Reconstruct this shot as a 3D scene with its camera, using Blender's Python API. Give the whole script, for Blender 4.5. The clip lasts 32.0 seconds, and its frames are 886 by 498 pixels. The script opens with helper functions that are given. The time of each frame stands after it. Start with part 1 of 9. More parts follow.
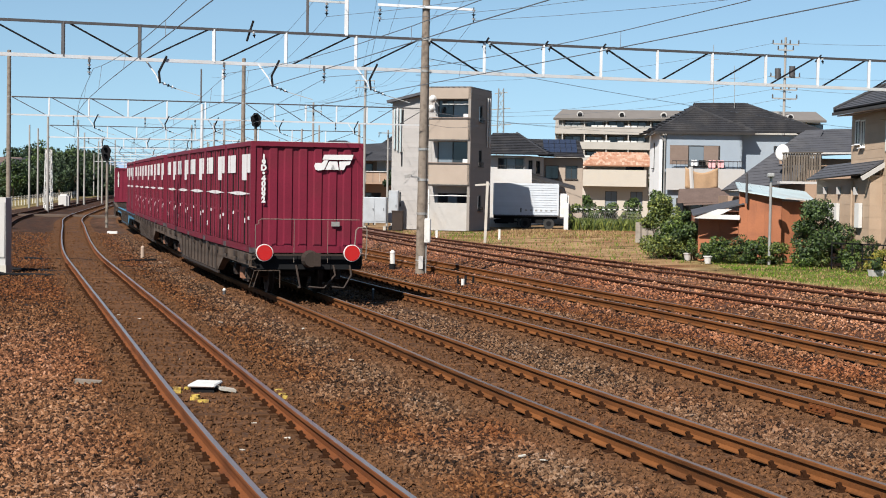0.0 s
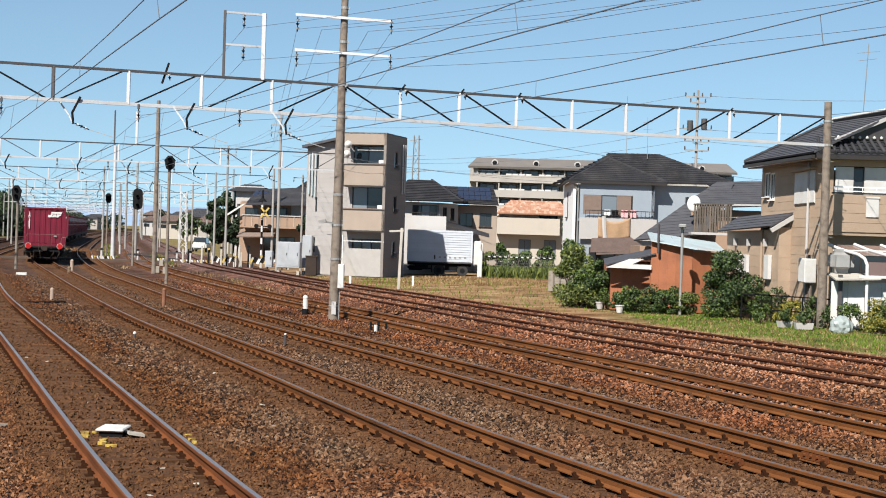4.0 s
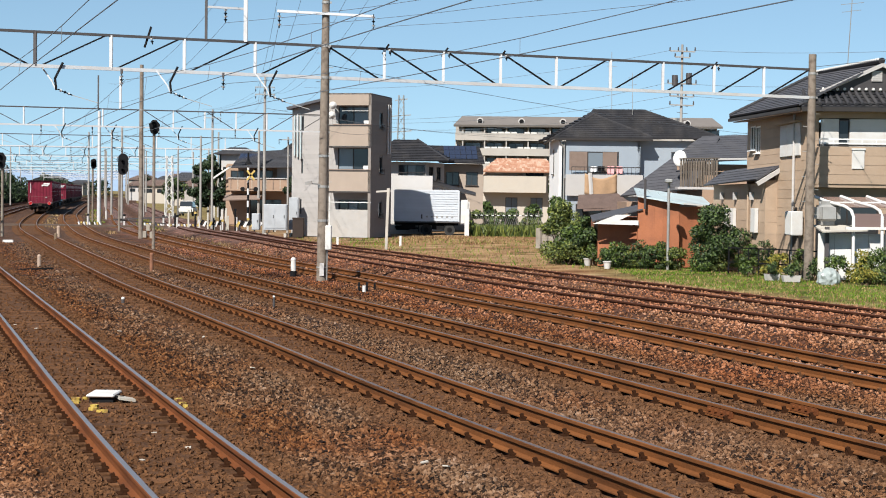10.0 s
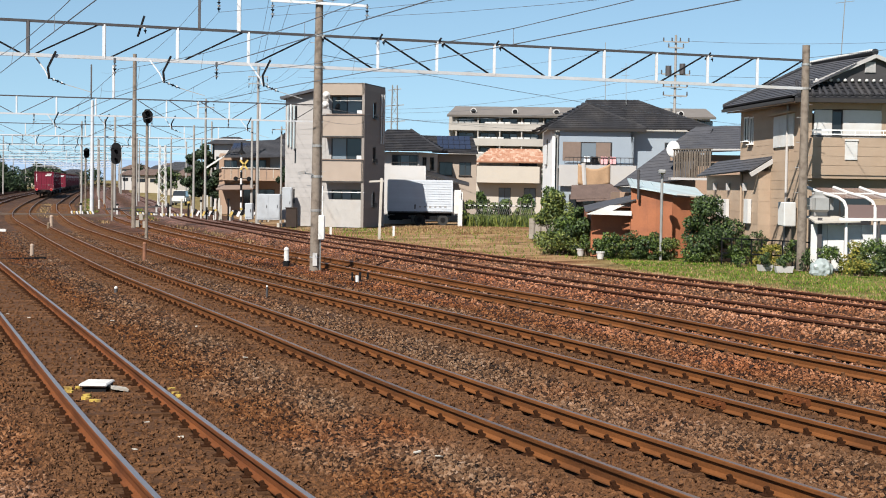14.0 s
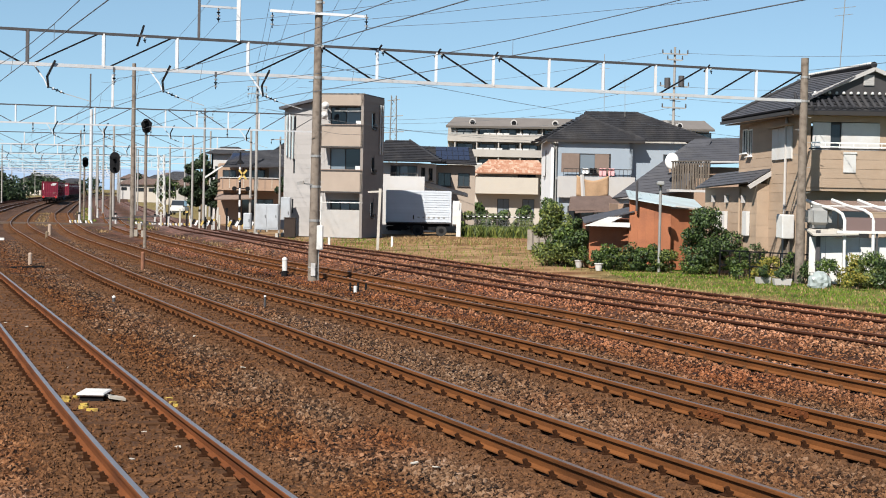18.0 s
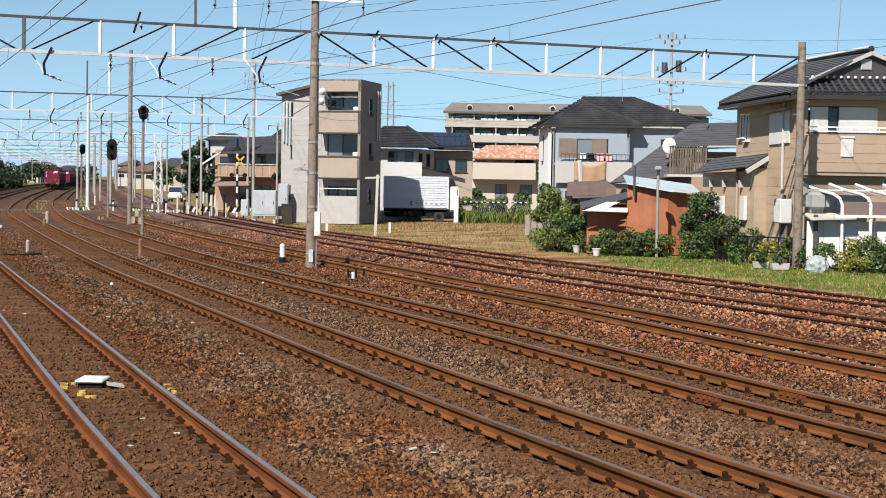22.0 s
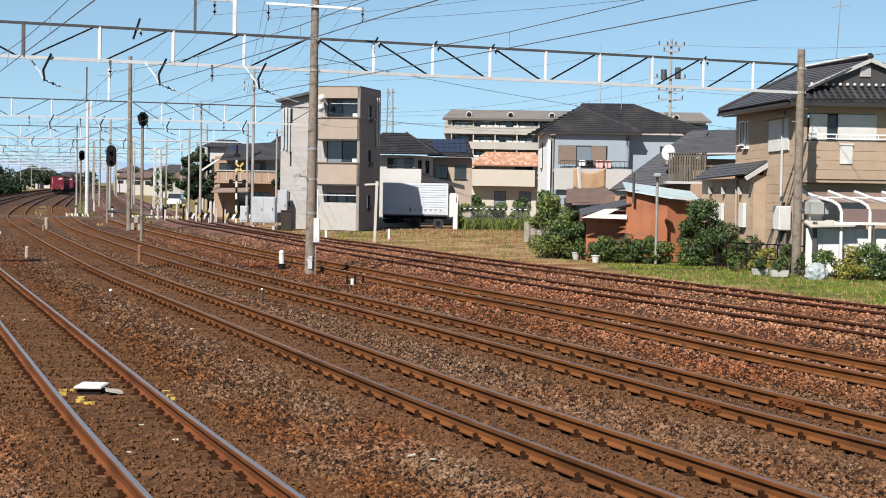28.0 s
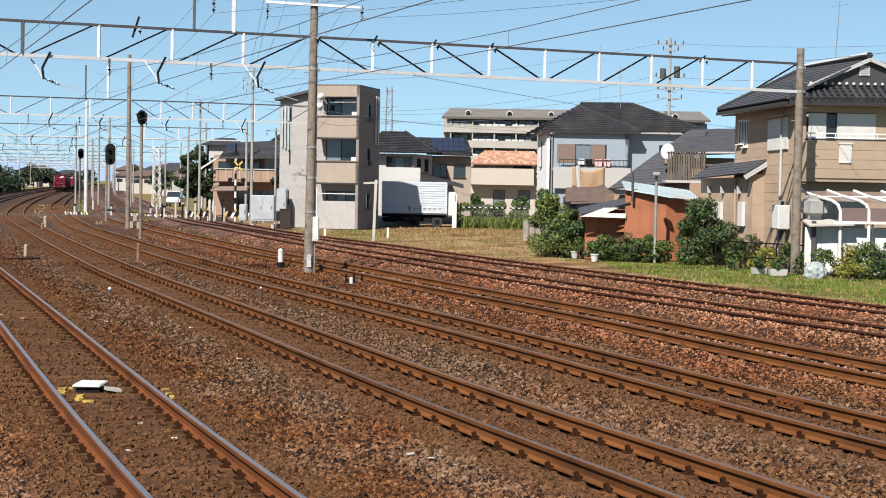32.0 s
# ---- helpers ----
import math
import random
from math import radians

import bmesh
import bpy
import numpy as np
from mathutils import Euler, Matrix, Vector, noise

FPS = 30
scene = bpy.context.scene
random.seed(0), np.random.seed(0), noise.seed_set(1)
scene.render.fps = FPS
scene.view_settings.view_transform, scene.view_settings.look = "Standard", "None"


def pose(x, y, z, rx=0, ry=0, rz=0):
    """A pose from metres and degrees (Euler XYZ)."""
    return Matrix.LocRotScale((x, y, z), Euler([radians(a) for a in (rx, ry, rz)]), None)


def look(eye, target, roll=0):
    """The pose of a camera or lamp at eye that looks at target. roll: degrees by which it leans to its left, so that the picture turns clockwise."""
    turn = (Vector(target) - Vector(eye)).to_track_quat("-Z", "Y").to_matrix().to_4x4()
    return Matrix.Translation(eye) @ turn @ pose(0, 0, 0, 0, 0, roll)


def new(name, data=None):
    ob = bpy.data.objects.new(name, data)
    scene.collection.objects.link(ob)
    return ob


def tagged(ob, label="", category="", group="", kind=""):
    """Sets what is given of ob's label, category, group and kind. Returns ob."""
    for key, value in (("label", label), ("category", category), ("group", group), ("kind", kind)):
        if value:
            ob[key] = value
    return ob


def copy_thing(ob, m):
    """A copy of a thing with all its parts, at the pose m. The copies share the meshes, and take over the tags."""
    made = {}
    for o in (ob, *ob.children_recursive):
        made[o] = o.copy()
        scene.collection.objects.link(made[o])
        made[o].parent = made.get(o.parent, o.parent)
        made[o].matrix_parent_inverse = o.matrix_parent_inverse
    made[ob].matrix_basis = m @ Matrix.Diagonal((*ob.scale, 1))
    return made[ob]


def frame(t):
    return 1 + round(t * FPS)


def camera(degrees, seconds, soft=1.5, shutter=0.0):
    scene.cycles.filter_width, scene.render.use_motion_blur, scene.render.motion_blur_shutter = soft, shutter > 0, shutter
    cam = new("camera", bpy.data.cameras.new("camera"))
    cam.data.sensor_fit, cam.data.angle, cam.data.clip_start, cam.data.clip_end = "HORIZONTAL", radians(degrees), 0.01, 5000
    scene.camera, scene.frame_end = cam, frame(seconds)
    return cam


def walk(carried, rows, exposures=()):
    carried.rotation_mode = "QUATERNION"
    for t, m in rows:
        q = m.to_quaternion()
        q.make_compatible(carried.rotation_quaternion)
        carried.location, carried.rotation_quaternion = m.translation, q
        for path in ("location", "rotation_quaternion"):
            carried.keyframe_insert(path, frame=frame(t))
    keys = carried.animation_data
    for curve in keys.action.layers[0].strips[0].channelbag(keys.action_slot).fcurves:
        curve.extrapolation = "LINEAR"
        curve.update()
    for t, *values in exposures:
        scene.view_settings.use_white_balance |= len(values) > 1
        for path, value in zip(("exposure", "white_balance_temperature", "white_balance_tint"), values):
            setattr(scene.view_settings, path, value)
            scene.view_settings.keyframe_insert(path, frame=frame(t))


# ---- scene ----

cam = camera(30.256, 32.0, 1.0)
EXPOSURES = [(0.0, 0.97), (32.0, 0.97)]
PATH = [
    (0, pose(0, 0, 2.42, 87.804, -0.937, 3.930)),
    (0.1, pose(0, 0, 2.42, 87.780, -1.413, 3.908)),
    (0.2, pose(0, 0, 2.42, 87.773, -1.291, 3.426)),
    (0.3, pose(0, 0, 2.42, 87.764, -1.342, 2.898)),
    (0.4, pose(0, 0, 2.42, 87.888, -2.466, 1.662)),
    (0.5, pose(0, 0, 2.42, 88.154, -2.782, 1.152)),
    (1, pose(0, 0, 2.42, 88.243, -2.455, 1.735)),
    (1.5, pose(0, 0, 2.42, 88.679, -2.883, 1.134)),
    (2, pose(0, 0, 2.42, 88.869, -2.620, 1.062)),
    (2.5, pose(0, 0, 2.42, 89.149, -2.635, 0.968)),
    (3, pose(0, 0, 2.42, 89.376, -2.775, 0.859)),
    (3.5, pose(0, 0, 2.42, 89.546, -2.412, 0.889)),
    (5.5, pose(0, 0, 2.42, 89.204, -0.526, 0.988)),
    (6, pose(0, 0, 2.42, 89.212, -0.592, 0.972)),
    (6.5, pose(0, 0, 2.42, 89.091, -0.551, 0.656)),
    (7, pose(0, 0, 2.42, 88.874, -0.596, 0.692)),
    (7.5, pose(0, 0, 2.42, 88.618, -0.615, 0.674)),
    (8, pose(0, 0, 2.42, 88.507, -0.693, 0.726)),
    (8.5, pose(0, 0, 2.42, 88.362, -0.725, 0.686)),
    (9, pose(0, 0, 2.42, 88.238, -0.689, 0.581)),
    (9.5, pose(0, 0, 2.42, 88.161, -0.781, 0.496)),
    (10, pose(0, 0, 2.42, 88.084, -0.726, 0.464)),
    (10.5, pose(0, 0, 2.42, 88.008, -0.776, 0.432)),
    (11, pose(0, 0, 2.42, 87.940, -0.735, 0.400)),
    (11.5, pose(0, 0, 2.42, 87.889, -0.794, 0.374)),
    (12, pose(0, 0, 2.42, 87.837, -0.796, 0.332)),
    (12.5, pose(0, 0, 2.42, 87.776, -0.834, 0.268)),
    (13, pose(0, 0, 2.42, 87.750, -0.831, 0.242)),
    (13.5, pose(0, 0, 2.42, 87.739, -0.845, 0.239)),
    (14, pose(0, 0, 2.42, 87.741, -0.852, 0.230)),
    (14.5, pose(0, 0, 2.42, 87.777, -0.886, 0.246)),
    (16.5, pose(0, 0, 2.42, 87.924, -1.155, 0.227)),
    (17, pose(0, 0, 2.42, 87.941, -1.184, 0.189)),
    (17.5, pose(0, 0, 2.42, 88.047, -1.118, 0.163)),
    (18, pose(0, 0, 2.42, 88.119, -1.125, 0.180)),
    (18.5, pose(0, 0, 2.42, 88.118, -0.978, 0.155)),
    (19, pose(0, 0, 2.42, 88.082, -0.862, 0.118)),
    (19.5, pose(0, 0, 2.42, 87.956, -0.908, 0.086)),
    (20, pose(0, 0, 2.42, 87.859, -0.886, 0.100)),
    (20.5, pose(0, 0, 2.42, 87.751, -0.861, 0.096)),
    (21, pose(0, 0, 2.42, 87.688, -0.870, 0.103)),
    (21.5, pose(0, 0, 2.42, 87.642, -0.876, 0.099)),
    (22, pose(0, 0, 2.42, 87.623, -0.909, 0.093)),
    (22.5, pose(0, 0, 2.42, 87.604, -0.992, 0.093)),
    (23, pose(0, 0, 2.42, 87.610, -0.948, 0.091)),
    (23.5, pose(0, 0, 2.42, 87.635, -0.996, 0.067)),
    (24, pose(0, 0, 2.42, 87.660, -0.959, 0.067)),
    (24.5, pose(0, 0, 2.42, 87.670, -0.962, 0.064)),
    (25, pose(0, 0, 2.42, 87.695, -0.993, 0.038)),
    (25.5, pose(0, 0, 2.42, 87.745, -0.933, 0.040)),
    (27.5, pose(0, 0, 2.42, 87.836, -0.912, 0.059)),
    (28, pose(0, 0, 2.42, 87.856, -0.981, 0.067)),
    (28.5, pose(0, 0, 2.42, 87.846, -0.991, 0.065)),
    (29, pose(0, 0, 2.42, 87.854, -1.033, 0.058)),
    (29.5, pose(0, 0, 2.42, 87.872, -1.020, 0.036)),
    (30, pose(0, 0, 2.42, 87.847, -0.999, 0.038)),
    (30.5, pose(0, 0, 2.42, 87.844, -1.004, 0.037)),
    (31, pose(0, 0, 2.42, 87.818, -1.012, 0.039)),
    (31.5, pose(0, 0, 2.42, 87.805, -1.055, 0.037)),
    (32, pose(0, 0, 2.42, 87.810, -1.048, 0.034)),
]
walk(cam, PATH, EXPOSURES)

# ---- daylight ----
SUN_AZ, SUN_EL = 246.5, 45.5          # azimuth from +x, anticlockwise, of the sun; its height
sun_way = Vector((math.cos(radians(SUN_AZ)) * math.cos(radians(SUN_EL)),
                  math.sin(radians(SUN_AZ)) * math.cos(radians(SUN_EL)), math.sin(radians(SUN_EL))))
world = bpy.data.worlds.new("sky_world")
scene.world = world
world.use_nodes = True
wn = world.node_tree
wn.nodes.clear()
sky = wn.nodes.new("ShaderNodeTexSky")
sky.sky_type, sky.sun_disc = "NISHITA", False
sky.sun_elevation = radians(SUN_EL)
sky.sun_rotation = radians(90.0 - SUN_AZ)
sky.altitude, sky.air_density, sky.dust_density, sky.ozone_density = 3000, 0.8, 0.0, 1.35
bg = wn.nodes.new("ShaderNodeBackground")
bg.inputs["Strength"].default_value = 0.06
wo = wn.nodes.new("ShaderNodeOutputWorld")
# a hazy autumn horizon: the sky is looked up a little higher, and leans to cyan
lift = wn.nodes.new("ShaderNodeVectorMath")
lift.operation = "MULTIPLY_ADD"
lift.inputs[1].default_value, lift.inputs[2].default_value = (1, 1, 0.55), (0, 0, 0.05)
sky_at = wn.nodes.new("ShaderNodeTexCoord")
wn.links.new(sky_at.outputs["Generated"], lift.inputs[0])
wn.links.new(lift.outputs[0], sky.inputs["Vector"])
tint = wn.nodes.new("ShaderNodeMix")
tint.data_type, tint.blend_type = "RGBA", "MULTIPLY"
tint.inputs["Factor"].default_value = 1.0
tint.inputs[7].default_value = (0.985, 1.045, 0.95, 1)
wn.links.new(sky.outputs[0], tint.inputs[6])
wn.links.new(tint.outputs[2], bg.inputs[0])
wn.links.new(bg.outputs[0], wo.inputs[0])
sun_data = bpy.data.lights.new("sun", "SUN")
sun_data.energy, sun_data.angle, sun_data.color = 5.0, radians(0.53), (1.0, 0.955, 0.88)
sun = new("sun", sun_data)
sun.matrix_world = look(sun_way * 200, (0, 0, 0))

# ---- materials ----
def mat(name, base, rough=0.7, metal=0.0, var=0.25, scale=6.0, fine=60.0, bump=0.15, bump_scale=40.0,
        stain=None, stain_amt=0.4, stain_scale=1.2, rnd=0.0, spec=0.4, coords="Object"):
    """Paint or mineral surface: base colour with two scales of variation, an optional stain colour and fine relief."""
    m = bpy.data.materials.new(name)
    m.use_nodes = True
    nt = m.node_tree
    b = nt.nodes["Principled BSDF"]
    b.inputs["Roughness"].default_value = rough
    b.inputs["Metallic"].default_value = metal
    b.inputs["Specular IOR Level"].default_value = spec
    tc = nt.nodes.new("ShaderNodeTexCoord")
    n1, n2 = nt.nodes.new("ShaderNodeTexNoise"), nt.nodes.new("ShaderNodeTexNoise")
    n1.inputs["Scale"].default_value, n2.inputs["Scale"].default_value = scale, fine
    n1.inputs["Detail"].default_value, n2.inputs["Detail"].default_value = 4, 3
    for n in (n1, n2):
        nt.links.new(tc.outputs[coords], n.inputs["Vector"])
    add = nt.nodes.new("ShaderNodeMath")
    add.operation = "ADD"
    nt.links.new(n1.outputs["Fac"], add.inputs[0])
    nt.links.new(n2.outputs["Fac"], add.inputs[1])
    val = nt.nodes.new("ShaderNodeMapRange")
    val.inputs["From Min"].default_value, val.inputs["From Max"].default_value = 0.6, 1.4
    val.inputs["To Min"].default_value, val.inputs["To Max"].default_value = 1 - var, 1 + var
    nt.links.new(add.outputs[0], val.inputs["Value"])
    last = val.outputs[0]
    if rnd:
        oi = nt.nodes.new("ShaderNodeObjectInfo")
        mr = nt.nodes.new("ShaderNodeMapRange")
        mr.inputs["To Min"].default_value, mr.inputs["To Max"].default_value = 1 - rnd, 1 + rnd
        nt.links.new(oi.outputs["Random"], mr.inputs["Value"])
        mul = nt.nodes.new("ShaderNodeMath")
        mul.operation = "MULTIPLY"
        nt.links.new(last, mul.inputs[0])
        nt.links.new(mr.outputs[0], mul.inputs[1])
        last = mul.outputs[0]
    col = nt.nodes.new("ShaderNodeRGB")
    col.outputs[0].default_value = (*base, 1)
    src = col.outputs[0]
    if stain:
        n3 = nt.nodes.new("ShaderNodeTexNoise")
        n3.inputs["Scale"].default_value, n3.inputs["Detail"].default_value = stain_scale, 6
        nt.links.new(tc.outputs[coords], n3.inputs["Vector"])
        r3 = nt.nodes.new("ShaderNodeMapRange")
        r3.inputs["From Min"].default_value, r3.inputs["From Max"].default_value = 0.48, 0.68
        r3.inputs["To Max"].default_value = stain_amt
        nt.links.new(n3.outputs["Fac"], r3.inputs["Value"])
        mx = nt.nodes.new("ShaderNodeMix")
        mx.data_type = "RGBA"
        nt.links.new(r3.outputs[0], mx.inputs["Factor"])
        nt.links.new(src, mx.inputs[6])
        mx.inputs[7].default_value = (*stain, 1)
        src = mx.outputs[2]
    hs = nt.nodes.new("ShaderNodeHueSaturation")
    nt.links.new(src, hs.inputs["Color"])
    nt.links.new(last, hs.inputs["Value"])
    nt.links.new(hs.outputs[0], b.inputs["Base Color"])
    if bump:
        nb = nt.nodes.new("ShaderNodeTexNoise")
        nb.inputs["Scale"].default_value, nb.inputs["Detail"].default_value = bump_scale, 4
        nt.links.new(tc.outputs[coords], nb.inputs["Vector"])
        bp = nt.nodes.new("ShaderNodeBump")
        bp.inputs["Strength"].default_value, bp.inputs["Distance"].default_value = bump, 0.02
        nt.links.new(nb.outputs["Fac"], bp.inputs["Height"])
        nt.links.new(bp.outputs[0], b.inputs["Normal"])
    return m


def ramp_mat(name, stops, scale, detail=8, rough=0.95, bump=0.4, bump_scale=25.0, island=0.0, zone=None, spec=0.2, rof=0.65, cover=()):
    """Loose ground or leaves: a colour ramp over noise, or over each island's random number, tinted by a zone attribute."""
    m = bpy.data.materials.new(name)
    m.use_nodes = True
    nt = m.node_tree
    b = nt.nodes["Principled BSDF"]
    b.inputs["Roughness"].default_value = rough
    b.inputs["Specular IOR Level"].default_value = spec
    tc = nt.nodes.new("ShaderNodeTexCoord")
    n1 = nt.nodes.new("ShaderNodeTexNoise")
    n1.inputs["Scale"].default_value, n1.inputs["Detail"].default_value = scale, detail
    n1.inputs["Roughness"].default_value = rof
    nt.links.new(tc.outputs["Object"], n1.inputs["Vector"])
    fac = n1.outputs["Fac"]
    if island:
        ge = nt.nodes.new("ShaderNodeNewGeometry")
        mx = nt.nodes.new("ShaderNodeMix")
        mx.inputs["Factor"].default_value = island
        nt.links.new(n1.outputs["Fac"], mx.inputs[2])
        nt.links.new(ge.outputs["Random Per Island"], mx.inputs[3])
        fac = mx.outputs[0]
    cr = nt.nodes.new("ShaderNodeValToRGB")
    el = cr.color_ramp.elements
    el[0].position, el[0].color = stops[0][0], (*stops[0][1], 1)
    el[1].position, el[1].color = stops[-1][0], (*stops[-1][1], 1)
    for p, c in stops[1:-1]:
        e = el.new(p)
        e.color = (*c, 1)
    nt.links.new(fac, cr.inputs["Fac"])
    src = cr.outputs[0]
    for attr, tint in (zone or ()):
        at = nt.nodes.new("ShaderNodeAttribute")
        at.attribute_name = attr
        mz = nt.nodes.new("ShaderNodeMix")
        mz.data_type, mz.blend_type = "RGBA", "MULTIPLY"
        nt.links.new(at.outputs["Fac"], mz.inputs["Factor"])
        nt.links.new(src, mz.inputs[6])
        mz.inputs[7].default_value = (*tint, 1)
        src = mz.outputs[2]
    for attr, colour in cover:
        at = nt.nodes.new("ShaderNodeAttribute")
        at.attribute_name = attr
        dust = nt.nodes.new("ShaderNodeTexNoise")
        dust.inputs["Scale"].default_value, dust.inputs["Detail"].default_value = 22.0, 8
        nt.links.new(tc.outputs["Object"], dust.inputs["Vector"])
        shade = nt.nodes.new("ShaderNodeMapRange")
        shade.inputs["From Min"].default_value, shade.inputs["From Max"].default_value = 0.3, 0.7
        shade.inputs["To Min"].default_value, shade.inputs["To Max"].default_value = 0.55, 1.4
        nt.links.new(dust.outputs["Fac"], shade.inputs["Value"])
        tone = nt.nodes.new("ShaderNodeHueSaturation")
        tone.inputs["Color"].default_value = (*colour, 1)
        nt.links.new(shade.outputs[0], tone.inputs["Value"])
        mz = nt.nodes.new("ShaderNodeMix")
        mz.data_type = "RGBA"
        nt.links.new(at.outputs["Fac"], mz.inputs["Factor"])
        nt.links.new(src, mz.inputs[6])
        nt.links.new(tone.outputs[0], mz.inputs[7])
        src = mz.outputs[2]
    nt.links.new(src, b.inputs["Base Color"])
    nb = nt.nodes.new("ShaderNodeTexNoise")
    nb.inputs["Scale"].default_value, nb.inputs["Detail"].default_value = bump_scale, 3
    nt.links.new(tc.outputs["Object"], nb.inputs["Vector"])
    bp = nt.nodes.new("ShaderNodeBump")
    bp.inputs["Strength"].default_value, bp.inputs["Distance"].default_value = bump, 0.03
    nt.links.new(nb.outputs["Fac"], bp.inputs["Height"])
    nt.links.new(bp.outputs[0], b.inputs["Normal"])
    return m


def glass_mat(name, tint, rough=0.05):
    m = bpy.data.materials.new(name)
    m.use_nodes = True
    b = m.node_tree.nodes["Principled BSDF"]
    b.inputs["Base Color"].default_value = (*tint, 1)
    b.inputs["Roughness"].default_value = rough
    b.inputs["Specular IOR Level"].default_value = 0.5
    b.inputs["Coat Weight"].default_value = 0.15
    b.inputs["Coat Roughness"].default_value = 0.02
    return m


RAIL_SIDE = mat("rail_rust", (0.128, 0.047, 0.0145), 0.85, 0.0, 0.3, 1.2, 40, 0.2, 80, spec=0.12, stain=(0.07, 0.027, 0.011), stain_amt=0.6, stain_scale=0.8)
RAIL_SIDE_A = mat("rail_rust_orange", (0.122, 0.04, 0.013), 0.85, 0.0, 0.3, 1.2, 40, 0.2, 80, spec=0.12, stain=(0.06, 0.02, 0.009), stain_amt=0.6, stain_scale=0.8)
RAIL_TOP = mat("rail_polished", (0.35, 0.275, 0.245), 0.3, 0.8, 0.12, 4, 60, 0.02, 90)
RAIL_TOP_WORN = mat("rail_dull_top", (0.16, 0.105, 0.078), 0.42, 0.45, 0.15, 4, 60, 0.02, 90)
RAIL_SIDE_OLD = mat("rail_rust_dark", (0.055, 0.02, 0.0105), 0.85, 0.0, 0.22, 3, 40, 0.2, 80, spec=0.1)
RAIL_TOP_OLD = mat("rail_rusted_top", (0.06, 0.025, 0.014), 0.75, 0.0, 0.2, 3, 40, 0.1, 80)
SLEEPER = mat("sleeper_wood", (0.074, 0.034, 0.0155), 0.95, 0, 0.45, 4, 50, 0.6, 30, rnd=0.35, spec=0.15)
CLIP = mat("rail_clip_rust", (0.03, 0.0125, 0.006), 0.95, 0.0, 0.3, 20, 80, 0.1, 80, spec=0.04)
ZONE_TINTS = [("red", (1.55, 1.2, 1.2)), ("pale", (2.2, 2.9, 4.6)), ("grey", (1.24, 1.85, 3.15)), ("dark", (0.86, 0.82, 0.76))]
# the bed is darkened: shade in the gaps between stones is put into its colour
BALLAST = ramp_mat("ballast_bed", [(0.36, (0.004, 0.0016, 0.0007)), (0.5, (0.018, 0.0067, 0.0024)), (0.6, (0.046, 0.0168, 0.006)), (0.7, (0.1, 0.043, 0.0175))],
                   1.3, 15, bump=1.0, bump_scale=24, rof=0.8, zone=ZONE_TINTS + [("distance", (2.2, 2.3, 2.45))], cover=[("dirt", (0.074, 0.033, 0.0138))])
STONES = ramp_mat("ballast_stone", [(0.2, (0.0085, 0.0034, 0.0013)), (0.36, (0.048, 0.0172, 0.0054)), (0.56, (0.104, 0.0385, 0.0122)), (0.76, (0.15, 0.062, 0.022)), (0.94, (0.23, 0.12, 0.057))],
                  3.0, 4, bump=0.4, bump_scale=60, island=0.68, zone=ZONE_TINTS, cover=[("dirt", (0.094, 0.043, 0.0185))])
SOIL = ramp_mat("soil_and_grass", [(0.3, (0.05, 0.03, 0.013)), (0.43, (0.145, 0.08, 0.036)), (0.56, (0.23, 0.148, 0.075)), (0.7, (0.33, 0.235, 0.135))], 0.55, 12,
                bump=0.6, bump_scale=9, zone=[("green", (0.33, 0.74, 0.18)), ("bare", (0.72, 0.47, 0.34)), ("straw", (1.1, 1.05, 1.0))])
GRASS_GREEN = ramp_mat("grass_green", [(0.2, (0.022, 0.054, 0.004)), (0.5, (0.072, 0.135, 0.0095)), (0.8, (0.14, 0.19, 0.02))], 2.0, 5, island=0.6, bump=0)
GRASS_DRY = ramp_mat("grass_dry", [(0.2, (0.08, 0.052, 0.021)), (0.5, (0.205, 0.132, 0.06)), (0.8, (0.36, 0.25, 0.135))], 1.0, 5, island=0.6, bump=0)
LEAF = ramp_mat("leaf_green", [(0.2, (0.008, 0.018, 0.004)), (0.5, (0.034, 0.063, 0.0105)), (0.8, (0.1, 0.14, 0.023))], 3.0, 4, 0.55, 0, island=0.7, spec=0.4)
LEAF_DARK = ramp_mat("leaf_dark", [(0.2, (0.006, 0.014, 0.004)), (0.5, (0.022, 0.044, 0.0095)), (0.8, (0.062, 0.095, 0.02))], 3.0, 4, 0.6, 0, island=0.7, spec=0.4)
# lighter copy of the leaf green, with sunlit brightness put into the colour
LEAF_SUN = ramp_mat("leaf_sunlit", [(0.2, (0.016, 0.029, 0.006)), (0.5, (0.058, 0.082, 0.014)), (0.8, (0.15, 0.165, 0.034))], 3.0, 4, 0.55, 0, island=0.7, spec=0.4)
LEAF_WOOD = ramp_mat("leaf_wood", [(0.2, (0.006, 0.013, 0.006)), (0.5, (0.014, 0.028, 0.011)), (0.8, (0.035, 0.055, 0.02))], 3.0, 4, 0.6, 0, island=0.7, spec=0.3)
LEAF_YELLOW = ramp_mat("leaf_yellow", [(0.2, (0.0675, 0.09, 0.015)), (0.5, (0.15, 0.1425, 0.0225)), (0.8, (0.27, 0.21, 0.0375))], 3.0, 4, 0.6, 0, island=0.7, spec=0.3)
BARK = mat("bark", (0.12, 0.085, 0.055), 0.9, 0, 0.35, 6, 40, 0.5, 30)
CONCRETE_POLE = mat("pole_concrete", (0.165, 0.134, 0.108), 0.9, 0, 0.2, 6, 40, 0.25, 50, stain=(0.07, 0.05, 0.037), stain_amt=0.7, stain_scale=5.5)
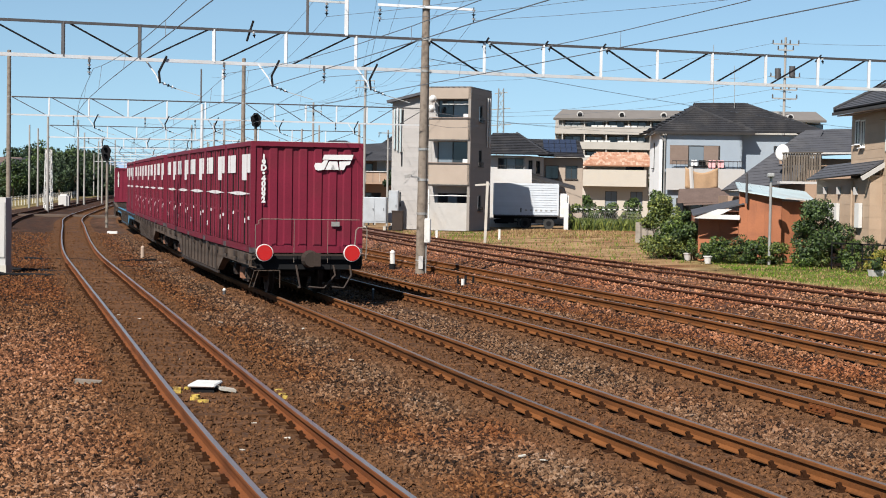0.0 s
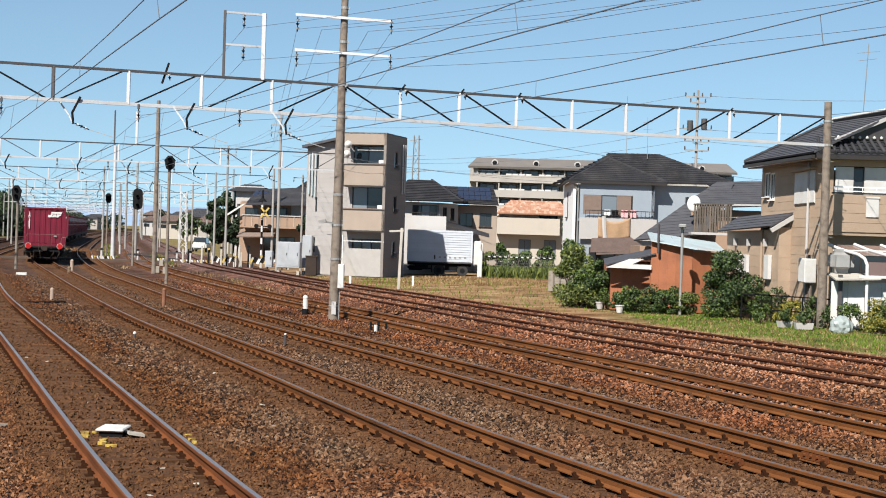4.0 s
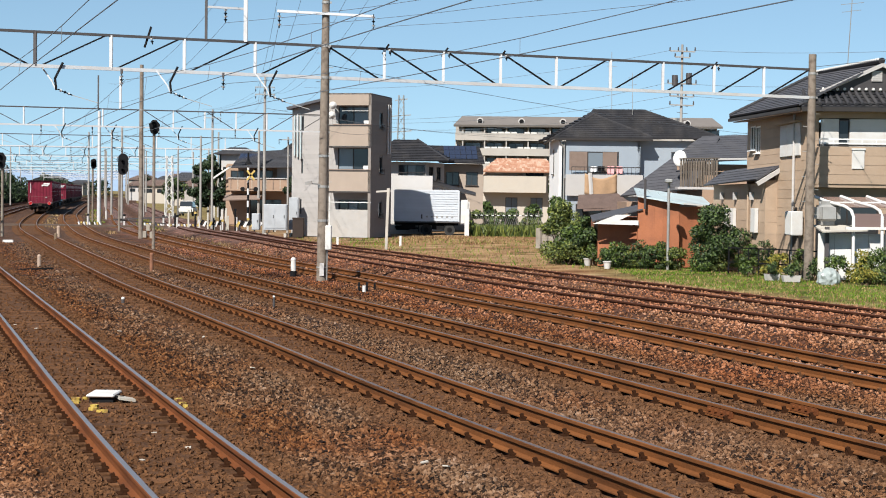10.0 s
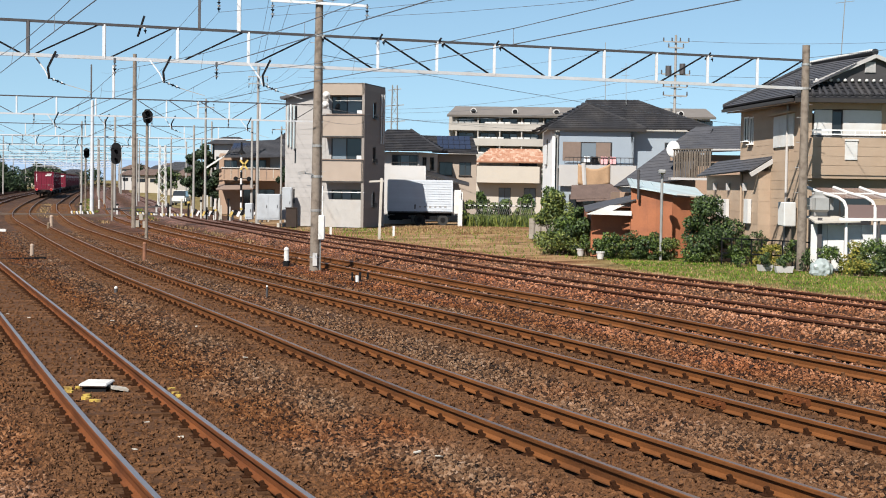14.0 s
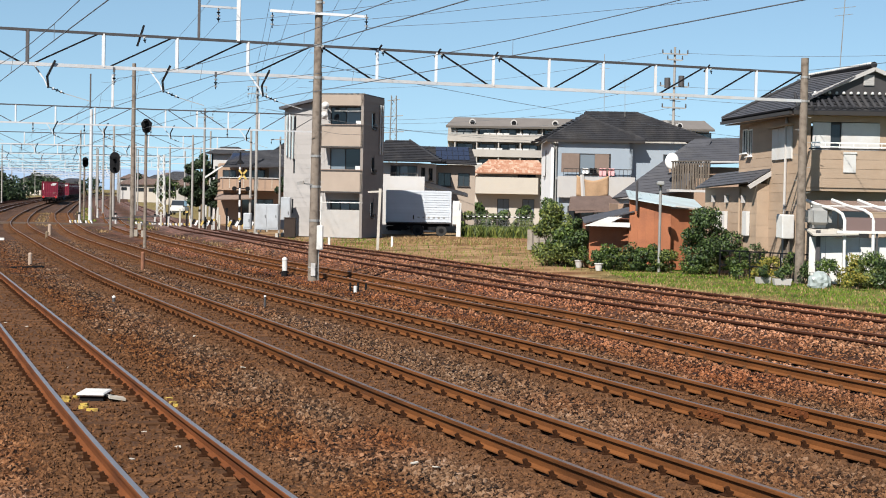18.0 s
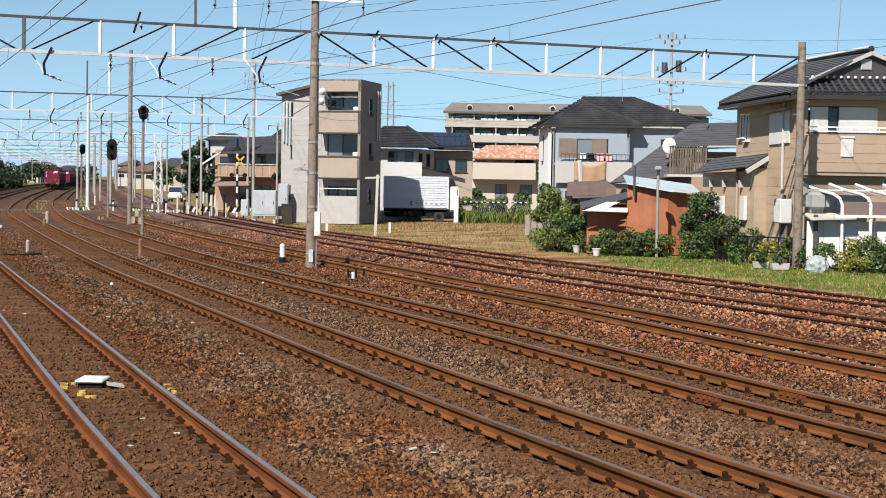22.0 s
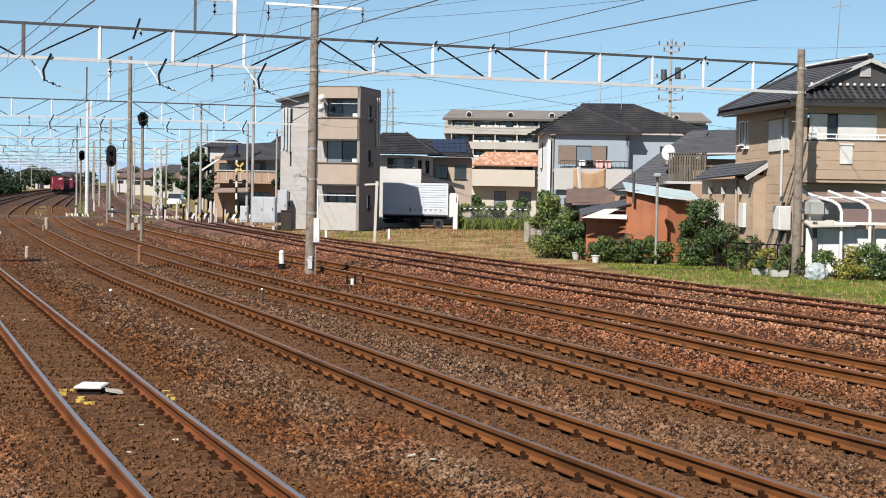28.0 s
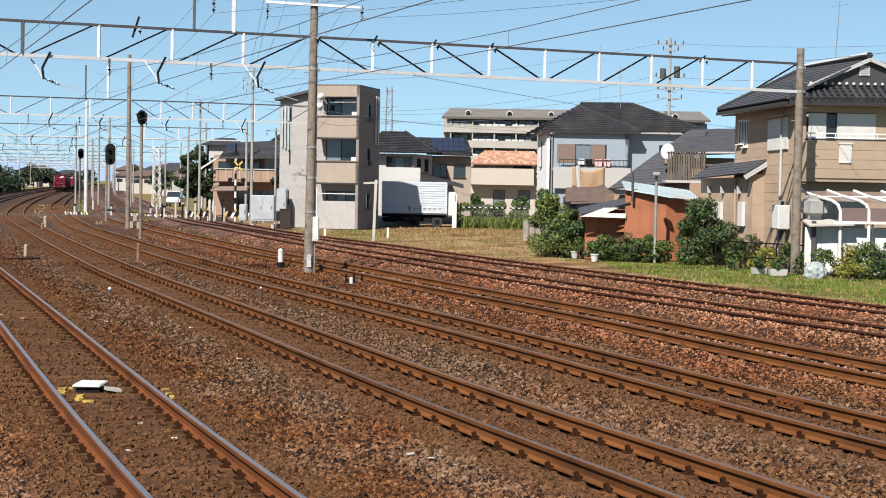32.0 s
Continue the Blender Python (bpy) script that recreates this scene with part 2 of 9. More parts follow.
POLE_GREY = mat("pole_grey_concrete", (0.25, 0.235, 0.22), 0.9, 0, 0.15, 2, 40, 0.2, 40, stain=(0.13, 0.115, 0.1))
CONCRETE = mat("concrete", (0.36, 0.335, 0.295), 0.9, 0, 0.15, 2, 40, 0.2, 40, stain=(0.2, 0.165, 0.13))
WHITE = mat("white_paint", (0.5, 0.493, 0.478), 0.55, 0, 0.1, 2, 30, 0.05, 40, stain=(0.4, 0.35, 0.3), stain_amt=0.35, stain_scale=2.5)
STEEL_WHITE = mat("galvanised_beam", (0.46, 0.47, 0.485), 0.5, 0.15, 0.12, 1.5, 30, 0.05, 50, stain=(0.45, 0.36, 0.28), stain_amt=0.3)
STEEL_DARK = mat("steel_dark", (0.063, 0.0581, 0.0595), 0.6, 0.3, 0.2, 3, 40, 0.1, 50)
STEEL_GREY = mat("steel_grey", (0.285, 0.285, 0.2775), 0.5, 0.4, 0.15, 3, 40, 0.1, 50, stain=(0.1875, 0.1125, 0.0675), stain_amt=0.3)
BLACK = mat("black_paint", (0.008, 0.008, 0.009), 0.8, 0, 0.2, 5, 40, 0.05, 60, spec=0.1)
WIRE = mat("wire_copper_grey", (0.11, 0.12, 0.135), 0.6, 0.3, 0.1, 2, 20, 0)
PORCELAIN = mat("porcelain_white", (0.82, 0.82, 0.8), 0.25, 0, 0.05, 4, 30, 0)
MAST_GREY = mat("mast_weathered_steel", (0.17, 0.145, 0.12), 0.8, 0.1, 0.25, 3, 40, 0.15, 50, stain=(0.09, 0.055, 0.035), stain_amt=0.6)
RUST = mat("rust_red", (0.17, 0.075, 0.042), 0.85, 0, 0.3, 4, 40, 0.3, 40)
YELLOW = mat("yellow_paint", (0.4, 0.28, 0.075), 0.75, 0, 0.35, 8, 60, 0.2, 60, stain=(0.2, 0.15, 0.08), stain_amt=0.6, stain_scale=5)
YELLOW_WORN = mat("yellow_paint_worn", (0.36, 0.25, 0.05), 0.85, 0, 0.45, 14, 60, 0.5, 40, stain=(0.11, 0.05, 0.02), stain_amt=0.95, stain_scale=9)
CONT_SIDE = mat("container_red_grimy", (0.104, 0.0092, 0.019), 0.7, 0, 0.3, 1.6, 30, 0.1, 30, stain=(0.05, 0.012, 0.012), stain_amt=0.75, stain_scale=2.2, spec=0.18)
CONT_RED = mat("container_red", (0.122, 0.0082, 0.0222), 0.6, 0, 0.18, 1.5, 30, 0.06, 30, stain=(0.085, 0.0125, 0.018), stain_amt=0.45, stain_scale=1.3, spec=0.22)
WAGON_BROWN = mat("wagon_grime", (0.021, 0.012, 0.008), 0.8, 0, 0.35, 3, 40, 0.2, 40)
WAGON_DUST = mat("wagon_dust", (0.062, 0.04, 0.027), 0.9, 0, 0.35, 2, 40, 0.2, 40, stain=(0.03, 0.02, 0.014), stain_amt=0.8, stain_scale=1.6)
WAGON_BLUE = mat("wagon_blue", (0.032, 0.16, 0.272), 0.6, 0, 0.2, 3, 40, 0.1, 40, stain=(0.096, 0.072, 0.056))
MARK = mat("marking_white", (0.52, 0.505, 0.5), 0.6, 0, 0.08, 4, 40, 0.02, 40)
TAIL_RED = mat("tail_disc_red", (0.33, 0.011, 0.01), 0.35, 0, 0.05, 4, 40, 0)

# ---- building helpers ----
def thing(name, m=None, label="", category="", group="", kind=""):
    ob = new(name)
    ob.empty_display_size = 0.2
    if m is not None:
        ob.matrix_basis = m
    return tagged(ob, label, category, group, kind)


def part(name, bm, material, parent=None, label="", smooth=False):
    me = bpy.data.meshes.new(name)
    bm.to_mesh(me)
    bm.free()
    for mm in (material if isinstance(material, (list, tuple)) else [material]):
        me.materials.append(mm)
    if smooth:
        for p in me.polygons:
            p.use_smooth = len(p.vertices) <= 4
    ob = new(name, me)
    ob.parent = parent
    return tagged(ob, label)


def box(bm, c, s, rz=0.0, rx=0.0, ry=0.0, mi=0):
    m = Matrix.Translation(c) @ Euler((radians(rx), radians(ry), radians(rz))).to_matrix().to_4x4() @ Matrix.Diagonal((*s, 1))
    r = bmesh.ops.create_cube(bm, size=1.0, matrix=m)
    if mi:
        for f in {f for v in r["verts"] for f in v.link_faces}:
            f.material_index = mi
    return r["verts"]


def bar(bm, p0, p1, w, h=None, mi=0):
    """A square bar from p0 to p1."""
    p0, p1 = Vector(p0), Vector(p1)
    d = p1 - p0
    q = d.to_track_quat("Z", "Y").to_matrix().to_4x4()
    m = Matrix.Translation((p0 + p1) / 2) @ q @ Matrix.Diagonal((w, h or w, d.length, 1))
    r = bmesh.ops.create_cube(bm, size=1.0, matrix=m)
    if mi:
        for f in {f for v in r["verts"] for f in v.link_faces}:
            f.material_index = mi


def cyl(bm, p0, p1, r0, r1=None, n=10, mi=0, caps=True):
    p0, p1 = Vector(p0), Vector(p1)
    d = p1 - p0
    m = Matrix.Translation((p0 + p1) / 2) @ d.to_track_quat("Z", "Y").to_matrix().to_4x4()
    r = bmesh.ops.create_cone(bm, cap_ends=caps, segments=n, radius1=r0, radius2=r0 if r1 is None else r1, depth=d.length, matrix=m)
    if mi:
        for f in {f for v in r["verts"] for f in v.link_faces}:
            f.material_index = mi


def tube(bm, pts, r, n=6):
    """A round tube along points."""
    pts = [Vector(p) for p in pts]
    rings = []
    for i, p in enumerate(pts):
        d = (pts[min(i + 1, len(pts) - 1)] - pts[max(i - 1, 0)]).normalized()
        side = d.cross(Vector((0, 0, 1)))
        if side.length < 1e-3:
            side = d.cross(Vector((0, 1, 0)))
        side.normalize()
        up = side.cross(d)
        rings.append([bm.verts.new(p + side * (r * math.cos(2 * math.pi * k / n)) + up * (r * math.sin(2 * math.pi * k / n))) for k in range(n)])
    for a, b in zip(rings, rings[1:]):
        for k in range(n):
            bm.faces.new((a[k], a[(k + 1) % n], b[(k + 1) % n], b[k]))


def prism(bm, poly, z0, z1, mi=0):
    """An upright prism on a plan polygon (anticlockwise); z1 may be a list, one height a corner."""
    n = len(poly)
    tops = z1 if isinstance(z1, (list, tuple)) else [z1] * n
    lo = [bm.verts.new((*p[:2], z0)) for p in poly]
    hi = [bm.verts.new((*p[:2], z)) for p, z in zip(poly, tops)]
    fs = [bm.faces.new(lo[::-1]), bm.faces.new(hi)]
    for i in range(n):
        fs.append(bm.faces.new((lo[i], lo[(i + 1) % n], hi[(i + 1) % n], hi[i])))
    for f in fs:
        f.material_index = mi


def slab(bm, corners, t):
    """A sheet of thickness t below a planar polygon of corners."""
    cs = [Vector(c) for c in corners]
    nrm = (cs[1] - cs[0]).cross(cs[2] - cs[0]).normalized()
    if nrm.z < 0:
        cs.reverse()
        nrm = -nrm
    hi = [bm.verts.new(c) for c in cs]
    lo = [bm.verts.new(c - nrm * t) for c in cs]
    bm.faces.new(hi)
    bm.faces.new(lo[::-1])
    for i in range(len(cs)):
        j = (i + 1) % len(cs)
        bm.faces.new((hi[j], hi[i], lo[i], lo[j]))


def B():
    return bmesh.new()


def bars_part(name, bars, material, parent, label=""):
    bm = B()
    for p0, p1, *w in bars:
        bar(bm, p0, p1, *w)
    return part(name, bm, material, parent, label)

# ---- tracks: centre lines in plan, rail tops at z = 0 ----
LINES = {
    "track_z": [(-25.5, 70), (-29.4, 84.5), (-36.6, 110), (-48.2, 160), (-61.8, 220), (-81.4, 312), (-115.4, 480), (-139, 600), (-208, 1000)],
    "track_a": [(8.2, -16), (2.9, 0), (-1.7, 12.7), (-3.58, 18), (-7.5, 29.5), (-12.05, 42.8), (-16.8, 57), (-25.2, 84.5), (-32.6, 110), (-44.4, 160), (-58, 220), (-77.6, 312), (-111.6, 480), (-135, 600), (-204, 1000)],
    "track_b": [(14, -16), (7.4, 0), (2.42, 13.2), (1.3, 16), (-0.37, 20.5), (-2.12, 25.7), (-5.1, 34.2), (-9.88, 48), (-19.3, 78), (-28.78, 110), (-40.9, 160), (-54.3, 220), (-73.9, 312), (-108, 480), (-131.3, 600), (-200, 1000)],
    "track_c": [(18, -14), (11, 2), (4.9, 16), (3.4, 20), (1.8, 24.7), (-1.4, 33.4), (-4.35, 41), (-8.25, 52), (-13.05, 67), (-19.6, 88), (-27.3, 117), (-32.5, 138), (-41.2, 176), (-70.2, 312), (-104.4, 480), (-127.6, 600), (-196, 1000)],
    "track_d": [(23, -10), (13, 8), (6.4, 22), (3.35, 31.5), (0.65, 38.5), (-3.35, 50), (-6.05, 57), (-9.7, 68), (-14.7, 84), (-22.5, 112), (-36.5, 176), (-66.5, 312), (-100, 480)],
    "track_e": [(26, -6), (14.5, 14), (8.0, 29), (4.7, 37.4), (2.5, 43), (-0.85, 53), (-3.4, 61), (-6.3, 70), (-11.6, 88), (-18.6, 112), (-32, 176), (-61.5, 312)],
    "track_f": [(27, 2), (16.5, 19.5), (9.45, 34.5), (6.6, 42), (4.0, 48.5), (0.6, 57.5), (-1.85, 65), (-4.1, 71), (-8.1, 82), (-14.5, 104)],
}


class Line:
    """A smooth plan curve through its points, by distance along it."""

    def __init__(self, pts):
        p = np.array(pts, float)
        q = np.vstack([2 * p[0] - p[1], p, 2 * p[-1] - p[-2]])
        out = []
        for i in range(1, len(q) - 2):
            a, b, c, d = q[i - 1], q[i], q[i + 1], q[i + 2]
            k = max(4, int(np.linalg.norm(c - b) / 0.5))
            for u in np.linspace(0, 1, k, endpoint=False):
                out.append(0.5 * (2 * b + (c - a) * u + (2 * a - 5 * b + 4 * c - d) * u * u + (3 * b - a - 3 * c + d) * u ** 3))
        out.append(p[-1])
        o = np.array(out)
        for _ in range(60):
            o[1:-1] = o[1:-1] * 0.5 + (o[:-2] + o[2:]) * 0.25
        self.p = o
        self.s = np.concatenate([[0], np.cumsum(np.linalg.norm(np.diff(o, axis=0), axis=1))])
        self.length = self.s[-1]

    def at(self, s):
        return np.array([np.interp(s, self.s, self.p[:, 0]), np.interp(s, self.s, self.p[:, 1])])

    def way(self, s):
        s = min(max(s, 0.7), self.length - 0.7)
        d = self.at(s + 0.6) - self.at(s - 0.6)
        return d / np.linalg.norm(d)

    def s_at_y(self, y):
        return float(np.interp(y, self.p[:, 1], self.s))


TRACKS = {k: Line(v) for k, v in LINES.items()}
HEAD = [(-0.033, -0.036), (-0.033, -0.006), (-0.026, 0.0), (0.026, 0.0), (0.033, -0.006), (0.033, -0.036), (0.009, -0.046), (0.008, -0.122),
        (0.062, -0.141), (0.062, -0.153), (-0.062, -0.153), (-0.062, -0.141), (-0.008, -0.122), (-0.009, -0.046)]


def rail_mesh(line, off, s0, s1, top, side):
    ss = [s0]
    while ss[-1] < s1:
        ss.append(ss[-1] + (0.7 if ss[-1] < 110 else 3.0))
    verts, faces, mats = [], [], []
    n = len(HEAD)
    for s in ss:
        p, d = line.at(s), line.way(s)
        nx, ny = d[1], -d[0]
        for u, z in HEAD:
            verts.append((p[0] + nx * (off + u), p[1] + ny * (off + u), z))
    for i in range(len(ss) - 1):
        for k in range(n):
            a, b = i * n + k, i * n + (k + 1) % n
            faces.append((a, b, b + n, a + n))
            mats.append(1 if k == 2 else 0)
    me = bpy.data.meshes.new("rail")
    me.from_pydata(verts, [], faces)
    me.materials.append(side)
    me.materials.append(top)
    me.polygons.foreach_set("material_index", mats)
    me.update()
    return me


bm = B()
box(bm, (0, 0, -0.215), (2.1, 0.21, 0.11))
bmesh.ops.bevel(bm, geom=[e for e in bm.edges], offset=0.012, segments=1, affect="EDGES")
sleeper_mesh = bpy.data.meshes.new("sleeper")
bm.to_mesh(sleeper_mesh)
bm.free()
sleeper_mesh.materials.append(SLEEPER)
bm = B()
box(bm, (0.0, 0, -0.135), (0.05, 0.085, 0.035))
box(bm, (0.016, 0, -0.112), (0.04, 0.04, 0.06), ry=20)
box(bm, (0.03, 0, -0.156), (0.07, 0.12, 0.018))
cyl(bm, (0.026, 0, -0.15), (0.026, 0, -0.08), 0.014, 0.012, 6)
clip_mesh = bpy.data.meshes.new("rail_clip")
bm.to_mesh(clip_mesh)
bm.free()
clip_mesh.materials.append(CLIP)

NEAR_SLEEPERS = {"track_z": (0, 0), "track_a": (24, 75), "track_b": (24, 82), "track_c": (26, 80), "track_d": (30, 62), "track_e": (32, 56), "track_f": (30, 50)}
sleeper_spots = []
for name, line in TRACKS.items():
    worn = name in ("track_a", "track_b", "track_c")
    tr = thing(name, None, {"track_a": "curving railway track with polished rails on rusty brown ballast", "track_b": "main railway track carrying the freight train",
                            "track_c": "railway track with polished rails beside grey ballast"}.get(name, "rusty siding track on reddish ballast"), "railway track", "railway tracks", "structure")
    for off in (-0.566, 0.566):
        ob = new("rail", rail_mesh(line, off, 4.0, line.length - 2, RAIL_TOP if name == "track_a" else RAIL_TOP_WORN if worn or name == "track_d" else RAIL_TOP_OLD, RAIL_SIDE_A if name == "track_a" else RAIL_SIDE if worn or name == "track_d" else RAIL_SIDE_OLD))
        ob.parent = tr
    s0, s1 = NEAR_SLEEPERS[name]
    rest_v, rest_f = [], []
    s, i = 6.0, 0
    step = 0.6 if worn else 0.66
    while s < min(line.length - 3, 190):
        p, d = line.at(s), line.way(s)
        rz = math.degrees(math.atan2(d[1], d[0])) - 90 + random.uniform(-0.8, 0.8)
        m = pose(p[0], p[1], random.uniform(-0.012, 0.006) - (0 if worn else 0.02 if name == "track_d" else 0.045), 0, 0, rz)
        if s < 90:
            sleeper_spots.append((p[0], p[1], d[0], d[1]))
        near = s0 < s < s1
        if near:
            ob = new("sleeper", sleeper_mesh)
            ob.parent = tr
            ob.matrix_basis = m
        else:
            k = len(rest_v)
            rest_v += [tuple(m @ v.co) for v in sleeper_mesh.vertices]
            rest_f += [tuple(k + j for j in f.vertices) for f in sleeper_mesh.polygons]
        for side in (-1, 1):
            for inner in (-1, 1):
                mm = m @ pose(side * 0.566 + inner * 0.075, 0, 0, 0, 0, 0 if inner > 0 else 180)
                if near and worn and s < s0 + 45:
                    ob = new("rail_clip", clip_mesh)
                    ob.parent = tr
                    ob.matrix_basis = mm
                else:
                    k = len(rest_v)
                    rest_v += [tuple(mm @ v.co) for v in clip_mesh.vertices]
                    rest_f += [tuple(k + j for j in f.vertices) for f in clip_mesh.polygons]
        s += step
        i += 1
    me = bpy.data.meshes.new("far_sleepers")
    me.from_pydata(rest_v, [], rest_f)
    me.materials.append(SLEEPER)
    ob = new("far_sleepers", me)
    ob.parent = tr
    tagged(ob, kind="stuff")


# a bolted joint in both rails of track c
line = TRACKS["track_c"]
joint = thing("rail_joint", None, "rusty bolted fishplates at a rail joint", "rail joint", kind="structure")
for off in (-0.566, 0.566):
    p, d = line.at(line.s_at_y(19.3)), line.way(line.s_at_y(19.3))
    m = pose(p[0] + d[1] * off, p[1] - d[0] * off, 0, 0, 0, math.degrees(math.atan2(d[1], d[0])) - 90)
    for side in (-1, 1):
        bm = B()
        box(bm, (side * 0.026, 0, -0.083), (0.024, 0.58, 0.075))
        box(bm, (side * 0.04, 0, -0.12), (0.03, 0.56, 0.02))
        for k in range(4):
            cyl(bm, (side * 0.036, -0.21 + 0.14 * k, -0.08), (side * 0.066, -0.21 + 0.14 * k, -0.08), 0.02, n=6)
        ob = part("fishplate", bm, RAIL_SIDE_A, joint)
        ob.matrix_basis = m


# ---- ground: soil sheet to the horizon, ballast bed over it ----
def gap_to(pts, name):
    """Distance of plan points from a track's centre line, which runs on in y."""
    q = TRACKS[name].p
    slope = np.gradient(q[:, 0], q[:, 1])
    off = pts[:, 0] - np.interp(pts[:, 1], q[:, 1], q[:, 0])
    beyond = np.maximum(0, np.maximum(q[0, 1] - pts[:, 1], pts[:, 1] - q[-1, 1]))
    return np.hypot(off / np.sqrt(1 + np.interp(pts[:, 1], q[:, 1], slope) ** 2), beyond)


def soft(n, scale, seed):
    """Smooth random field over plan points."""
    rs = np.random.RandomState(seed)
    f = np.zeros(len(n))
    for _ in range(7):
        a, ph, k = rs.uniform(0, 6.28), rs.uniform(0, 6.28), rs.uniform(0.5, 2.2) / scale
        f += np.sin((n[:, 0] * math.cos(a) + n[:, 1] * math.sin(a)) * k * 6.28 + ph)
    return f / 7


def side_of(pts, name):
    """Signed distance of plan points from a track's centre line, positive to the east."""
    q = TRACKS[name].p
    return gap_to(pts, name) * np.sign(pts[:, 0] - np.interp(pts[:, 1], q[:, 1], q[:, 0]))


def zones(pts):
    """How red, pale, grey, dark or dirt-covered the ballast is."""
    da, db, dc = gap_to(pts, "track_a"), gap_to(pts, "track_b"), gap_to(pts, "track_c")
    sb, sc = side_of(pts, "track_b"), side_of(pts, "track_c")
    dd, de, df = gap_to(pts, "track_d"), gap_to(pts, "track_e"), gap_to(pts, "track_f")
    east = np.minimum(np.minimum(dd, de), df)
    blur = soft(pts, 5, 5)
    red = np.clip(1.7 - east / 1.5, 0, 1) * np.clip(0.6 + 0.9 * soft(pts, 6, 3), 0.15, 1)
    red = np.maximum(red, 0.3 * np.clip(soft(pts, 7, 31) * 2.5, 0, 1) * (da > 1.0))
    # a grey strip on the west side of track b, the whole gap between b and c, and the near half of the gap past c
    strip = np.clip(1.3 - abs(sb + 1.4 + 0.25 * soft(pts, 3, 17)) / 0.6, 0, 1) * np.clip(0.7 + 1.1 * blur, 0, 1)
    between = (sb > 0.7) * (sc < -0.7) * np.clip(0.8 + 0.8 * soft(pts, 4, 6), 0.2, 1)
    past = np.clip(1.4 - abs(sc - 1.3) / 0.6, 0, 1) * np.clip(0.7 + 0.9 * soft(pts, 4, 16), 0, 1)
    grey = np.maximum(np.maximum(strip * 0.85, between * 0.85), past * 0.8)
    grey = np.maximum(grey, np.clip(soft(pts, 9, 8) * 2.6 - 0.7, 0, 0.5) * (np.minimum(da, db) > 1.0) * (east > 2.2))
    near = np.minimum(np.minimum(da, db), dc)
    dark = np.clip(2.3 - near / 0.475, 0, 1) * 0.8
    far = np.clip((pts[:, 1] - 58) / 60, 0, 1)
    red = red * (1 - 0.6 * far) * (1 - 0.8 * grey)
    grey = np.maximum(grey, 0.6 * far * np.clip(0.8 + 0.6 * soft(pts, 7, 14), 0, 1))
    pale = np.clip(2.2 - np.minimum(np.minimum(df, de + 0.3), dd + 0.9) / 1.1, 0, 1) * np.clip(0.75 + 0.6 * soft(pts, 4, 9), 0, 1)
    red = red * (1 - 0.5 * pale)
    dirt = np.clip(np.clip(1.28 - near, 0, 0.35) / 0.35 * (0.9 + 0.35 * soft(pts, 1.6, 33)), 0, 1)
    west = np.clip((1.6 - side_of(pts, "track_a")) / 2.0, 0, 1)
    pale = np.maximum(pale, 0.5 * np.clip((-1.0 - side_of(pts, "track_a")) / 0.9, 0, 1) * np.clip((36 - pts[:, 1]) / 12, 0, 1))
    # the last value lightens the dark bed with distance, as loose stones thin out
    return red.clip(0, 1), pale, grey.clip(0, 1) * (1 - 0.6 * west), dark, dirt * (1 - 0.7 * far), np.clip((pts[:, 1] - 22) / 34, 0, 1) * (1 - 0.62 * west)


ZONES = ("red", "pale", "grey", "dark", "dirt", "distance")


def sheet(name, xs_of, ys, n, z_of, material, label, category, attrs=None, kind="structure"):
    verts = []
    for y in ys:
        x0, x1 = xs_of(y)
        for k in range(n):
            verts.append((x0 + (x1 - x0) * k / (n - 1), y))
    pts = np.array(verts)
    z = z_of(pts)
    faces = []
    for i in range(len(ys) - 1):
        for k in range(n - 1):
            a = i * n + k
            faces.append((a, a + 1, a + n + 1, a + n))
    me = bpy.data.meshes.new(name)
    me.from_pydata(np.column_stack([pts, z]).tolist(), [], faces)
    me.materials.append(material)
    for key, vals in (attrs(pts) if attrs else {}).items():
        at = me.attributes.new(key, "FLOAT", "POINT")
        at.data.foreach_set("value", np.asarray(vals, dtype=np.float32))
    return tagged(new(name, me), label, category, kind=kind)


def ground_xs(y):
    w = 120 + abs(y) * 1.6
    return (-w - 0.25 * y, w)


def green_zone(p):
    g = np.clip((p[:, 0] - 4.5) / 3, 0, 1) * np.clip((72 - p[:, 1]) / 6, 0, 1) * np.clip((p[:, 1] - 36) / 4, 0, 1)
    g *= np.clip((gap_to(p, "track_f") - 3.4 + 2.5 * soft(p, 3, 22)) / 1.6, 0.05, 0.9)
    g = np.maximum(g, np.clip((p[:, 1] - 140) / 60, 0, 0.4))
    lot = (p[:, 1] > 58) & (p[:, 1] < 112) & (p[:, 0] > -6) & (p[:, 0] < 6)
    bare = np.clip(soft(p, 4, 41) * 3.4 - 0.25, 0, 1) * lot
    bare = np.maximum(bare, np.clip(2.6 - gap_to(p, "track_f") * 0.7 + 1.2 * soft(p, 3, 43), 0, 0.8) * (p[:, 0] < 8))
    straw = np.clip(soft(p, 6, 42) * 3.0 + 0.35, 0, 1) * lot * (1 - bare)
    return {"green": g, "bare": bare, "straw": straw}


ys_ground = list(np.concatenate([np.arange(-60, 140, 2.5), np.arange(140, 600, 20), np.geomspace(600, 4800, 12)]))
sheet("ground", ground_xs, ys_ground, 240, lambda p: -0.34 + 0.02 * soft(p, 5, 2), SOIL, "dry soil and rough grass beside the railway", "ground", green_zone)


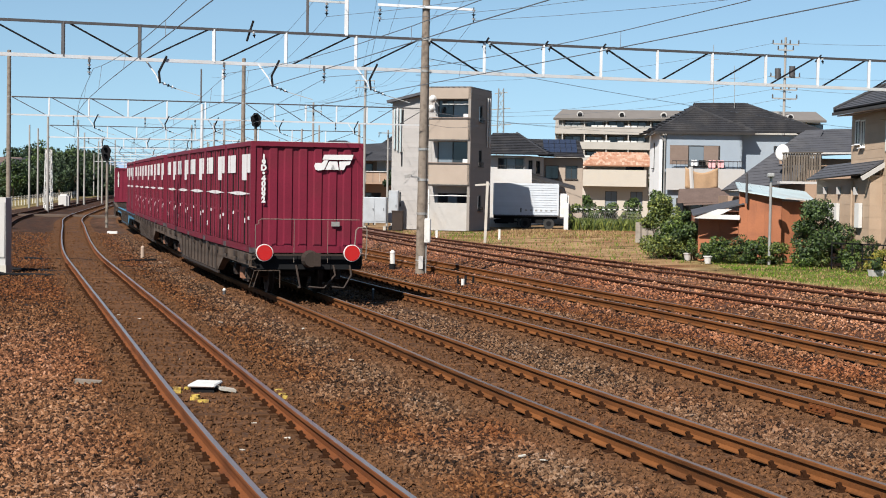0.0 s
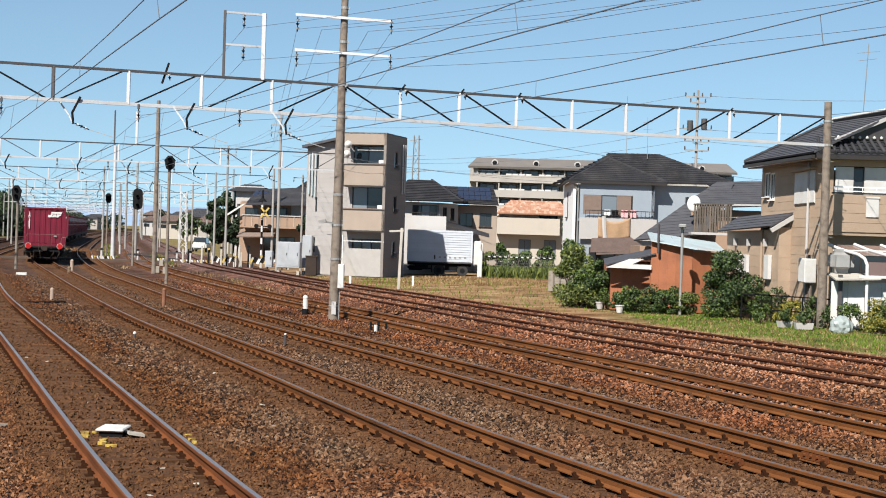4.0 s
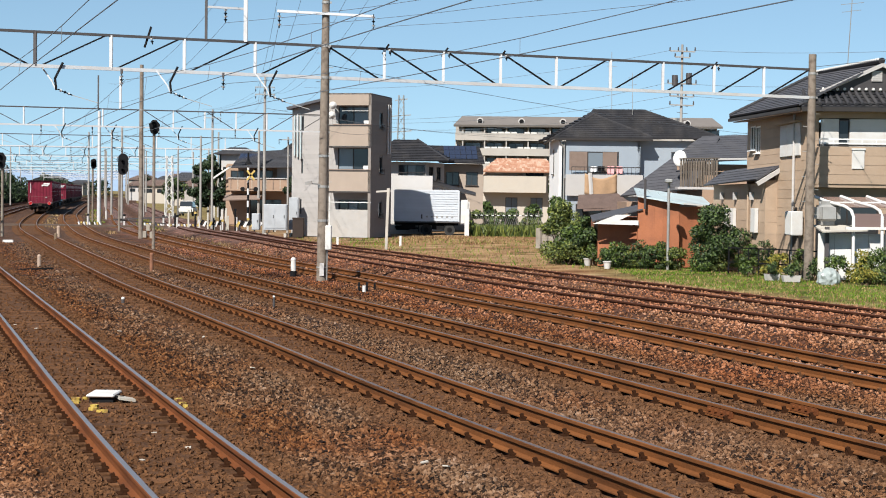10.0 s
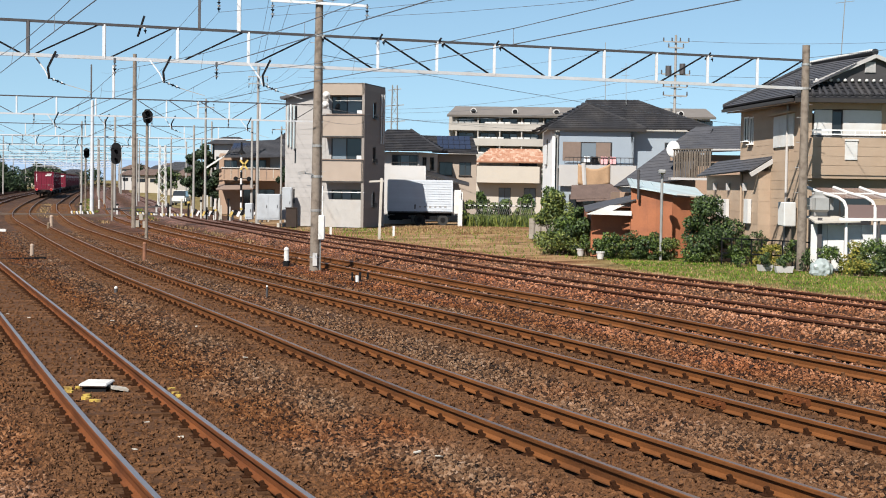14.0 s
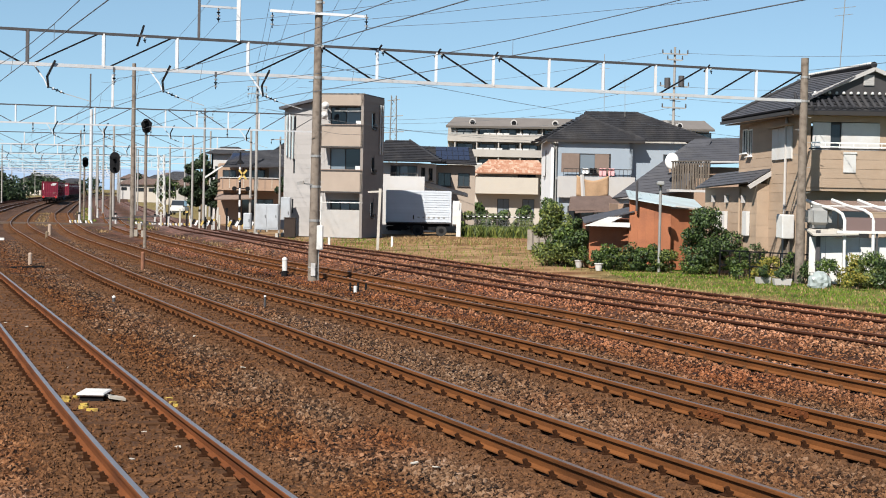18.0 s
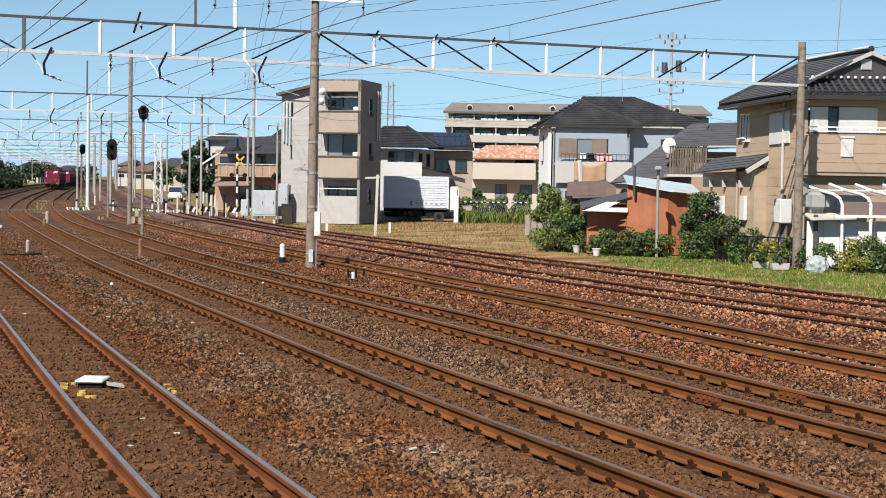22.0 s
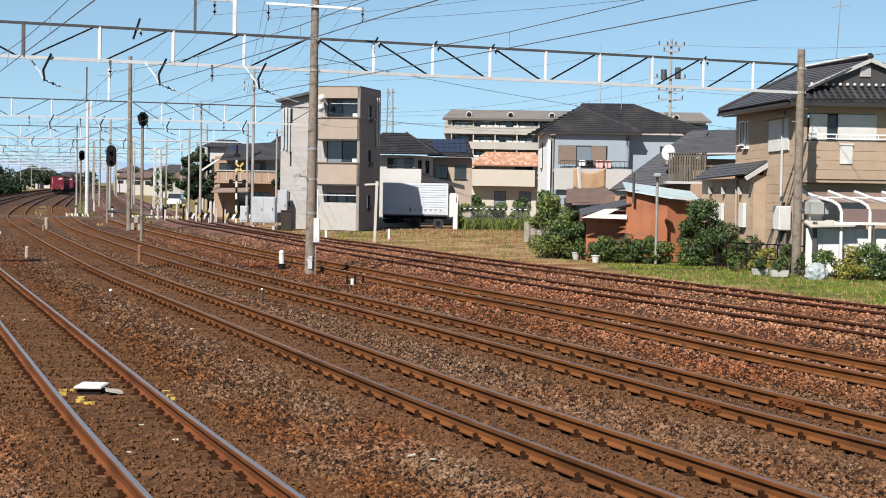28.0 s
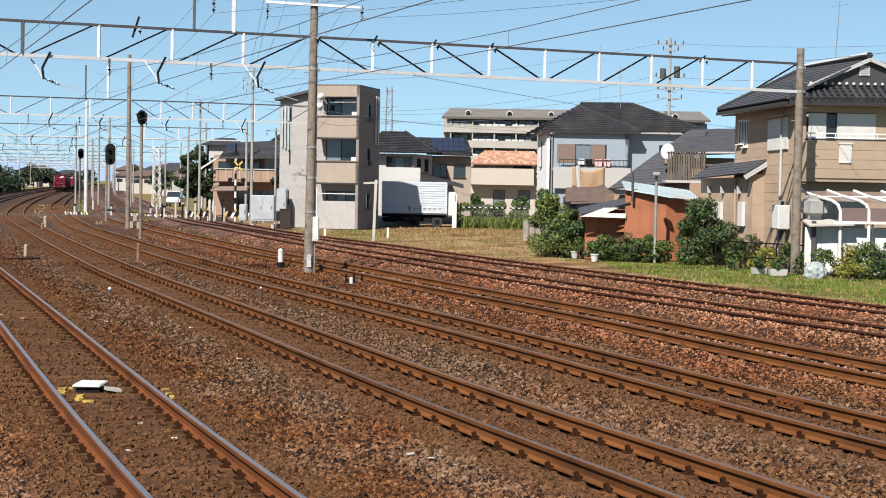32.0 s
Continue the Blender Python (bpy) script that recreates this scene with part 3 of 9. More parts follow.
def bed_xs(y):
    a, f = TRACKS["track_a"], TRACKS["track_f"]
    xl = np.interp(y, a.p[:, 1], a.p[:, 0]) - (13 if y < 90 else max(7.4, 13 - (y - 90) * 0.2))
    if y < 100:
        xr = np.interp(y, f.p[:, 1], f.p[:, 0]) + 1.9
    else:
        xr = np.interp(y, TRACKS["track_d"].p[:, 1], TRACKS["track_d"].p[:, 0]) + (8.5 if y < 150 else 6)
    return (xl, xr)


def bed_z(p):
    d = np.min([gap_to(p, k) for k in TRACKS], axis=0)
    side = np.minimum(gap_to(p, "track_e"), gap_to(p, "track_f"))
    return -0.205 + 0.1 * np.clip((1.75 - side) / 0.4, 0, 1) + 0.012 * soft(p, 0.6, 11) + 0.015 * soft(p, 2.5, 12) - 0.05 * np.clip((d - 1.4) / 1.2, 0, 1) + 0.038 * np.clip((1.3 - d) / 0.3, 0, 1) * np.clip(abs(d - 0.566) / 0.06 - 2.2, 0, 1)


ys_bed = list(np.concatenate([np.arange(-40, 4, 2.0), np.arange(4, 45, 0.3), np.arange(45, 110, 0.9), np.arange(110, 620, 6)]))
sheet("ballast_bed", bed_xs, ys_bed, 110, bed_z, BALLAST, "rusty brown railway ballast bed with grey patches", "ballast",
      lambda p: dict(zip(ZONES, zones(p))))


def stones(name, count, region, size, seed, label, sides=True):
    """Loose angular stones lying on the bed, in one mesh."""
    rs = np.random.RandomState(seed)
    y0, y1 = region
    # more of them nearer by
    y = y0 * (y1 / y0) ** (rs.uniform(0, 1, count) ** 1.15)
    x = rs.uniform(-np.tan(radians(19.8)) * y - 0.5, np.tan(radians(15.6)) * y + 0.5)
    p = np.column_stack([x, y])
    ok = np.ones(count, bool)
    for k in TRACKS:
        d = gap_to(p, k)
        ok &= abs(d - 0.566) > 0.15
        bare = {"track_a": 0.62, "track_b": 0.5, "track_c": 0.45, "track_d": 0.35}.get(k, 0.15)
        ok &= ~((d < 0.5) & (rs.uniform(0, 1, count) < bare)) & ~((d < 1.05) & (rs.uniform(0, 1, count) < bare * 0.7))
    xl = np.array([bed_xs(v)[0] for v in np.linspace(y0, y1, 200)])
    xr = np.array([bed_xs(v)[1] for v in np.linspace(y0, y1, 200)])
    ok &= (x > np.interp(y, np.linspace(y0, y1, 200), xl)) & (x < np.interp(y, np.linspace(y0, y1, 200), xr))
    p = p[ok]
    n = len(p)
    z = bed_z(p)
    base = np.array([(x_, y_, z_) for z_ in (-1, 1) for y_ in (-1, 1) for x_ in (-1, 1)], float)
    tri = np.array([(0, 2, 3), (0, 3, 1), (4, 5, 7), (4, 7, 6), (0, 1, 5), (0, 5, 4), (2, 6, 7), (2, 7, 3), (0, 4, 6), (0, 6, 2), (1, 3, 7), (1, 7, 5)])
    r = rs.uniform(*size, n) * (y[ok] / y0) ** 0.08
    v = base[None] * rs.uniform(0.45, 1.1, (n, 8, 1)) + rs.uniform(-0.3, 0.3, (n, 8, 3))
    v *= r[:, None, None] * np.stack([rs.uniform(0.85, 1.5, n), rs.uniform(0.7, 1.05, n), rs.uniform(0.6, 0.95, n)], -1)[:, None]
    a = rs.uniform(0, 6.28, n)
    ca, sa = np.cos(a)[:, None], np.sin(a)[:, None]
    tx, ty = v[..., 0] * ca - v[..., 1] * sa, v[..., 0] * sa + v[..., 1] * ca
    tilt = rs.uniform(-1.2, 1.2, n)[:, None]
    tz = v[..., 2] * np.cos(tilt) + tx * np.sin(tilt)
    tx = tx * np.cos(tilt) - v[..., 2] * np.sin(tilt)
    co = np.stack([tx + p[:, None, 0], ty + p[:, None, 1], tz + z[:, None] + r[:, None] * rs.uniform(0.0, 0.75, (n, 1))], -1).reshape(-1, 3)
    idx = (tri[None] + 8 * np.arange(n)[:, None, None]).reshape(-1, 3)
    me = bpy.data.meshes.new(name)
    me.vertices.add(len(co))
    me.vertices.foreach_set("co", co.ravel())
    me.loops.add(len(idx) * 3)
    me.loops.foreach_set("vertex_index", idx.ravel())
    me.polygons.add(len(idx))
    me.polygons.foreach_set("loop_start", np.arange(0, len(idx) * 3, 3))
    me.update()
    me.validate()
    me.shade_flat()
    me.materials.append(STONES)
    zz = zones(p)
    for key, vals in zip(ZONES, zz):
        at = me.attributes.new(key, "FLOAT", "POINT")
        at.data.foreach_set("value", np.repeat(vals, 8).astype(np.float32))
    return tagged(new(name, me), label, "ballast", kind="stuff")


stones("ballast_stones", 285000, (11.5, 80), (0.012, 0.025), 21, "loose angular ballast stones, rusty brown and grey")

# ---- overhead line: gantries, poles, wires ----
TOP, LOW = 6.73, 5.80        # chords of the lattice beams


def pole_mast(parent, x, y, h, r0=0.17, r1=0.12, lean=0.0, name="pole", bands=(), material=None, steps=False, z0=-0.3):
    bm = B()
    cyl(bm, (x, y, z0), (x + lean, y, h), r0, r1, 24)
    p = part(name, bm, material or CONCRETE_POLE, parent)
    for zb in bands:
        bm = B()
        rr = r0 + (r1 - r0) * zb / h + 0.012
        cyl(bm, (x + lean * zb / h, y, zb - 0.035), (x + lean * zb / h, y, zb + 0.035), rr, rr, 14)
        box(bm, (x + lean * zb / h + rr, y, zb), (0.08, 0.05, 0.06))
        part("band", bm, STEEL_GREY, parent)
    if steps:
        for k in range(12):
            zb = 1.9 + 0.42 * k
            if zb > h - 0.4:
                break
            rr = r0 + (r1 - r0) * zb / h
            sx = -1 if k % 2 else 1
            bm = B()
            bar(bm, (x + lean * zb / h + sx * rr * 0.8, y, zb), (x + lean * zb / h + sx * (rr + 0.13), y, zb), 0.016)
            part("step_bolt", bm, STEEL_GREY, parent)
    return p


def insulator(parent, p0, p1, n=4, r=0.05, name="insulator"):
    bm = B()
    p0, p1 = Vector(p0), Vector(p1)
    cyl(bm, p0, p1, 0.016, n=6, mi=1)
    d = (p1 - p0)
    for k in range(n):
        c = p0 + d * ((k + 0.8) / (n + 0.6))
        u = d.normalized() * 0.022
        cyl(bm, c - u, c + u, r, r * 0.45, 8, mi=k % 2)
    return part(name, bm, [PORCELAIN, BLACK], parent)


def lattice_span(parent, a, b, top=TOP, low=LOW, panel=2.0, heavy=1.0, panels=0, middle=0, dark_side=False):
    """One span of the beam from pole a to pole b (plan points): braces fall towards the middle panel point."""
    a, b = Vector((*a, 0)), Vector((*b, 0))
    d = b - a
    n = panels or max(2, round(d.length / panel / 2) * 2)
    middle = middle or n // 2
    at = lambda i, z: a + d * (i / n) + Vector((0, 0, z))
    w = 0.064 * heavy
    bars_part("top_chord", [(at(0, top), at(n, top), w)], STEEL_DARK, parent, "dark upper chord")
    bars_part("bottom_chord", [(at(0, low), at(n, low), w * 1.1, w * 1.3)], STEEL_WHITE, parent)
    for i in range(1, n):
        # dark_side colours verticals dark for the shade on their turned faces
        bars_part("vertical", [(at(i, low), at(i, top), w * 1.15)], STEEL_DARK if dark_side and i <= middle else STEEL_WHITE, parent)
    for i in range(n):
        z0, z1 = (top, low) if i < middle else (low, top)
        bars_part("diagonal", [(at(i + 0.06, z0), at(i + 0.94, z1), w * 0.62)], BLACK if heavy > 1.1 else STEEL_DARK, parent)


def drop_arm(parent, x, y, z, sgn=1):
    """The V-shaped hanger below the beam that steadies a contact wire."""
    bars_part("drop_arm", [((x, y, z + 0.12), (x + sgn * 0.22, y, z - 0.33), 0.055), ((x + sgn * 0.22, y, z - 0.32), (x + sgn * 0.18, y, z - 0.64), 0.055)], BLACK, parent)
    bars_part("drop_arm", [((x + sgn * 0.6, y, z), (x + sgn * 0.3, y, z - 0.4), 0.04), ((x + sgn * 0.3, y, z - 0.4), (x + sgn * 0.19, y, z - 0.64), 0.035)], STEEL_WHITE, parent)
    insulator(parent, (x + sgn * 0.14, y, z - 0.62), (x - sgn * 0.25, y + 0.05, z - 0.78), 3, 0.05)
    bars_part("steady_arm", [((x - sgn * 0.25, y + 0.05, z - 0.78), (x - sgn * 0.95, y + 0.1, z - 0.98), 0.02)], STEEL_GREY, parent)


def hanger(parent, x, y, z, drop=0.35):
    """A short rod and a string of insulators under the beam, for a messenger wire."""
    bars_part("hanger_rod", [((x, y, z), (x, y, z - 0.14), 0.06)], STEEL_DARK, parent)
    insulator(parent, (x, y, z - 0.14), (x, y, z - 0.14 - drop), 3, 0.06)


def cross_track(name, a, b):
    """Where a track passes under the line from a to b."""
    p = TRACKS[name].p
    a, b = np.array(a), np.array(b)
    nrm = np.array([-(b - a)[1], (b - a)[0]])
    f = (p - a) @ nrm
    i = np.where(np.sign(f[:-1]) != np.sign(f[1:]))[0]
    return tuple(p[i[0]]) if len(i) else None


def portal(a, b, mids=(), label="galvanised lattice gantry on concrete poles over the railway tracks", h=7.3, tracks="abc", panel=2.0, detail=True, poles=True, heavy=1.0, material=None):
    g = thing("gantry", pose(0, 0, 0), label, "gantry", "overhead line gantries")
    stops = [a, *mids, b]
    for p, q in zip(stops, stops[1:]):
        lattice_span(g, p, q, panel=panel, heavy=heavy)
    for p in (stops if poles else mids):
        pole_mast(g, p[0], p[1], h, 0.115 if material else 0.13, 0.085 if material else 0.1, bands=(TOP, LOW) if detail else (), material=material)
    for k in tracks:
        c = cross_track("track_" + k, a, b)
        if c:
            hanger(g, c[0] - 0.05, c[1], LOW)
            if detail:
                drop_arm(g, c[0] + 1.15, c[1] + 0.4, LOW, -1)
    return g


G1A, G1M, G1B = (-19.25, 41.71), (-3.95, 48.3), (11.84, 55.0)
g1 = thing("gantry", None, "galvanised lattice gantry beam over the tracks on tall concrete poles", "gantry", "overhead line gantries")
lattice_span(g1, G1A, G1M, panels=8, middle=4, heavy=1.15, dark_side=True)
lattice_span(g1, G1M, G1B, panels=9, middle=4, heavy=1.15)
pole_mast(g1, *G1M, 10.2, 0.15, 0.098, 0.07, bands=(1.6, 2.6, 3.5, LOW, TOP, 8.0, 9.0), steps=True)
pole_mast(g1, *G1B, 7.24, 0.16, 0.125, 0.0, bands=(LOW, 6.6), steps=True)
pole_mast(g1, *G1A, 7.4, 0.19, 0.13)
for k in "abcdef":
    c = cross_track("track_" + k, G1A, G1B)
    if c:
        if k in "abc":
            hanger(g1, c[0] - 0.22, c[1] - 0.07, LOW)
            drop_arm(g1, c[0] + (1.75 if k == "a" else 1.25), c[1] + (0.72 if k == "a" else 0.5), LOW, -1)
# crossarms above the beam on the tall pole
for za, xl in ((7.72, 1.42), (8.75, 1.42)):
    bars_part("crossarm", [((G1M[0] + 0.06 - xl, G1M[1] - 0.16, za), (G1M[0] + 0.06 + xl, G1M[1] - 0.1, za - 0.12), 0.075)], STEEL_WHITE, g1)
    for dx in (-1.36, 1.4):
        insulator(g1, (G1M[0] + 0.06 + dx, G1M[1] - 0.14, za - 0.06), (G1M[0] + 0.06 + dx, G1M[1] - 0.14, za - 0.5), 3, 0.06)
# short inclined fittings on the upper chord
for u, up in ((0.0, 0.16), (1.9, 0.14), (3.81, 0.12), (5.72, 0.12), (-5.25, 0.3), (13.3, 0.1)):
    fp = Vector((*G1M, TOP)) + Vector((0.9206, 0.3906, 0)) * (u + 0.05)
    bars_part("chord_fitting", [(fp + Vector((-0.1, 0, -0.05 - up * 0.8)), fp + Vector((0.09, -0.02, up)), 0.05)], BLACK, g1)
    insulator(g1, fp + Vector((0.1, -0.05, 0.02)), fp + Vector((0.14, -0.07, -0.2)), 2, 0.05)
# the frame standing on the beam
fx = (-7.2, -6.13)
fy = [G1M[1] + (x - G1M[0]) * (G1M[1] - G1A[1]) / (G1M[0] - G1A[0]) for x in fx]
bars_part("frame_post", [((fx[0], fy[0], TOP), (fx[0], fy[0], 8.65), 0.07)], STEEL_DARK, g1)
bars_part("frame_post", [((fx[1], fy[1], TOP), (fx[1], fy[1], 8.65), 0.11)], STEEL_WHITE, g1)
for z in (7.68, 8.6):
    bars_part("frame_bar", [((fx[0], fy[0], z), (fx[1], fy[1], z), 0.06)], STEEL_WHITE, g1)
    insulator(g1, (-6.68, (fy[0] + fy[1]) / 2, z), (-6.68, (fy[0] + fy[1]) / 2, z - 0.42), 4, 0.06)

g2 = portal((-28.55, 84.0), (-7.25, 91.5), [(-16.95, 88.0)], h=9.15, tracks="abcde")
SPOTS = [(128, 7.2), (166, 7.2), (205, 7.2), (245, 7.2), (286, 7.2), (330, 7.2), (376, 7.2), (425, 7.2), (480, 7.2), (540, 7.2)]
for i, (y, h) in enumerate(SPOTS):
    sa = TRACKS["track_a"].s_at_y(y)
    pa, wa = TRACKS["track_a"].at(sa), TRACKS["track_a"].way(sa)
    nx = np.array([wa[1], -wa[0]])
    left, right = pa - nx * 3.2, pa + nx * 10.6
    east = pa + nx * 21.5
    if y < 260:
        portal(tuple(left), tuple(east), [tuple(right)], h=h + (1.4 if i % 2 else 0.2), detail=y < 180, tracks="abcd", panel=2.2, material=POLE_GREY)
    else:
        portal(tuple(left - nx * 6), tuple(right + nx * 4), [], h=h, detail=False, tracks="", panel=2.4, heavy=1.25, material=POLE_GREY)


def wire(name, pts, r, label, group):
    bm = B()
    tube(bm, pts, r, 5)
    return tagged(part(name, bm, WIRE, None), label, "wire", group, "structure")


CONTACT, MESS = 4.72, 5.5
for name in ("track_a", "track_b", "track_c"):
    line = TRACKS[name]
    ends = [cross_track(name, a, b) for a, b in ((G1A, G1B), ((-28.55, 84.0), (-7.25, 91.5)))]
    ys = [7.0, ends[0][1], ends[1][1], 128, 166, 205, 245, 286, 330]
    ss = [line.s_at_y(y) for y in ys]
    contact, mess = [], []
    for i in range(len(ss) - 1):
        k = 10
        for j in range(k + (1 if i == len(ss) - 2 else 0)):
            u = j / k
            s = ss[i] + (ss[i + 1] - ss[i]) * u
            p = line.at(s)
            zig = 0.2 * math.cos(math.pi * (i + u))
            contact.append((p[0] + zig, p[1], CONTACT))
            mess.append((p[0] + zig * 0.6, p[1], MESS - 0.52 * 4 * u * (1 - u)))
    wire("contact_wire", contact, 0.0085, "thin grooved copper contact wire over the track", "contact wires")
    wire("messenger_wire", mess, 0.007, "thin sagging messenger wire above the contact wire", "messenger wires")
    for c, m in list(zip(contact, mess))[1:30:2]:
        drop_bm = B()
        bar(drop_bm, c, m, 0.008)
        tagged(part("dropper_wire", drop_bm, WIRE, None), "fine dropper wire between messenger and contact wire", "wire", "dropper wires", "structure")


def span(p, q, sag, n=12):
    return [tuple(Vector(p).lerp(Vector(q), u) - Vector((0, 0, sag * 4 * u * (1 - u)))) for u in np.linspace(0, 1, n)]


# feeders: from over the platform side to the tall pole, then to the line of poles by the crossing
POLE_B, POLE_C = (-12.2, 104.0), (-17.3, 116.0)
for za, dxs in ((7.28, (-1.38, 1.4)), (8.32, (-1.38, -0.65, 0.72, 1.4))):
    for dx in dxs:
        p0 = (G1M[0] + 0.06 + dx, G1M[1] - 0.14, za)
        wire("feeder_wire", span((22.5 + dx * 1.3, 4.0, za + 0.5), p0, 0.9) + span(p0, (POLE_B[0] + dx * 0.55, POLE_B[1], za + 0.35), 0.8)[1:]
             + span((POLE_B[0] + dx * 0.55, POLE_B[1], za + 0.35), (POLE_C[0] + dx * 0.5, POLE_C[1], za - 0.1), 0.3)[1:], 0.006, "thin overhead feeder wire strung between poles", "feeder wires")
for z in (7.25, 8.18):
    p0 = (-6.68, (fy[0] + fy[1]) / 2, z)
    wire("feeder_wire", span((18.5, 4.0, z + 0.5), p0, 0.8) + span(p0, (-18.6, 87.4, z - 0.1), 0.8)[1:], 0.006, "thin overhead feeder wire on the beam frame", "feeder wires")
bars_part("frame_post", [((-19.1, 87.2, TOP), (-19.1, 87.2, 8.5), 0.07)], STEEL_DARK, g2)
bars_part("frame_post", [((-18.0, 87.6, TOP), (-18.0, 87.6, 8.5), 0.12)], STEEL_WHITE, g2)
# slack cables across the street side
for (a, b, sag) in (((-4, 48.3, 6.2), (30, 120, 6.6), 0.5), ((-7.2, 91.5, 6.6), (14, 110, 7.4), 0.9), ((-11.4, 97.6, 7.4), (22, 118, 7.2), 1.2),
                    ((12.1, 56, 6.1), (36, 100, 8.0), 0.6), ((-7.2, 91.5, 5.9), (-4.2, 103, 6.5), 0.3), ((12.1, 56, 6.9), (30, 20, 8.5), 0.4)):
    wire("street_cable", span(a, b, sag), 0.009, "slack black street cable", "street cables")

# ---- freight train on track b ----
CL, CW, CH, FLOOR = 3.70, 2.43, 2.36, 0.95


def text_part(s, size, m, parent, name="lettering"):
    cu = bpy.data.curves.new("t", "FONT")
    cu.body, cu.size, cu.extrude, cu.align_x, cu.align_y = s, size, 0.002, "CENTER", "CENTER"
    cu.offset = 0.012 * size / 0.2
    ob = bpy.data.objects.new("t", cu)
    me = ob.to_mesh()
    bm = B()
    bm.from_mesh(me)
    bpy.data.objects.remove(ob)
    bpy.data.curves.remove(cu)
    p = part(name, bm, MARK, parent)
    p.matrix_basis = m
    return p


def corrugated_end(y, sgn):
    """An end wall of pressed steel with upright flutes."""
    bm = B()
    w, n = CW / 2 - 0.09, 7
    xs, ds = [], []
    step = 2 * w / n
    for k in range(n):
        x0 = -w + k * step
        xs += [x0 + step * 0.02, x0 + step * 0.48, x0 + step * 0.56, x0 + step * 0.92]
        ds += [0.0, 0.0, -0.032, -0.032]
    xs.append(w)
    ds.append(0.0)
    lo, hi = FLOOR + 0.12, FLOOR + CH - 0.09
    row = [[bm.verts.new((x, y + sgn * d, z)) for x, d in zip(xs, ds)] for z in (lo, hi)]
    for k in range(len(xs) - 1):
        f = (row[0][k], row[0][k + 1], row[1][k + 1], row[1][k])
        bm.faces.new(f if sgn < 0 else f[::-1])
    return bm


def make_container(full=True):
    """A 12-foot container; y runs along the train, the rear at -CL/2, its base at the wagon's deck."""
    c = thing("freight_container", None, "dark red corrugated steel freight container with white markings", "container", "freight containers")
    hl, hw = CL / 2, CW / 2
    z0, z1 = FLOOR, FLOOR + CH
    bm = B()
    box(bm, (0, 0, (z0 + z1) / 2 + 0.02), (CW - 0.16, CL - 0.14, CH - 0.1))
    part("body", bm, CONT_RED, c)
    for sx in (-1, 1):
        for sy in (-1, 1):
            bm = B()
            box(bm, (sx * (hw - 0.05), sy * (hl - 0.05), (z0 + z1) / 2), (0.1, 0.1, CH))
            part("corner_post", bm, CONT_RED, c)
            if full:
                bm = B()
                box(bm, (sx * (hw - 0.06), sy * (hl - 0.06), z0 + 0.05), (0.125, 0.125, 0.11))
                part("corner_casting", bm, STEEL_DARK, c)
        bm = B()
        box(bm, (sx * (hw - 0.05), 0, z1 - 0.05), (0.104, CL - 0.2, 0.1))
        part("top_rail", bm, CONT_RED, c)
        bm = B()
        box(bm, (sx * (hw - 0.05), 0, z0 + 0.07), (0.104, CL - 0.2, 0.14))
        part("bottom_rail", bm, CONT_SIDE, c)
    for sy in (-1, 1):
        bm = B()
        box(bm, (0, sy * (hl - 0.05), z1 - 0.05), (CW - 0.2, 0.104, 0.1))
        part("end_header", bm, CONT_RED, c)
        bm = B()
        box(bm, (0, sy * (hl - 0.05), z0 + 0.07), (CW - 0.2, 0.104, 0.14))
        part("end_sill", bm, CONT_RED, c)
        part("end_wall", corrugated_end(sy * (hl - 0.03), sy), CONT_RED, c)
    for sx in (-1, 1):
        xf = sx * (hw - 0.02)
        # side doors with upright ribs, lock rods and hinges
        for k in range(4):
            y0 = -hl + 0.12 + k * (CL - 0.24) / 4
            bm = B()
            box(bm, (sx * (hw - 0.055), y0 + (CL - 0.24) / 8, (z0 + z1) / 2 + 0.02), (0.03, (CL - 0.24) / 4 - 0.02, CH - 0.26))
            part("door_leaf", bm, CONT_SIDE, c)
        for k in range(8 if full else 0):
            y0 = -hl + 0.3 + k * (CL - 0.6) / 7
            bm = B()
            box(bm, (sx * (hw - 0.035), y0, (z0 + z1) / 2 + 0.02), (0.035, 0.07, CH - 0.3))
            part("door_rib", bm, CONT_RED, c)
        for y0 in (-1.25, -0.15, 0.15, 1.25) if full else ():
            bm = B()
            cyl(bm, (xf, y0, z0 + 0.12), (xf, y0, z1 - 0.12), 0.016, n=6)
            part("lock_rod", bm, CONT_RED, c)
            bm = B()
            box(bm, (xf, y0 + 0.12, z0 + 0.85), (0.03, 0.26, 0.05))
            part("lock_handle", bm, CONT_RED, c)
        # white panels and arrows
        for y0, w, h, zc in ((-1.12, 1.2, 0.4, CH - 0.47), (-0.85, 0.62, 0.16, CH - 0.75), (1.02, 1.15, 0.4, CH - 0.47)):
            bm = B()
            box(bm, (sx * (hw - 0.014), y0, z0 + zc), (0.006, w, h))
            part("white_panel", bm, MARK, c)
        bm = B()
        for y0 in (0.0,):
            zc = z0 + 1.24
            q = [(y0 - 1.7, zc), (y0 - 0.3, zc - 0.04), (y0 + 0.3, zc - 0.04), (y0 + 1.7, zc), (y0 + 0.3, zc + 0.04), (y0 - 0.3, zc + 0.04)]
            va = [bm.verts.new((sx * (hw - 0.012), a, b)) for a, b in q]
            vb = [bm.verts.new((sx * (hw - 0.02), a, b)) for a, b in q]
            bm.faces.new(va if sx > 0 else va[::-1])
            for k in range(6):
                j = (k + 1) % 6
                bm.faces.new((va[k], vb[k], vb[j], va[j]) if sx > 0 else (va[j], vb[j], vb[k], va[k]))
        part("white_band", bm, MARK, c)
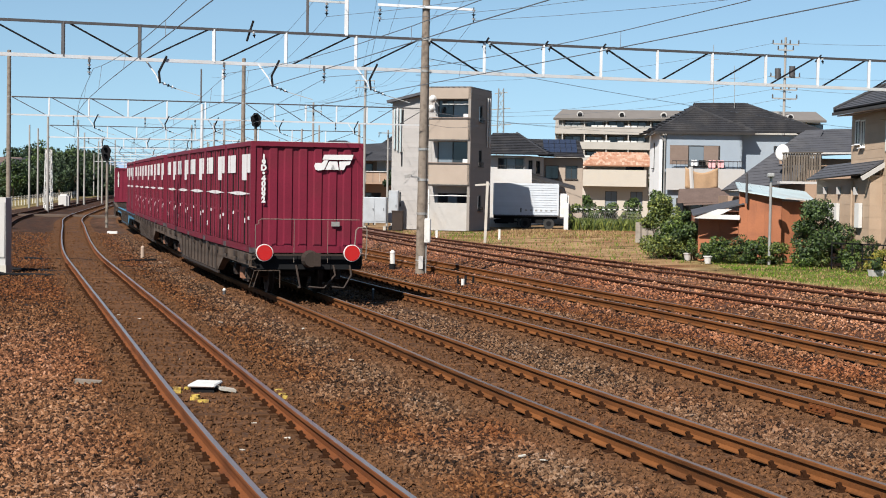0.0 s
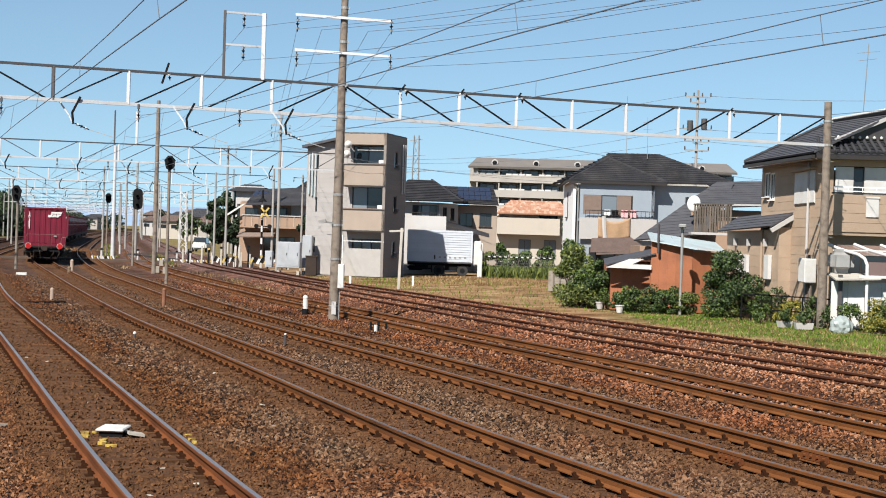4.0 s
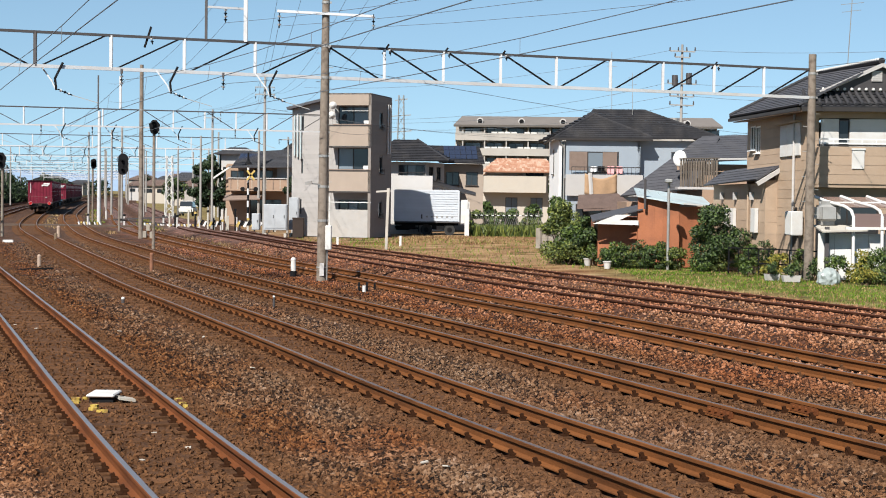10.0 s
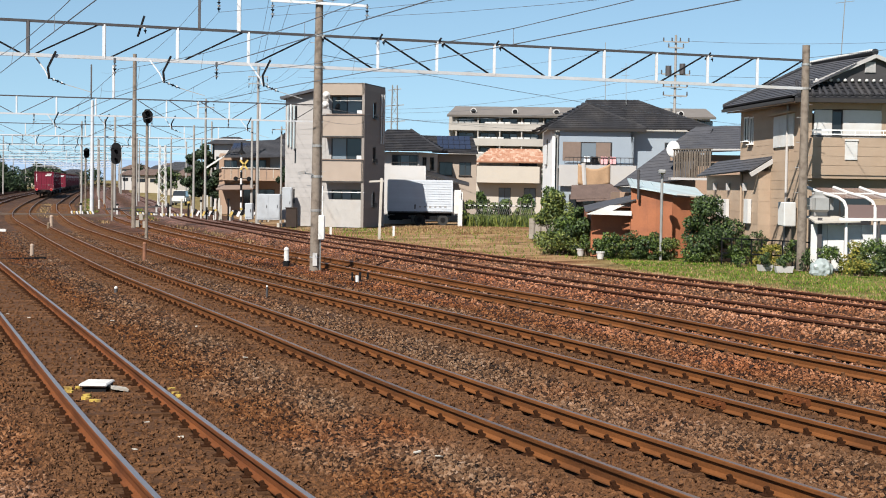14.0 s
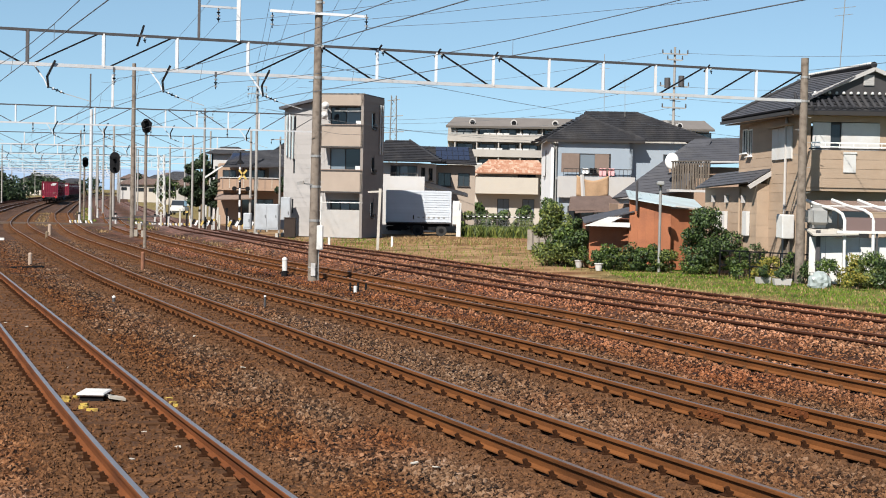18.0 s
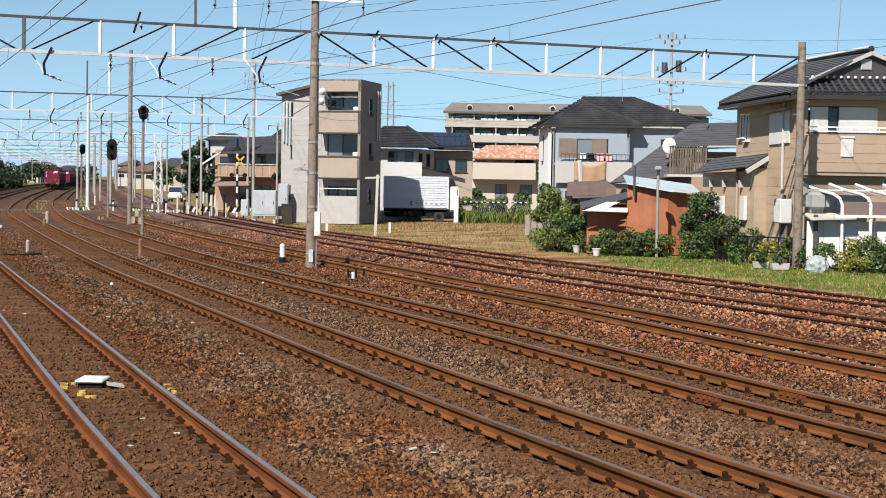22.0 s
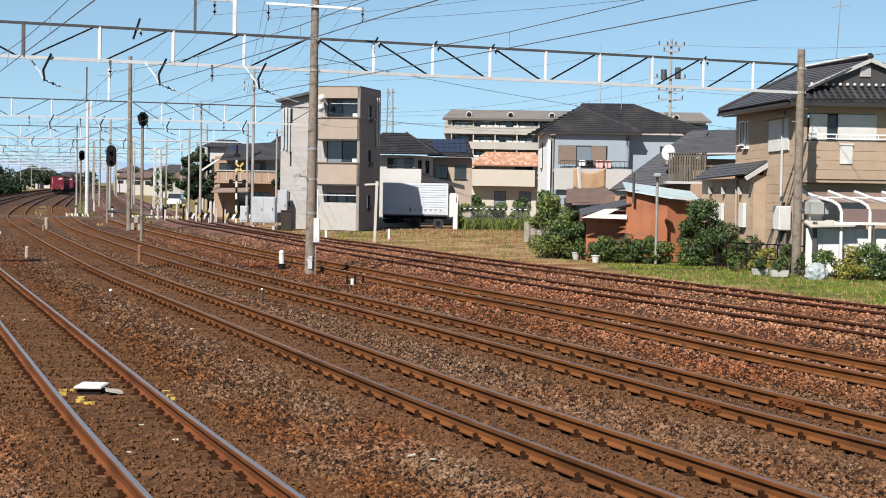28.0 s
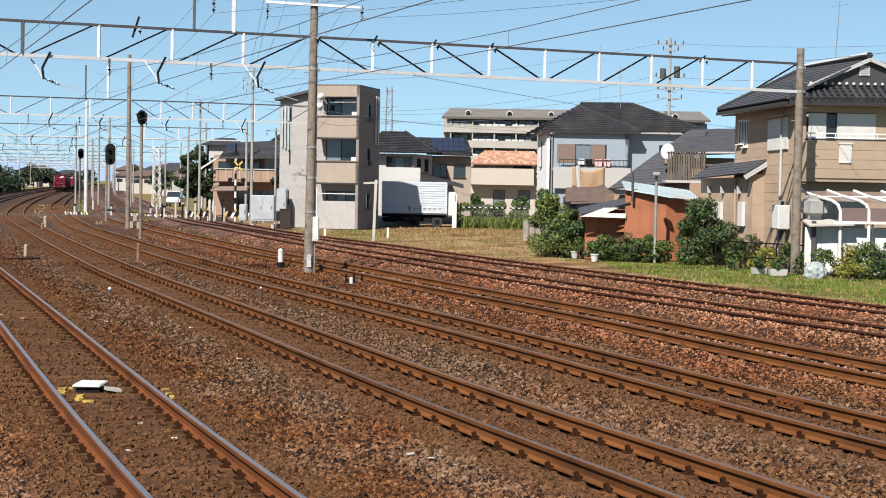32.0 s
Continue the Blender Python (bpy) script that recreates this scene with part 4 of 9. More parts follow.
        for y0, w, h, zc in () if not full else ((-1.5, 0.2, 0.07, 0.72), (-0.98, 0.1, 0.1, 0.66), (0.72, 0.14, 0.07, 0.8), (1.42, 0.07, 0.12, 0.45)):
            bm = B()
            box(bm, (sx * (hw - 0.014), y0, z0 + zc), (0.006, w, h))
            part("small_notice", bm, MARK, c)
        if full:
            bm = B()
            # black strips added where the gaps between the leaves lie in shade
            for k, w in enumerate((0.035, 0.03, 0.075, 0.03, 0.035)):
                box(bm, (sx * (hw - 0.03), -hl + 0.12 + k * (CL - 0.24) / 4, (z0 + z1) / 2), (0.03, w, CH - 0.24))
            part("door_seal", bm, BLACK, c, "black strips drawing the shaded gaps between door leaves")
    return c


def end_markings(c):
    """Number and emblem on the rear wall."""
    y = -CL / 2 + 0.004
    face = Matrix.Rotation(radians(90), 4, "X")
    for k, ch in enumerate("19D-40092"):
        z = FLOOR + CH - 0.34 - k * 0.113
        text_part(ch if ch != "-" else "\u2022", 0.16, Matrix.Translation((-CW / 2 + 0.27, y - 0.01, z)) @ face, c)
    # emblem: slanted white bars
    x0, z0 = 0.14, FLOOR + CH - 0.6
    for pts in ([(0.0, 0.1), (0.03, 0.02), (0.1, 0.0), (0.24, 0.02), (0.34, 0.22), (0.24, 0.22), (0.18, 0.16), (0.03, 0.16)],
                [(0.27, 0.02), (0.4, 0.02), (0.45, 0.14), (0.52, 0.02), (0.6, 0.02), (0.56, 0.2), (0.36, 0.2)],
                [(0.62, 0.02), (0.72, 0.02), (0.77, 0.12), (0.86, 0.13), (0.89, 0.21), (0.6, 0.2)],
                [(0.2, 0.235), (0.91, 0.235), (0.95, 0.35), (0.24, 0.34)]):
        bm = B()
        va = [bm.verts.new((x0 + a * 0.9, y - 0.012, z0 + b)) for a, b in pts]
        vb = [bm.verts.new((x0 + a * 0.9, y - 0.004, z0 + b)) for a, b in pts]
        bm.faces.new(va)
        for k in range(len(pts)):
            j = (k + 1) % len(pts)
            bm.faces.new((va[j], va[k], vb[k], vb[j]))
        bmesh.ops.triangulate(bm, faces=[f for f in bm.faces if len(f.verts) > 4])
        part("emblem_bar", bm, MARK, c)
    bm = B()
    box(bm, (0.62, y - 0.01, FLOOR + 0.62), (0.18, 0.008, 0.1))
    part("notice", bm, STEEL_GREY, c)


def wheelset(parent, y):
    bm = B()
    for sx in (-1, 1):
        cyl(bm, (sx * 0.50, 0, 0), (sx * 0.60, 0, 0), 0.41, 0.43, 24)
        cyl(bm, (sx * 0.48, 0, 0), (sx * 0.51, 0, 0), 0.455, 0.455, 24)
        for k in range(6):
            a = k * math.pi / 3
            box(bm, (sx * 0.605, 0.2 * math.cos(a), 0.2 * math.sin(a)), (0.02, 0.06, 0.06))
    cyl(bm, (-0.75, 0, 0), (0.75, 0, 0), 0.075, n=10)
    p = part("wheelset", bm, WAGON_BROWN, parent)
    p.location = (0, y, 0.43)
    wheels.append(p)
    return p


def make_wagon(colour, rear=False, far=False):
    w = thing("container_wagon", None, "flat container wagon with grimy %s underframe and bogies" % ("blue" if colour is WAGON_BLUE else "brown"), "rail wagon", "container wagons")
    L = 19.6
    for sx in (-1, 1):
        bm = B()
        z1 = FLOOR - 0.03
        # fish-bellied side sill
        prof = [(-L / 2, z1), (-L / 2, z1 - 0.24), (-5.3, z1 - 0.26), (-4.2, z1 - 0.62), (4.2, z1 - 0.62), (5.3, z1 - 0.26), (L / 2, z1 - 0.24), (L / 2, z1)]
        va = [bm.verts.new((sx * 1.2, a, b)) for a, b in prof]
        vb = [bm.verts.new((sx * 1.05, a, b)) for a, b in prof]
        bm.faces.new(va if sx > 0 else va[::-1])
        bm.faces.new(vb[::-1] if sx > 0 else vb)
        for k in range(len(prof)):
            j = (k + 1) % len(prof)
            bm.faces.new((va[j], va[k], vb[k], vb[j]) if sx > 0 else (va[k], va[j], vb[j], vb[k]))
        part("side_sill", bm, WAGON_DUST if colour is WAGON_BROWN else colour, w)
    bm = B()
    box(bm, (0, 0, FLOOR - 0.12), (0.5, L - 0.2, 0.2))
    for k in range(9):
        box(bm, (0, -L / 2 + 1.2 + k * (L - 2.4) / 8, FLOOR - 0.08), (2.1, 0.2, 0.12))
    part("centre_frame", bm, WAGON_BROWN, w)
    for k in range(0 if far else 12):
        for sx in (-1, 1):
            bm = B()
            box(bm, (sx * 1.22, -L / 2 + 0.5 + k * (L - 1.0) / 11, FLOOR - 0.1), (0.08, 0.22, 0.13))
            part("container_lock", bm, WAGON_BROWN, w)
    for k in range(0 if far else 11):
        for sx in (-1, 1):
            bm = B()
            yk = -4.0 + 0.8 * k
            box(bm, (sx * 1.215, yk, FLOOR - 0.36), (0.03, 0.07, 0.52))
            part("sill_rib", bm, WAGON_BROWN, w)
    for sx in (-1, 1):
        bm = B()
        bar(bm, (sx * 1.19, -4.3, 0.26), (sx * 1.19, 4.3, 0.26), 0.05)
        for yk in (-4.2, -2.1, 0, 2.1, 4.2):
            bar(bm, (sx * 1.19, yk, 0.24), (sx * 1.19, yk, 0.4), 0.05)
        part("brake_rod", bm, WAGON_BROWN, w)
    for sy in (-1, 1):
        bm = B()
        box(bm, (0, sy * (L / 2 - 0.08), FLOOR - 0.19), (2.35, 0.16, 0.3))
        part("end_sill", bm, BLACK, w)
        bm = B()
        box(bm, (0, sy * (L / 2 + 0.18), 0.84), (0.24, 0.5, 0.2))
        cyl(bm, (0.02, sy * (L / 2 + 0.22), 0.84), (0.02, sy * (L / 2 + 0.48), 0.84), 0.19, 0.16, 14)
        box(bm, (0.12, sy * (L / 2 + 0.5), 0.84), (0.14, 0.12, 0.28))
        part("coupler", bm, WAGON_BROWN, w)
        bog = thing("bogie", None)
        bog.parent = w
        bog.location = (0, sy * 7.1, 0)
        for sx in (-1, 1):
            bm = B()
            prof = [(-1.35, 0.62), (-1.2, 0.34), (-0.7, 0.34), (-0.45, 0.2), (0.45, 0.2), (0.7, 0.34), (1.2, 0.34), (1.35, 0.62), (0.6, 0.72), (-0.6, 0.72)]
            va = [bm.verts.new((sx * 0.92, a, b)) for a, b in prof]
            vb = [bm.verts.new((sx * 0.78, a, b)) for a, b in prof]
            bm.faces.new(va if sx > 0 else va[::-1])
            bm.faces.new(vb[::-1] if sx > 0 else vb)
            for k in range(len(prof)):
                j = (k + 1) % len(prof)
                bm.faces.new((va[j], va[k], vb[k], vb[j]) if sx > 0 else (va[k], va[j], vb[j], vb[k]))
            part("side_frame", bm, WAGON_BROWN, bog)
        bm = B()
        box(bm, (0, 0, 0.6), (1.6, 0.5, 0.24))
        part("bolster", bm, WAGON_BROWN, bog)
        for sx in (-1, 1):
            for dy in () if far else (-0.18, 0.0, 0.18):
                bm = B()
                cyl(bm, (sx * 0.96, dy, 0.27), (sx * 0.96, dy, 0.52), 0.07, 0.07, 10)
                part("spring", bm, RUST, bog)
            for dy in (-0.95, 0.95):
                bm = B()
                box(bm, (sx * 0.97, dy, 0.43), (0.14, 0.24, 0.24))
                cyl(bm, (sx * 1.03, dy, 0.43), (sx * 1.06, dy, 0.43), 0.09, 0.09, 12)
                part("axle_box", bm, WAGON_BROWN, bog)
        for y in (-0.95, 0.95):
            wheelset(bog, y)
    # brake gear under the belly
    for y, s in ((1.2, (0.9, 1.1, 0.42)), (-1.6, (0.7, 0.8, 0.4))):
        bm = B()
        box(bm, (-0.5, y, 0.62), s)
        bmesh.ops.bevel(bm, geom=bm.edges[:], offset=0.08, segments=2, affect="EDGES")
        part("brake_reservoir", bm, WAGON_BROWN, w)
    if rear:
        y = -L / 2 - 0.1
        for sx in (-1, 1):
            lamp = thing("tail_disc")
            lamp.parent = w
            bm = B()
            cyl(bm, (sx * 0.935, y - 0.05, FLOOR + 0.015), (sx * 0.935, y - 0.085, FLOOR + 0.015), 0.165, 0.165, 28)
            part("red_face", bm, TAIL_RED, lamp, "red reflective disc")
            bm = B()
            cyl(bm, (sx * 0.935, y - 0.02, FLOOR + 0.015), (sx * 0.935, y - 0.075, FLOOR + 0.015), 0.18, 0.18, 28)
            part("white_rim", bm, WHITE, lamp, "white rim")
        bm = B()
        tube(bm, [(-1.02, y, FLOOR + 0.7), (-1.0, y, FLOOR + 0.72), (0.0, y, FLOOR + 0.72), (1.1, y, FLOOR + 0.72)], 0.009)
        tube(bm, [(-1.02, y, FLOOR + 0.7), (-1.05, y, FLOOR + 0.7), (-1.05, y, FLOOR + 0.62), (-1.12, y, FLOOR + 0.6), (-1.12, y, FLOOR - 0.1)], 0.009)
        for x in (-0.3, 0.42):
            tube(bm, [(x, y, FLOOR - 0.2), (x, y, FLOOR + 0.7)], 0.006)
        part("hand_rail", bm, MAST_GREY, w)
        bm = B()
        tube(bm, [(0.98, y - 0.05, FLOOR - 0.05), (1.02, y - 0.05, FLOOR + 0.5), (1.08, y - 0.05, FLOOR + 0.56), (1.24, y - 0.05, FLOOR + 0.56), (1.26, y - 0.05, FLOOR + 0.5), (1.24, y - 0.05, FLOOR - 0.1)], 0.013)
        part("grab_rail", bm, MAST_GREY, w)
        bm = B()
        tube(bm, [(-1.12, y - 0.02, FLOOR - 0.12), (-1.24, y - 0.02, FLOOR - 0.14), (-1.24, y - 0.02, FLOOR - 0.28), (-1.1, y - 0.02, FLOOR - 0.3)], 0.02)
        tube(bm, [(-1.05, y - 0.04, FLOOR - 0.36), (-1.16, y - 0.04, FLOOR - 0.7), (-1.25, y - 0.04, FLOOR - 0.72), (-1.14, y - 0.04, FLOOR - 0.36), (-0.6, y - 0.04, FLOOR - 0.36)], 0.008)
        tube(bm, [(-0.6, y - 0.04, FLOOR - 0.36), (-0.6, y - 0.04, FLOOR - 0.72)], 0.009)
        part("step_iron", bm, WAGON_DUST, w)
        for x0, x1 in ((-0.25, -0.12), (0.55, 0.1), (0.9, 0.6)):
            bm = B()
            tube(bm, [(x0, y, FLOOR - 0.25), (x0 + 0.02, y - 0.1, FLOOR - 0.45), ((x0 + x1) / 2, y - 0.16, FLOOR - 0.72), (x1 - 0.1, y - 0.1, FLOOR - 0.7)], 0.022)
            part("brake_hose", bm, WAGON_BROWN, w)
        bm = B()
        box(bm, (0, y - 0.01, FLOOR - 0.03), (2.4, 0.05, 0.04))
        part("buffer_beam_edge", bm, WAGON_BROWN, w)
    return w


PITCH = 3.84
WAGONS = 10
LOADS = {2: (0, 1), 3: ()}      # loaded places of the wagons that are not full
train = []                     # (thing, distance of its middle ahead of the train's end)
first_c = make_container()
rear_c = make_container()
far_c = make_container(False)
end_markings(rear_c)
tagged(rear_c, "dark red steel freight container with white number and emblem")
wheels = []
brown = make_wagon(WAGON_BROWN)
blue = make_wagon(WAGON_BLUE)
plain = make_wagon(WAGON_BROWN, far=True)
wheels.clear()
rear_w = make_wagon(WAGON_BROWN, True)
rear_wheels = list(wheels)
for k in range(WAGONS):
    mid = 9.75 + k * 20.4
    if k == 0:
        w = rear_w
    else:
        src = plain if k > 5 else blue if k == 2 else brown
        w = src if (src is blue and k == 2) or (src is brown and k == 1) or (src is plain and k == 6) else copy_thing(src, Matrix())
    train.append((w, mid, 7.1))
    for j in LOADS.get(k, range(5)):
        if k == 0 and j == 0:
            c = rear_c
        elif k == 0 and j == 1:
            c = first_c
        else:
            src = first_c if k < 2 else far_c
            c = far_c if k == 2 and j == 0 else copy_thing(src, Matrix())
        if k == 4 and j == 0:
            end_markings(c)
        train.append((c, mid + (j - 2) * PITCH, 1.6))

# ---- buildings ----
TAN = mat("siding_tan", (0.325, 0.24, 0.172), 0.75, 0, 0.12, 1.5, 30, 0.2, 25, stain=(0.2592, 0.1763, 0.1141), stain_amt=0.35, rnd=0.06)
GREY_SIDING = mat("siding_pale_grey", (0.285, 0.268, 0.258), 0.8, 0, 0.1, 1.5, 30, 0.2, 25, stain=(0.24, 0.22, 0.2), stain_amt=0.3, rnd=0.05)
BEIGE = mat("siding_beige", (0.265, 0.215, 0.175), 0.8, 0, 0.1, 1.5, 30, 0.2, 25, rnd=0.05)
# side wall of the narrow block: its shade is put into a darker grey
TOWER_SIDE = mat("siding_shaded_grey", (0.185, 0.164, 0.148), 0.8, 0, 0.1, 1.5, 30, 0.2, 25, rnd=0.05)
# brighter render for the left wall of the blue house: sunlight put into the colour
WHITE_RENDER = mat("render_white_sunlit", (0.56, 0.56, 0.56), 0.85, 0, 0.08, 1.2, 30, 0.15, 40, stain=(0.42, 0.41, 0.4), stain_amt=0.4)
# pale blue render, darkened: shade of the front walls is put into the colour
RENDER_BLUE = mat("render_blue_shaded", (0.24, 0.28, 0.325), 0.85, 0, 0.07, 1.2, 30, 0.15, 40, stain=(0.26, 0.28, 0.3), stain_amt=0.3)
CREAM = mat("render_cream", (0.37, 0.332, 0.285), 0.85, 0, 0.08, 1.2, 30, 0.15, 40, stain=(0.34, 0.29, 0.23), stain_amt=0.3)
OFFWHITE = mat("render_offwhite", (0.37, 0.355, 0.345), 0.85, 0, 0.08, 1.2, 30, 0.15, 40, stain=(0.3312, 0.2981, 0.265), stain_amt=0.4)
TILE_DARK = mat("roof_tile_dark", (0.024, 0.024, 0.0275), 0.65, 0, 0.4, 2, 20, 0.3, 14, spec=0.18, stain=(0.05, 0.046, 0.045), stain_amt=0.5, rnd=0.12)
TILE_BROWN = mat("roof_tile_brown", (0.14, 0.098, 0.084), 0.7, 0, 0.25, 2, 20, 0.2, 14)
TILE_ORANGE = ramp_mat("roof_tile_orange", [(0.2, (0.25, 0.11, 0.066)), (0.5, (0.32, 0.175, 0.115)), (0.85, (0.42, 0.31, 0.24))], 6, 5, 0.8, 0.1, 10, island=0.5)
SLATE = mat("slate_grey", (0.055, 0.055, 0.062), 0.6, 0, 0.25, 2, 30, 0.25, 20, rnd=0.1, spec=0.2, stain=(0.075, 0.072, 0.072), stain_amt=0.4)
TIN_RED = mat("shed_wall_rust", (0.27, 0.096, 0.043), 0.75, 0, 0.15, 1.5, 25, 0.1, 20, stain=(0.1408, 0.0544, 0.0324), stain_amt=0.45, rnd=0.07)
TIN_BLUE = mat("shed_roof_pale", (0.378, 0.45, 0.468), 0.5, 0.2, 0.1, 1.5, 25, 0.1, 20, stain=(0.315, 0.27, 0.243), stain_amt=0.35)
WOOD_GREY = mat("weathered_wood", (0.095, 0.076, 0.06), 0.9, 0, 0.35, 5, 50, 0.3, 40, rnd=0.3)
FRAME_DARK = mat("window_frame_dark", (0.04, 0.035, 0.033), 0.45, 0.2, 0.1, 5, 40, 0.0)
FRAME_WHITE = mat("window_frame_white", (0.75, 0.74, 0.72), 0.45, 0, 0.05, 5, 40, 0.0)
SHUTTER = mat("shutter_brown", (0.176, 0.128, 0.104), 0.7, 0, 0.15, 5, 40, 0.1, 30)
GLASS = glass_mat("window_glass", (0.02, 0.024, 0.028))
GLASS_PALE = glass_mat("window_glass_curtained", (0.14, 0.165, 0.19), 0.12)
SOLAR = glass_mat("solar_glass", (0.02, 0.025, 0.045), 0.12)
SMOKE_PANEL = glass_mat("smoked_panel", (0.13, 0.085, 0.075), 0.2)
CURTAIN = mat("curtain_white", (0.7, 0.7, 0.7), 0.9, 0, 0.1, 8, 40, 0.1)
TARP = mat("tarpaulin_tan", (0.3, 0.19, 0.11), 0.8, 0, 0.2, 3, 30, 0.3, 8)
PINK = mat("laundry_pink", (0.7, 0.35, 0.36), 0.9, 0, 0.1, 5, 40, 0.1)
APT_WALL = mat("apartment_concrete", (0.308, 0.2838, 0.2585), 0.85, 0, 0.1, 0.6, 10, 0.1, 10, stain=(0.22, 0.198, 0.176), stain_amt=0.4, stain_scale=0.4)
BROWN_WALL = mat("render_brown", (0.265, 0.18, 0.128), 0.85, 0, 0.12, 1.2, 30, 0.15, 40, stain=(0.273, 0.1755, 0.117), stain_amt=0.35)
ALU = mat("truck_panel_white", (0.47, 0.5, 0.54), 0.45, 0.1, 0.06, 1.5, 30, 0.05, 20, stain=(0.4, 0.41, 0.43), stain_amt=0.3, rnd=0.04)
RUBBER = mat("rubber", (0.02, 0.02, 0.02), 0.85, 0, 0.2, 5, 40, 0.1)


def wall(name, parent, m, w, h, holes, material, t=0.16, gable=None, label=""):
    """A wall in the frame m (x to the right seen from outside, y inwards) with openings (x, z, w, h) through it."""
    xs = sorted({0, w, *[v for o in holes for v in (o[0], o[0] + o[2])]})
    zs = sorted({0, h, *[v for o in holes for v in (o[1], o[1] + o[3])]})
    bm = B()
    for x0, x1 in zip(xs, xs[1:]):
        for z0, z1 in zip(zs, zs[1:]):
            cx, cz = (x0 + x1) / 2, (z0 + z1) / 2
            if any(o[0] < cx < o[0] + o[2] and o[1] < cz < o[1] + o[3] for o in holes):
                continue
            box(bm, (cx, t / 2, cz), (x1 - x0, t, z1 - z0))
    if gable:
        va = [bm.verts.new((x, 0, z)) for x, z in gable]
        vb = [bm.verts.new((x, t, z)) for x, z in gable]
        bm.faces.new(va)
        bm.faces.new(vb[::-1])
        for k in range(len(gable)):
            j = (k + 1) % len(gable)
            bm.faces.new((va[j], va[k], vb[k], vb[j]))
    bmesh.ops.remove_doubles(bm, verts=bm.verts, dist=0.0005)
    ob = part(name, bm, material, parent, label)
    ob.matrix_basis = m
    return ob


def siding(parent, m, w, h, holes, course, material, z0=0.0, proud=0.012, name="siding_board"):
    """Boards laid course by course over a wall, cut at the openings."""
    z = z0
    while z < h - 0.02:
        hh = min(course, h - z) - 0.006
        cuts = sorted((o[0], o[0] + o[2]) for o in holes if o[1] < z + hh * 0.75 and o[1] + o[3] > z + hh * 0.25)
        x, spans = 0.0, []
        for a, b in cuts:
            if a > x + 0.03:
                spans.append((x, a))
            x = max(x, b)
        if x < w - 0.03:
            spans.append((x, w))
        for a, b in spans:
            bm = B()
            vs = box(bm, (0, 0, 0), (b - a - 0.006, proud, hh))
            for v in vs:
                if v.co.z < 0 and v.co.y < 0:
                    v.co.y -= 0.005
            ob = part(name, bm, material, parent)
            ob.matrix_basis = m @ Matrix.Translation(((a + b) / 2, -proud / 2 - 0.004, z + hh / 2))
        z += course


def window(parent, m, x, z, w, h, panes=2, frame=None, glass=None, recess=0.06, fw=0.05, name="window", sill=True, bars=()):
    """A framed window set into an opening; panes are sub-parts."""
    frame = frame or FRAME_DARK
    bm = B()
    y = recess
    rings = []
    for yy in (y - 0.035, y + 0.035):
        o = [bm.verts.new(v) for v in ((x, yy, z), (x + w, yy, z), (x + w, yy, z + h), (x, yy, z + h))]
        i = [bm.verts.new(v) for v in ((x + fw, yy, z + fw), (x + w - fw, yy, z + fw), (x + w - fw, yy, z + h - fw), (x + fw, yy, z + h - fw))]
        rings.append((o, i))
    (o0, i0), (o1, i1) = rings
    for k in range(4):
        j = (k + 1) % 4
        bm.faces.new((o0[k], o0[j], i0[j], i0[k]))
        bm.faces.new((o1[j], o1[k], i1[k], i1[j]))
        bm.faces.new((o0[j], o0[k], o1[k], o1[j]))
        bm.faces.new((i0[k], i0[j], i1[j], i1[k]))
    f = part(name, bm, frame, parent)
    f.matrix_basis = m
    pw = (w - 2 * fw) / panes
    for k in range(1, panes):
        bm = B()
        box(bm, (x + fw + k * pw, y, z + h / 2), (fw * 0.8, 0.065, h - 2 * fw))
        part("mullion", bm, frame, f)
    if sill:
        bm = B()
        box(bm, (x + w / 2, -0.03, z - 0.02), (w + 0.1, 0.14, 0.035))
        part("sill", bm, frame, f)
    for k in range(panes):
        g = (glass if not isinstance(glass, (list, tuple)) else glass[k % len(glass)]) or GLASS
        bm = B()
        box(bm, (x + fw + (k + 0.5) * pw, y + 0.012 + 0.012 * (k % 2), z + h / 2), (pw - 0.01, 0.008, h - 2 * fw + 0.01))
        part("pane", bm, g, f)
    return f


def tiled_slope(parent, corners, name, material, course=0.36, lift=0.06, t=0.05):
    """A roof slope (eave left, eave right, top right, top left) laid in overlapping courses, joined in one part."""
    a, b, c, d = [Vector(p) for p in corners]
    n = max(2, int(((d - a).length + (c - b).length) / 2 / course))
    bm = B()
    nrm = (b - a).cross(d - a)
    if nrm.length < 1e-6:
        nrm = (b - a).cross(c - a)
    nrm.normalize()
    if nrm.z < 0:
        nrm = -nrm
    left, right = [], []
    for k in range(n):
        for u, up in ((k / n, lift + t), ((k + 1) / n, t)):
            left.append(a.lerp(d, u) + nrm * up)
            right.append(b.lerp(c, u) + nrm * up)
    top = [(bm.verts.new(p), bm.verts.new(q)) for p, q in zip(left, right)]
    low = [(bm.verts.new(p), bm.verts.new(q)) for p, q in ((a, b), (d, c))]
    for (p, q), (r, s_) in zip(top, top[1:]):
        bm.faces.new((p, q, s_, r))
    bm.faces.new((low[0][0], low[0][1], top[0][1], top[0][0]))
    bm.faces.new((low[1][1], low[1][0], top[-1][0], top[-1][1]))
    bm.faces.new((low[0][1], low[0][0], low[1][0], low[1][1]))
    bm.faces.new([low[0][0]] + [p for p, q in top] + [low[1][0]])
    bm.faces.new([low[1][1]] + [q for p, q in reversed(top)] + [low[0][1]])
    return part(name, bm, material, parent)


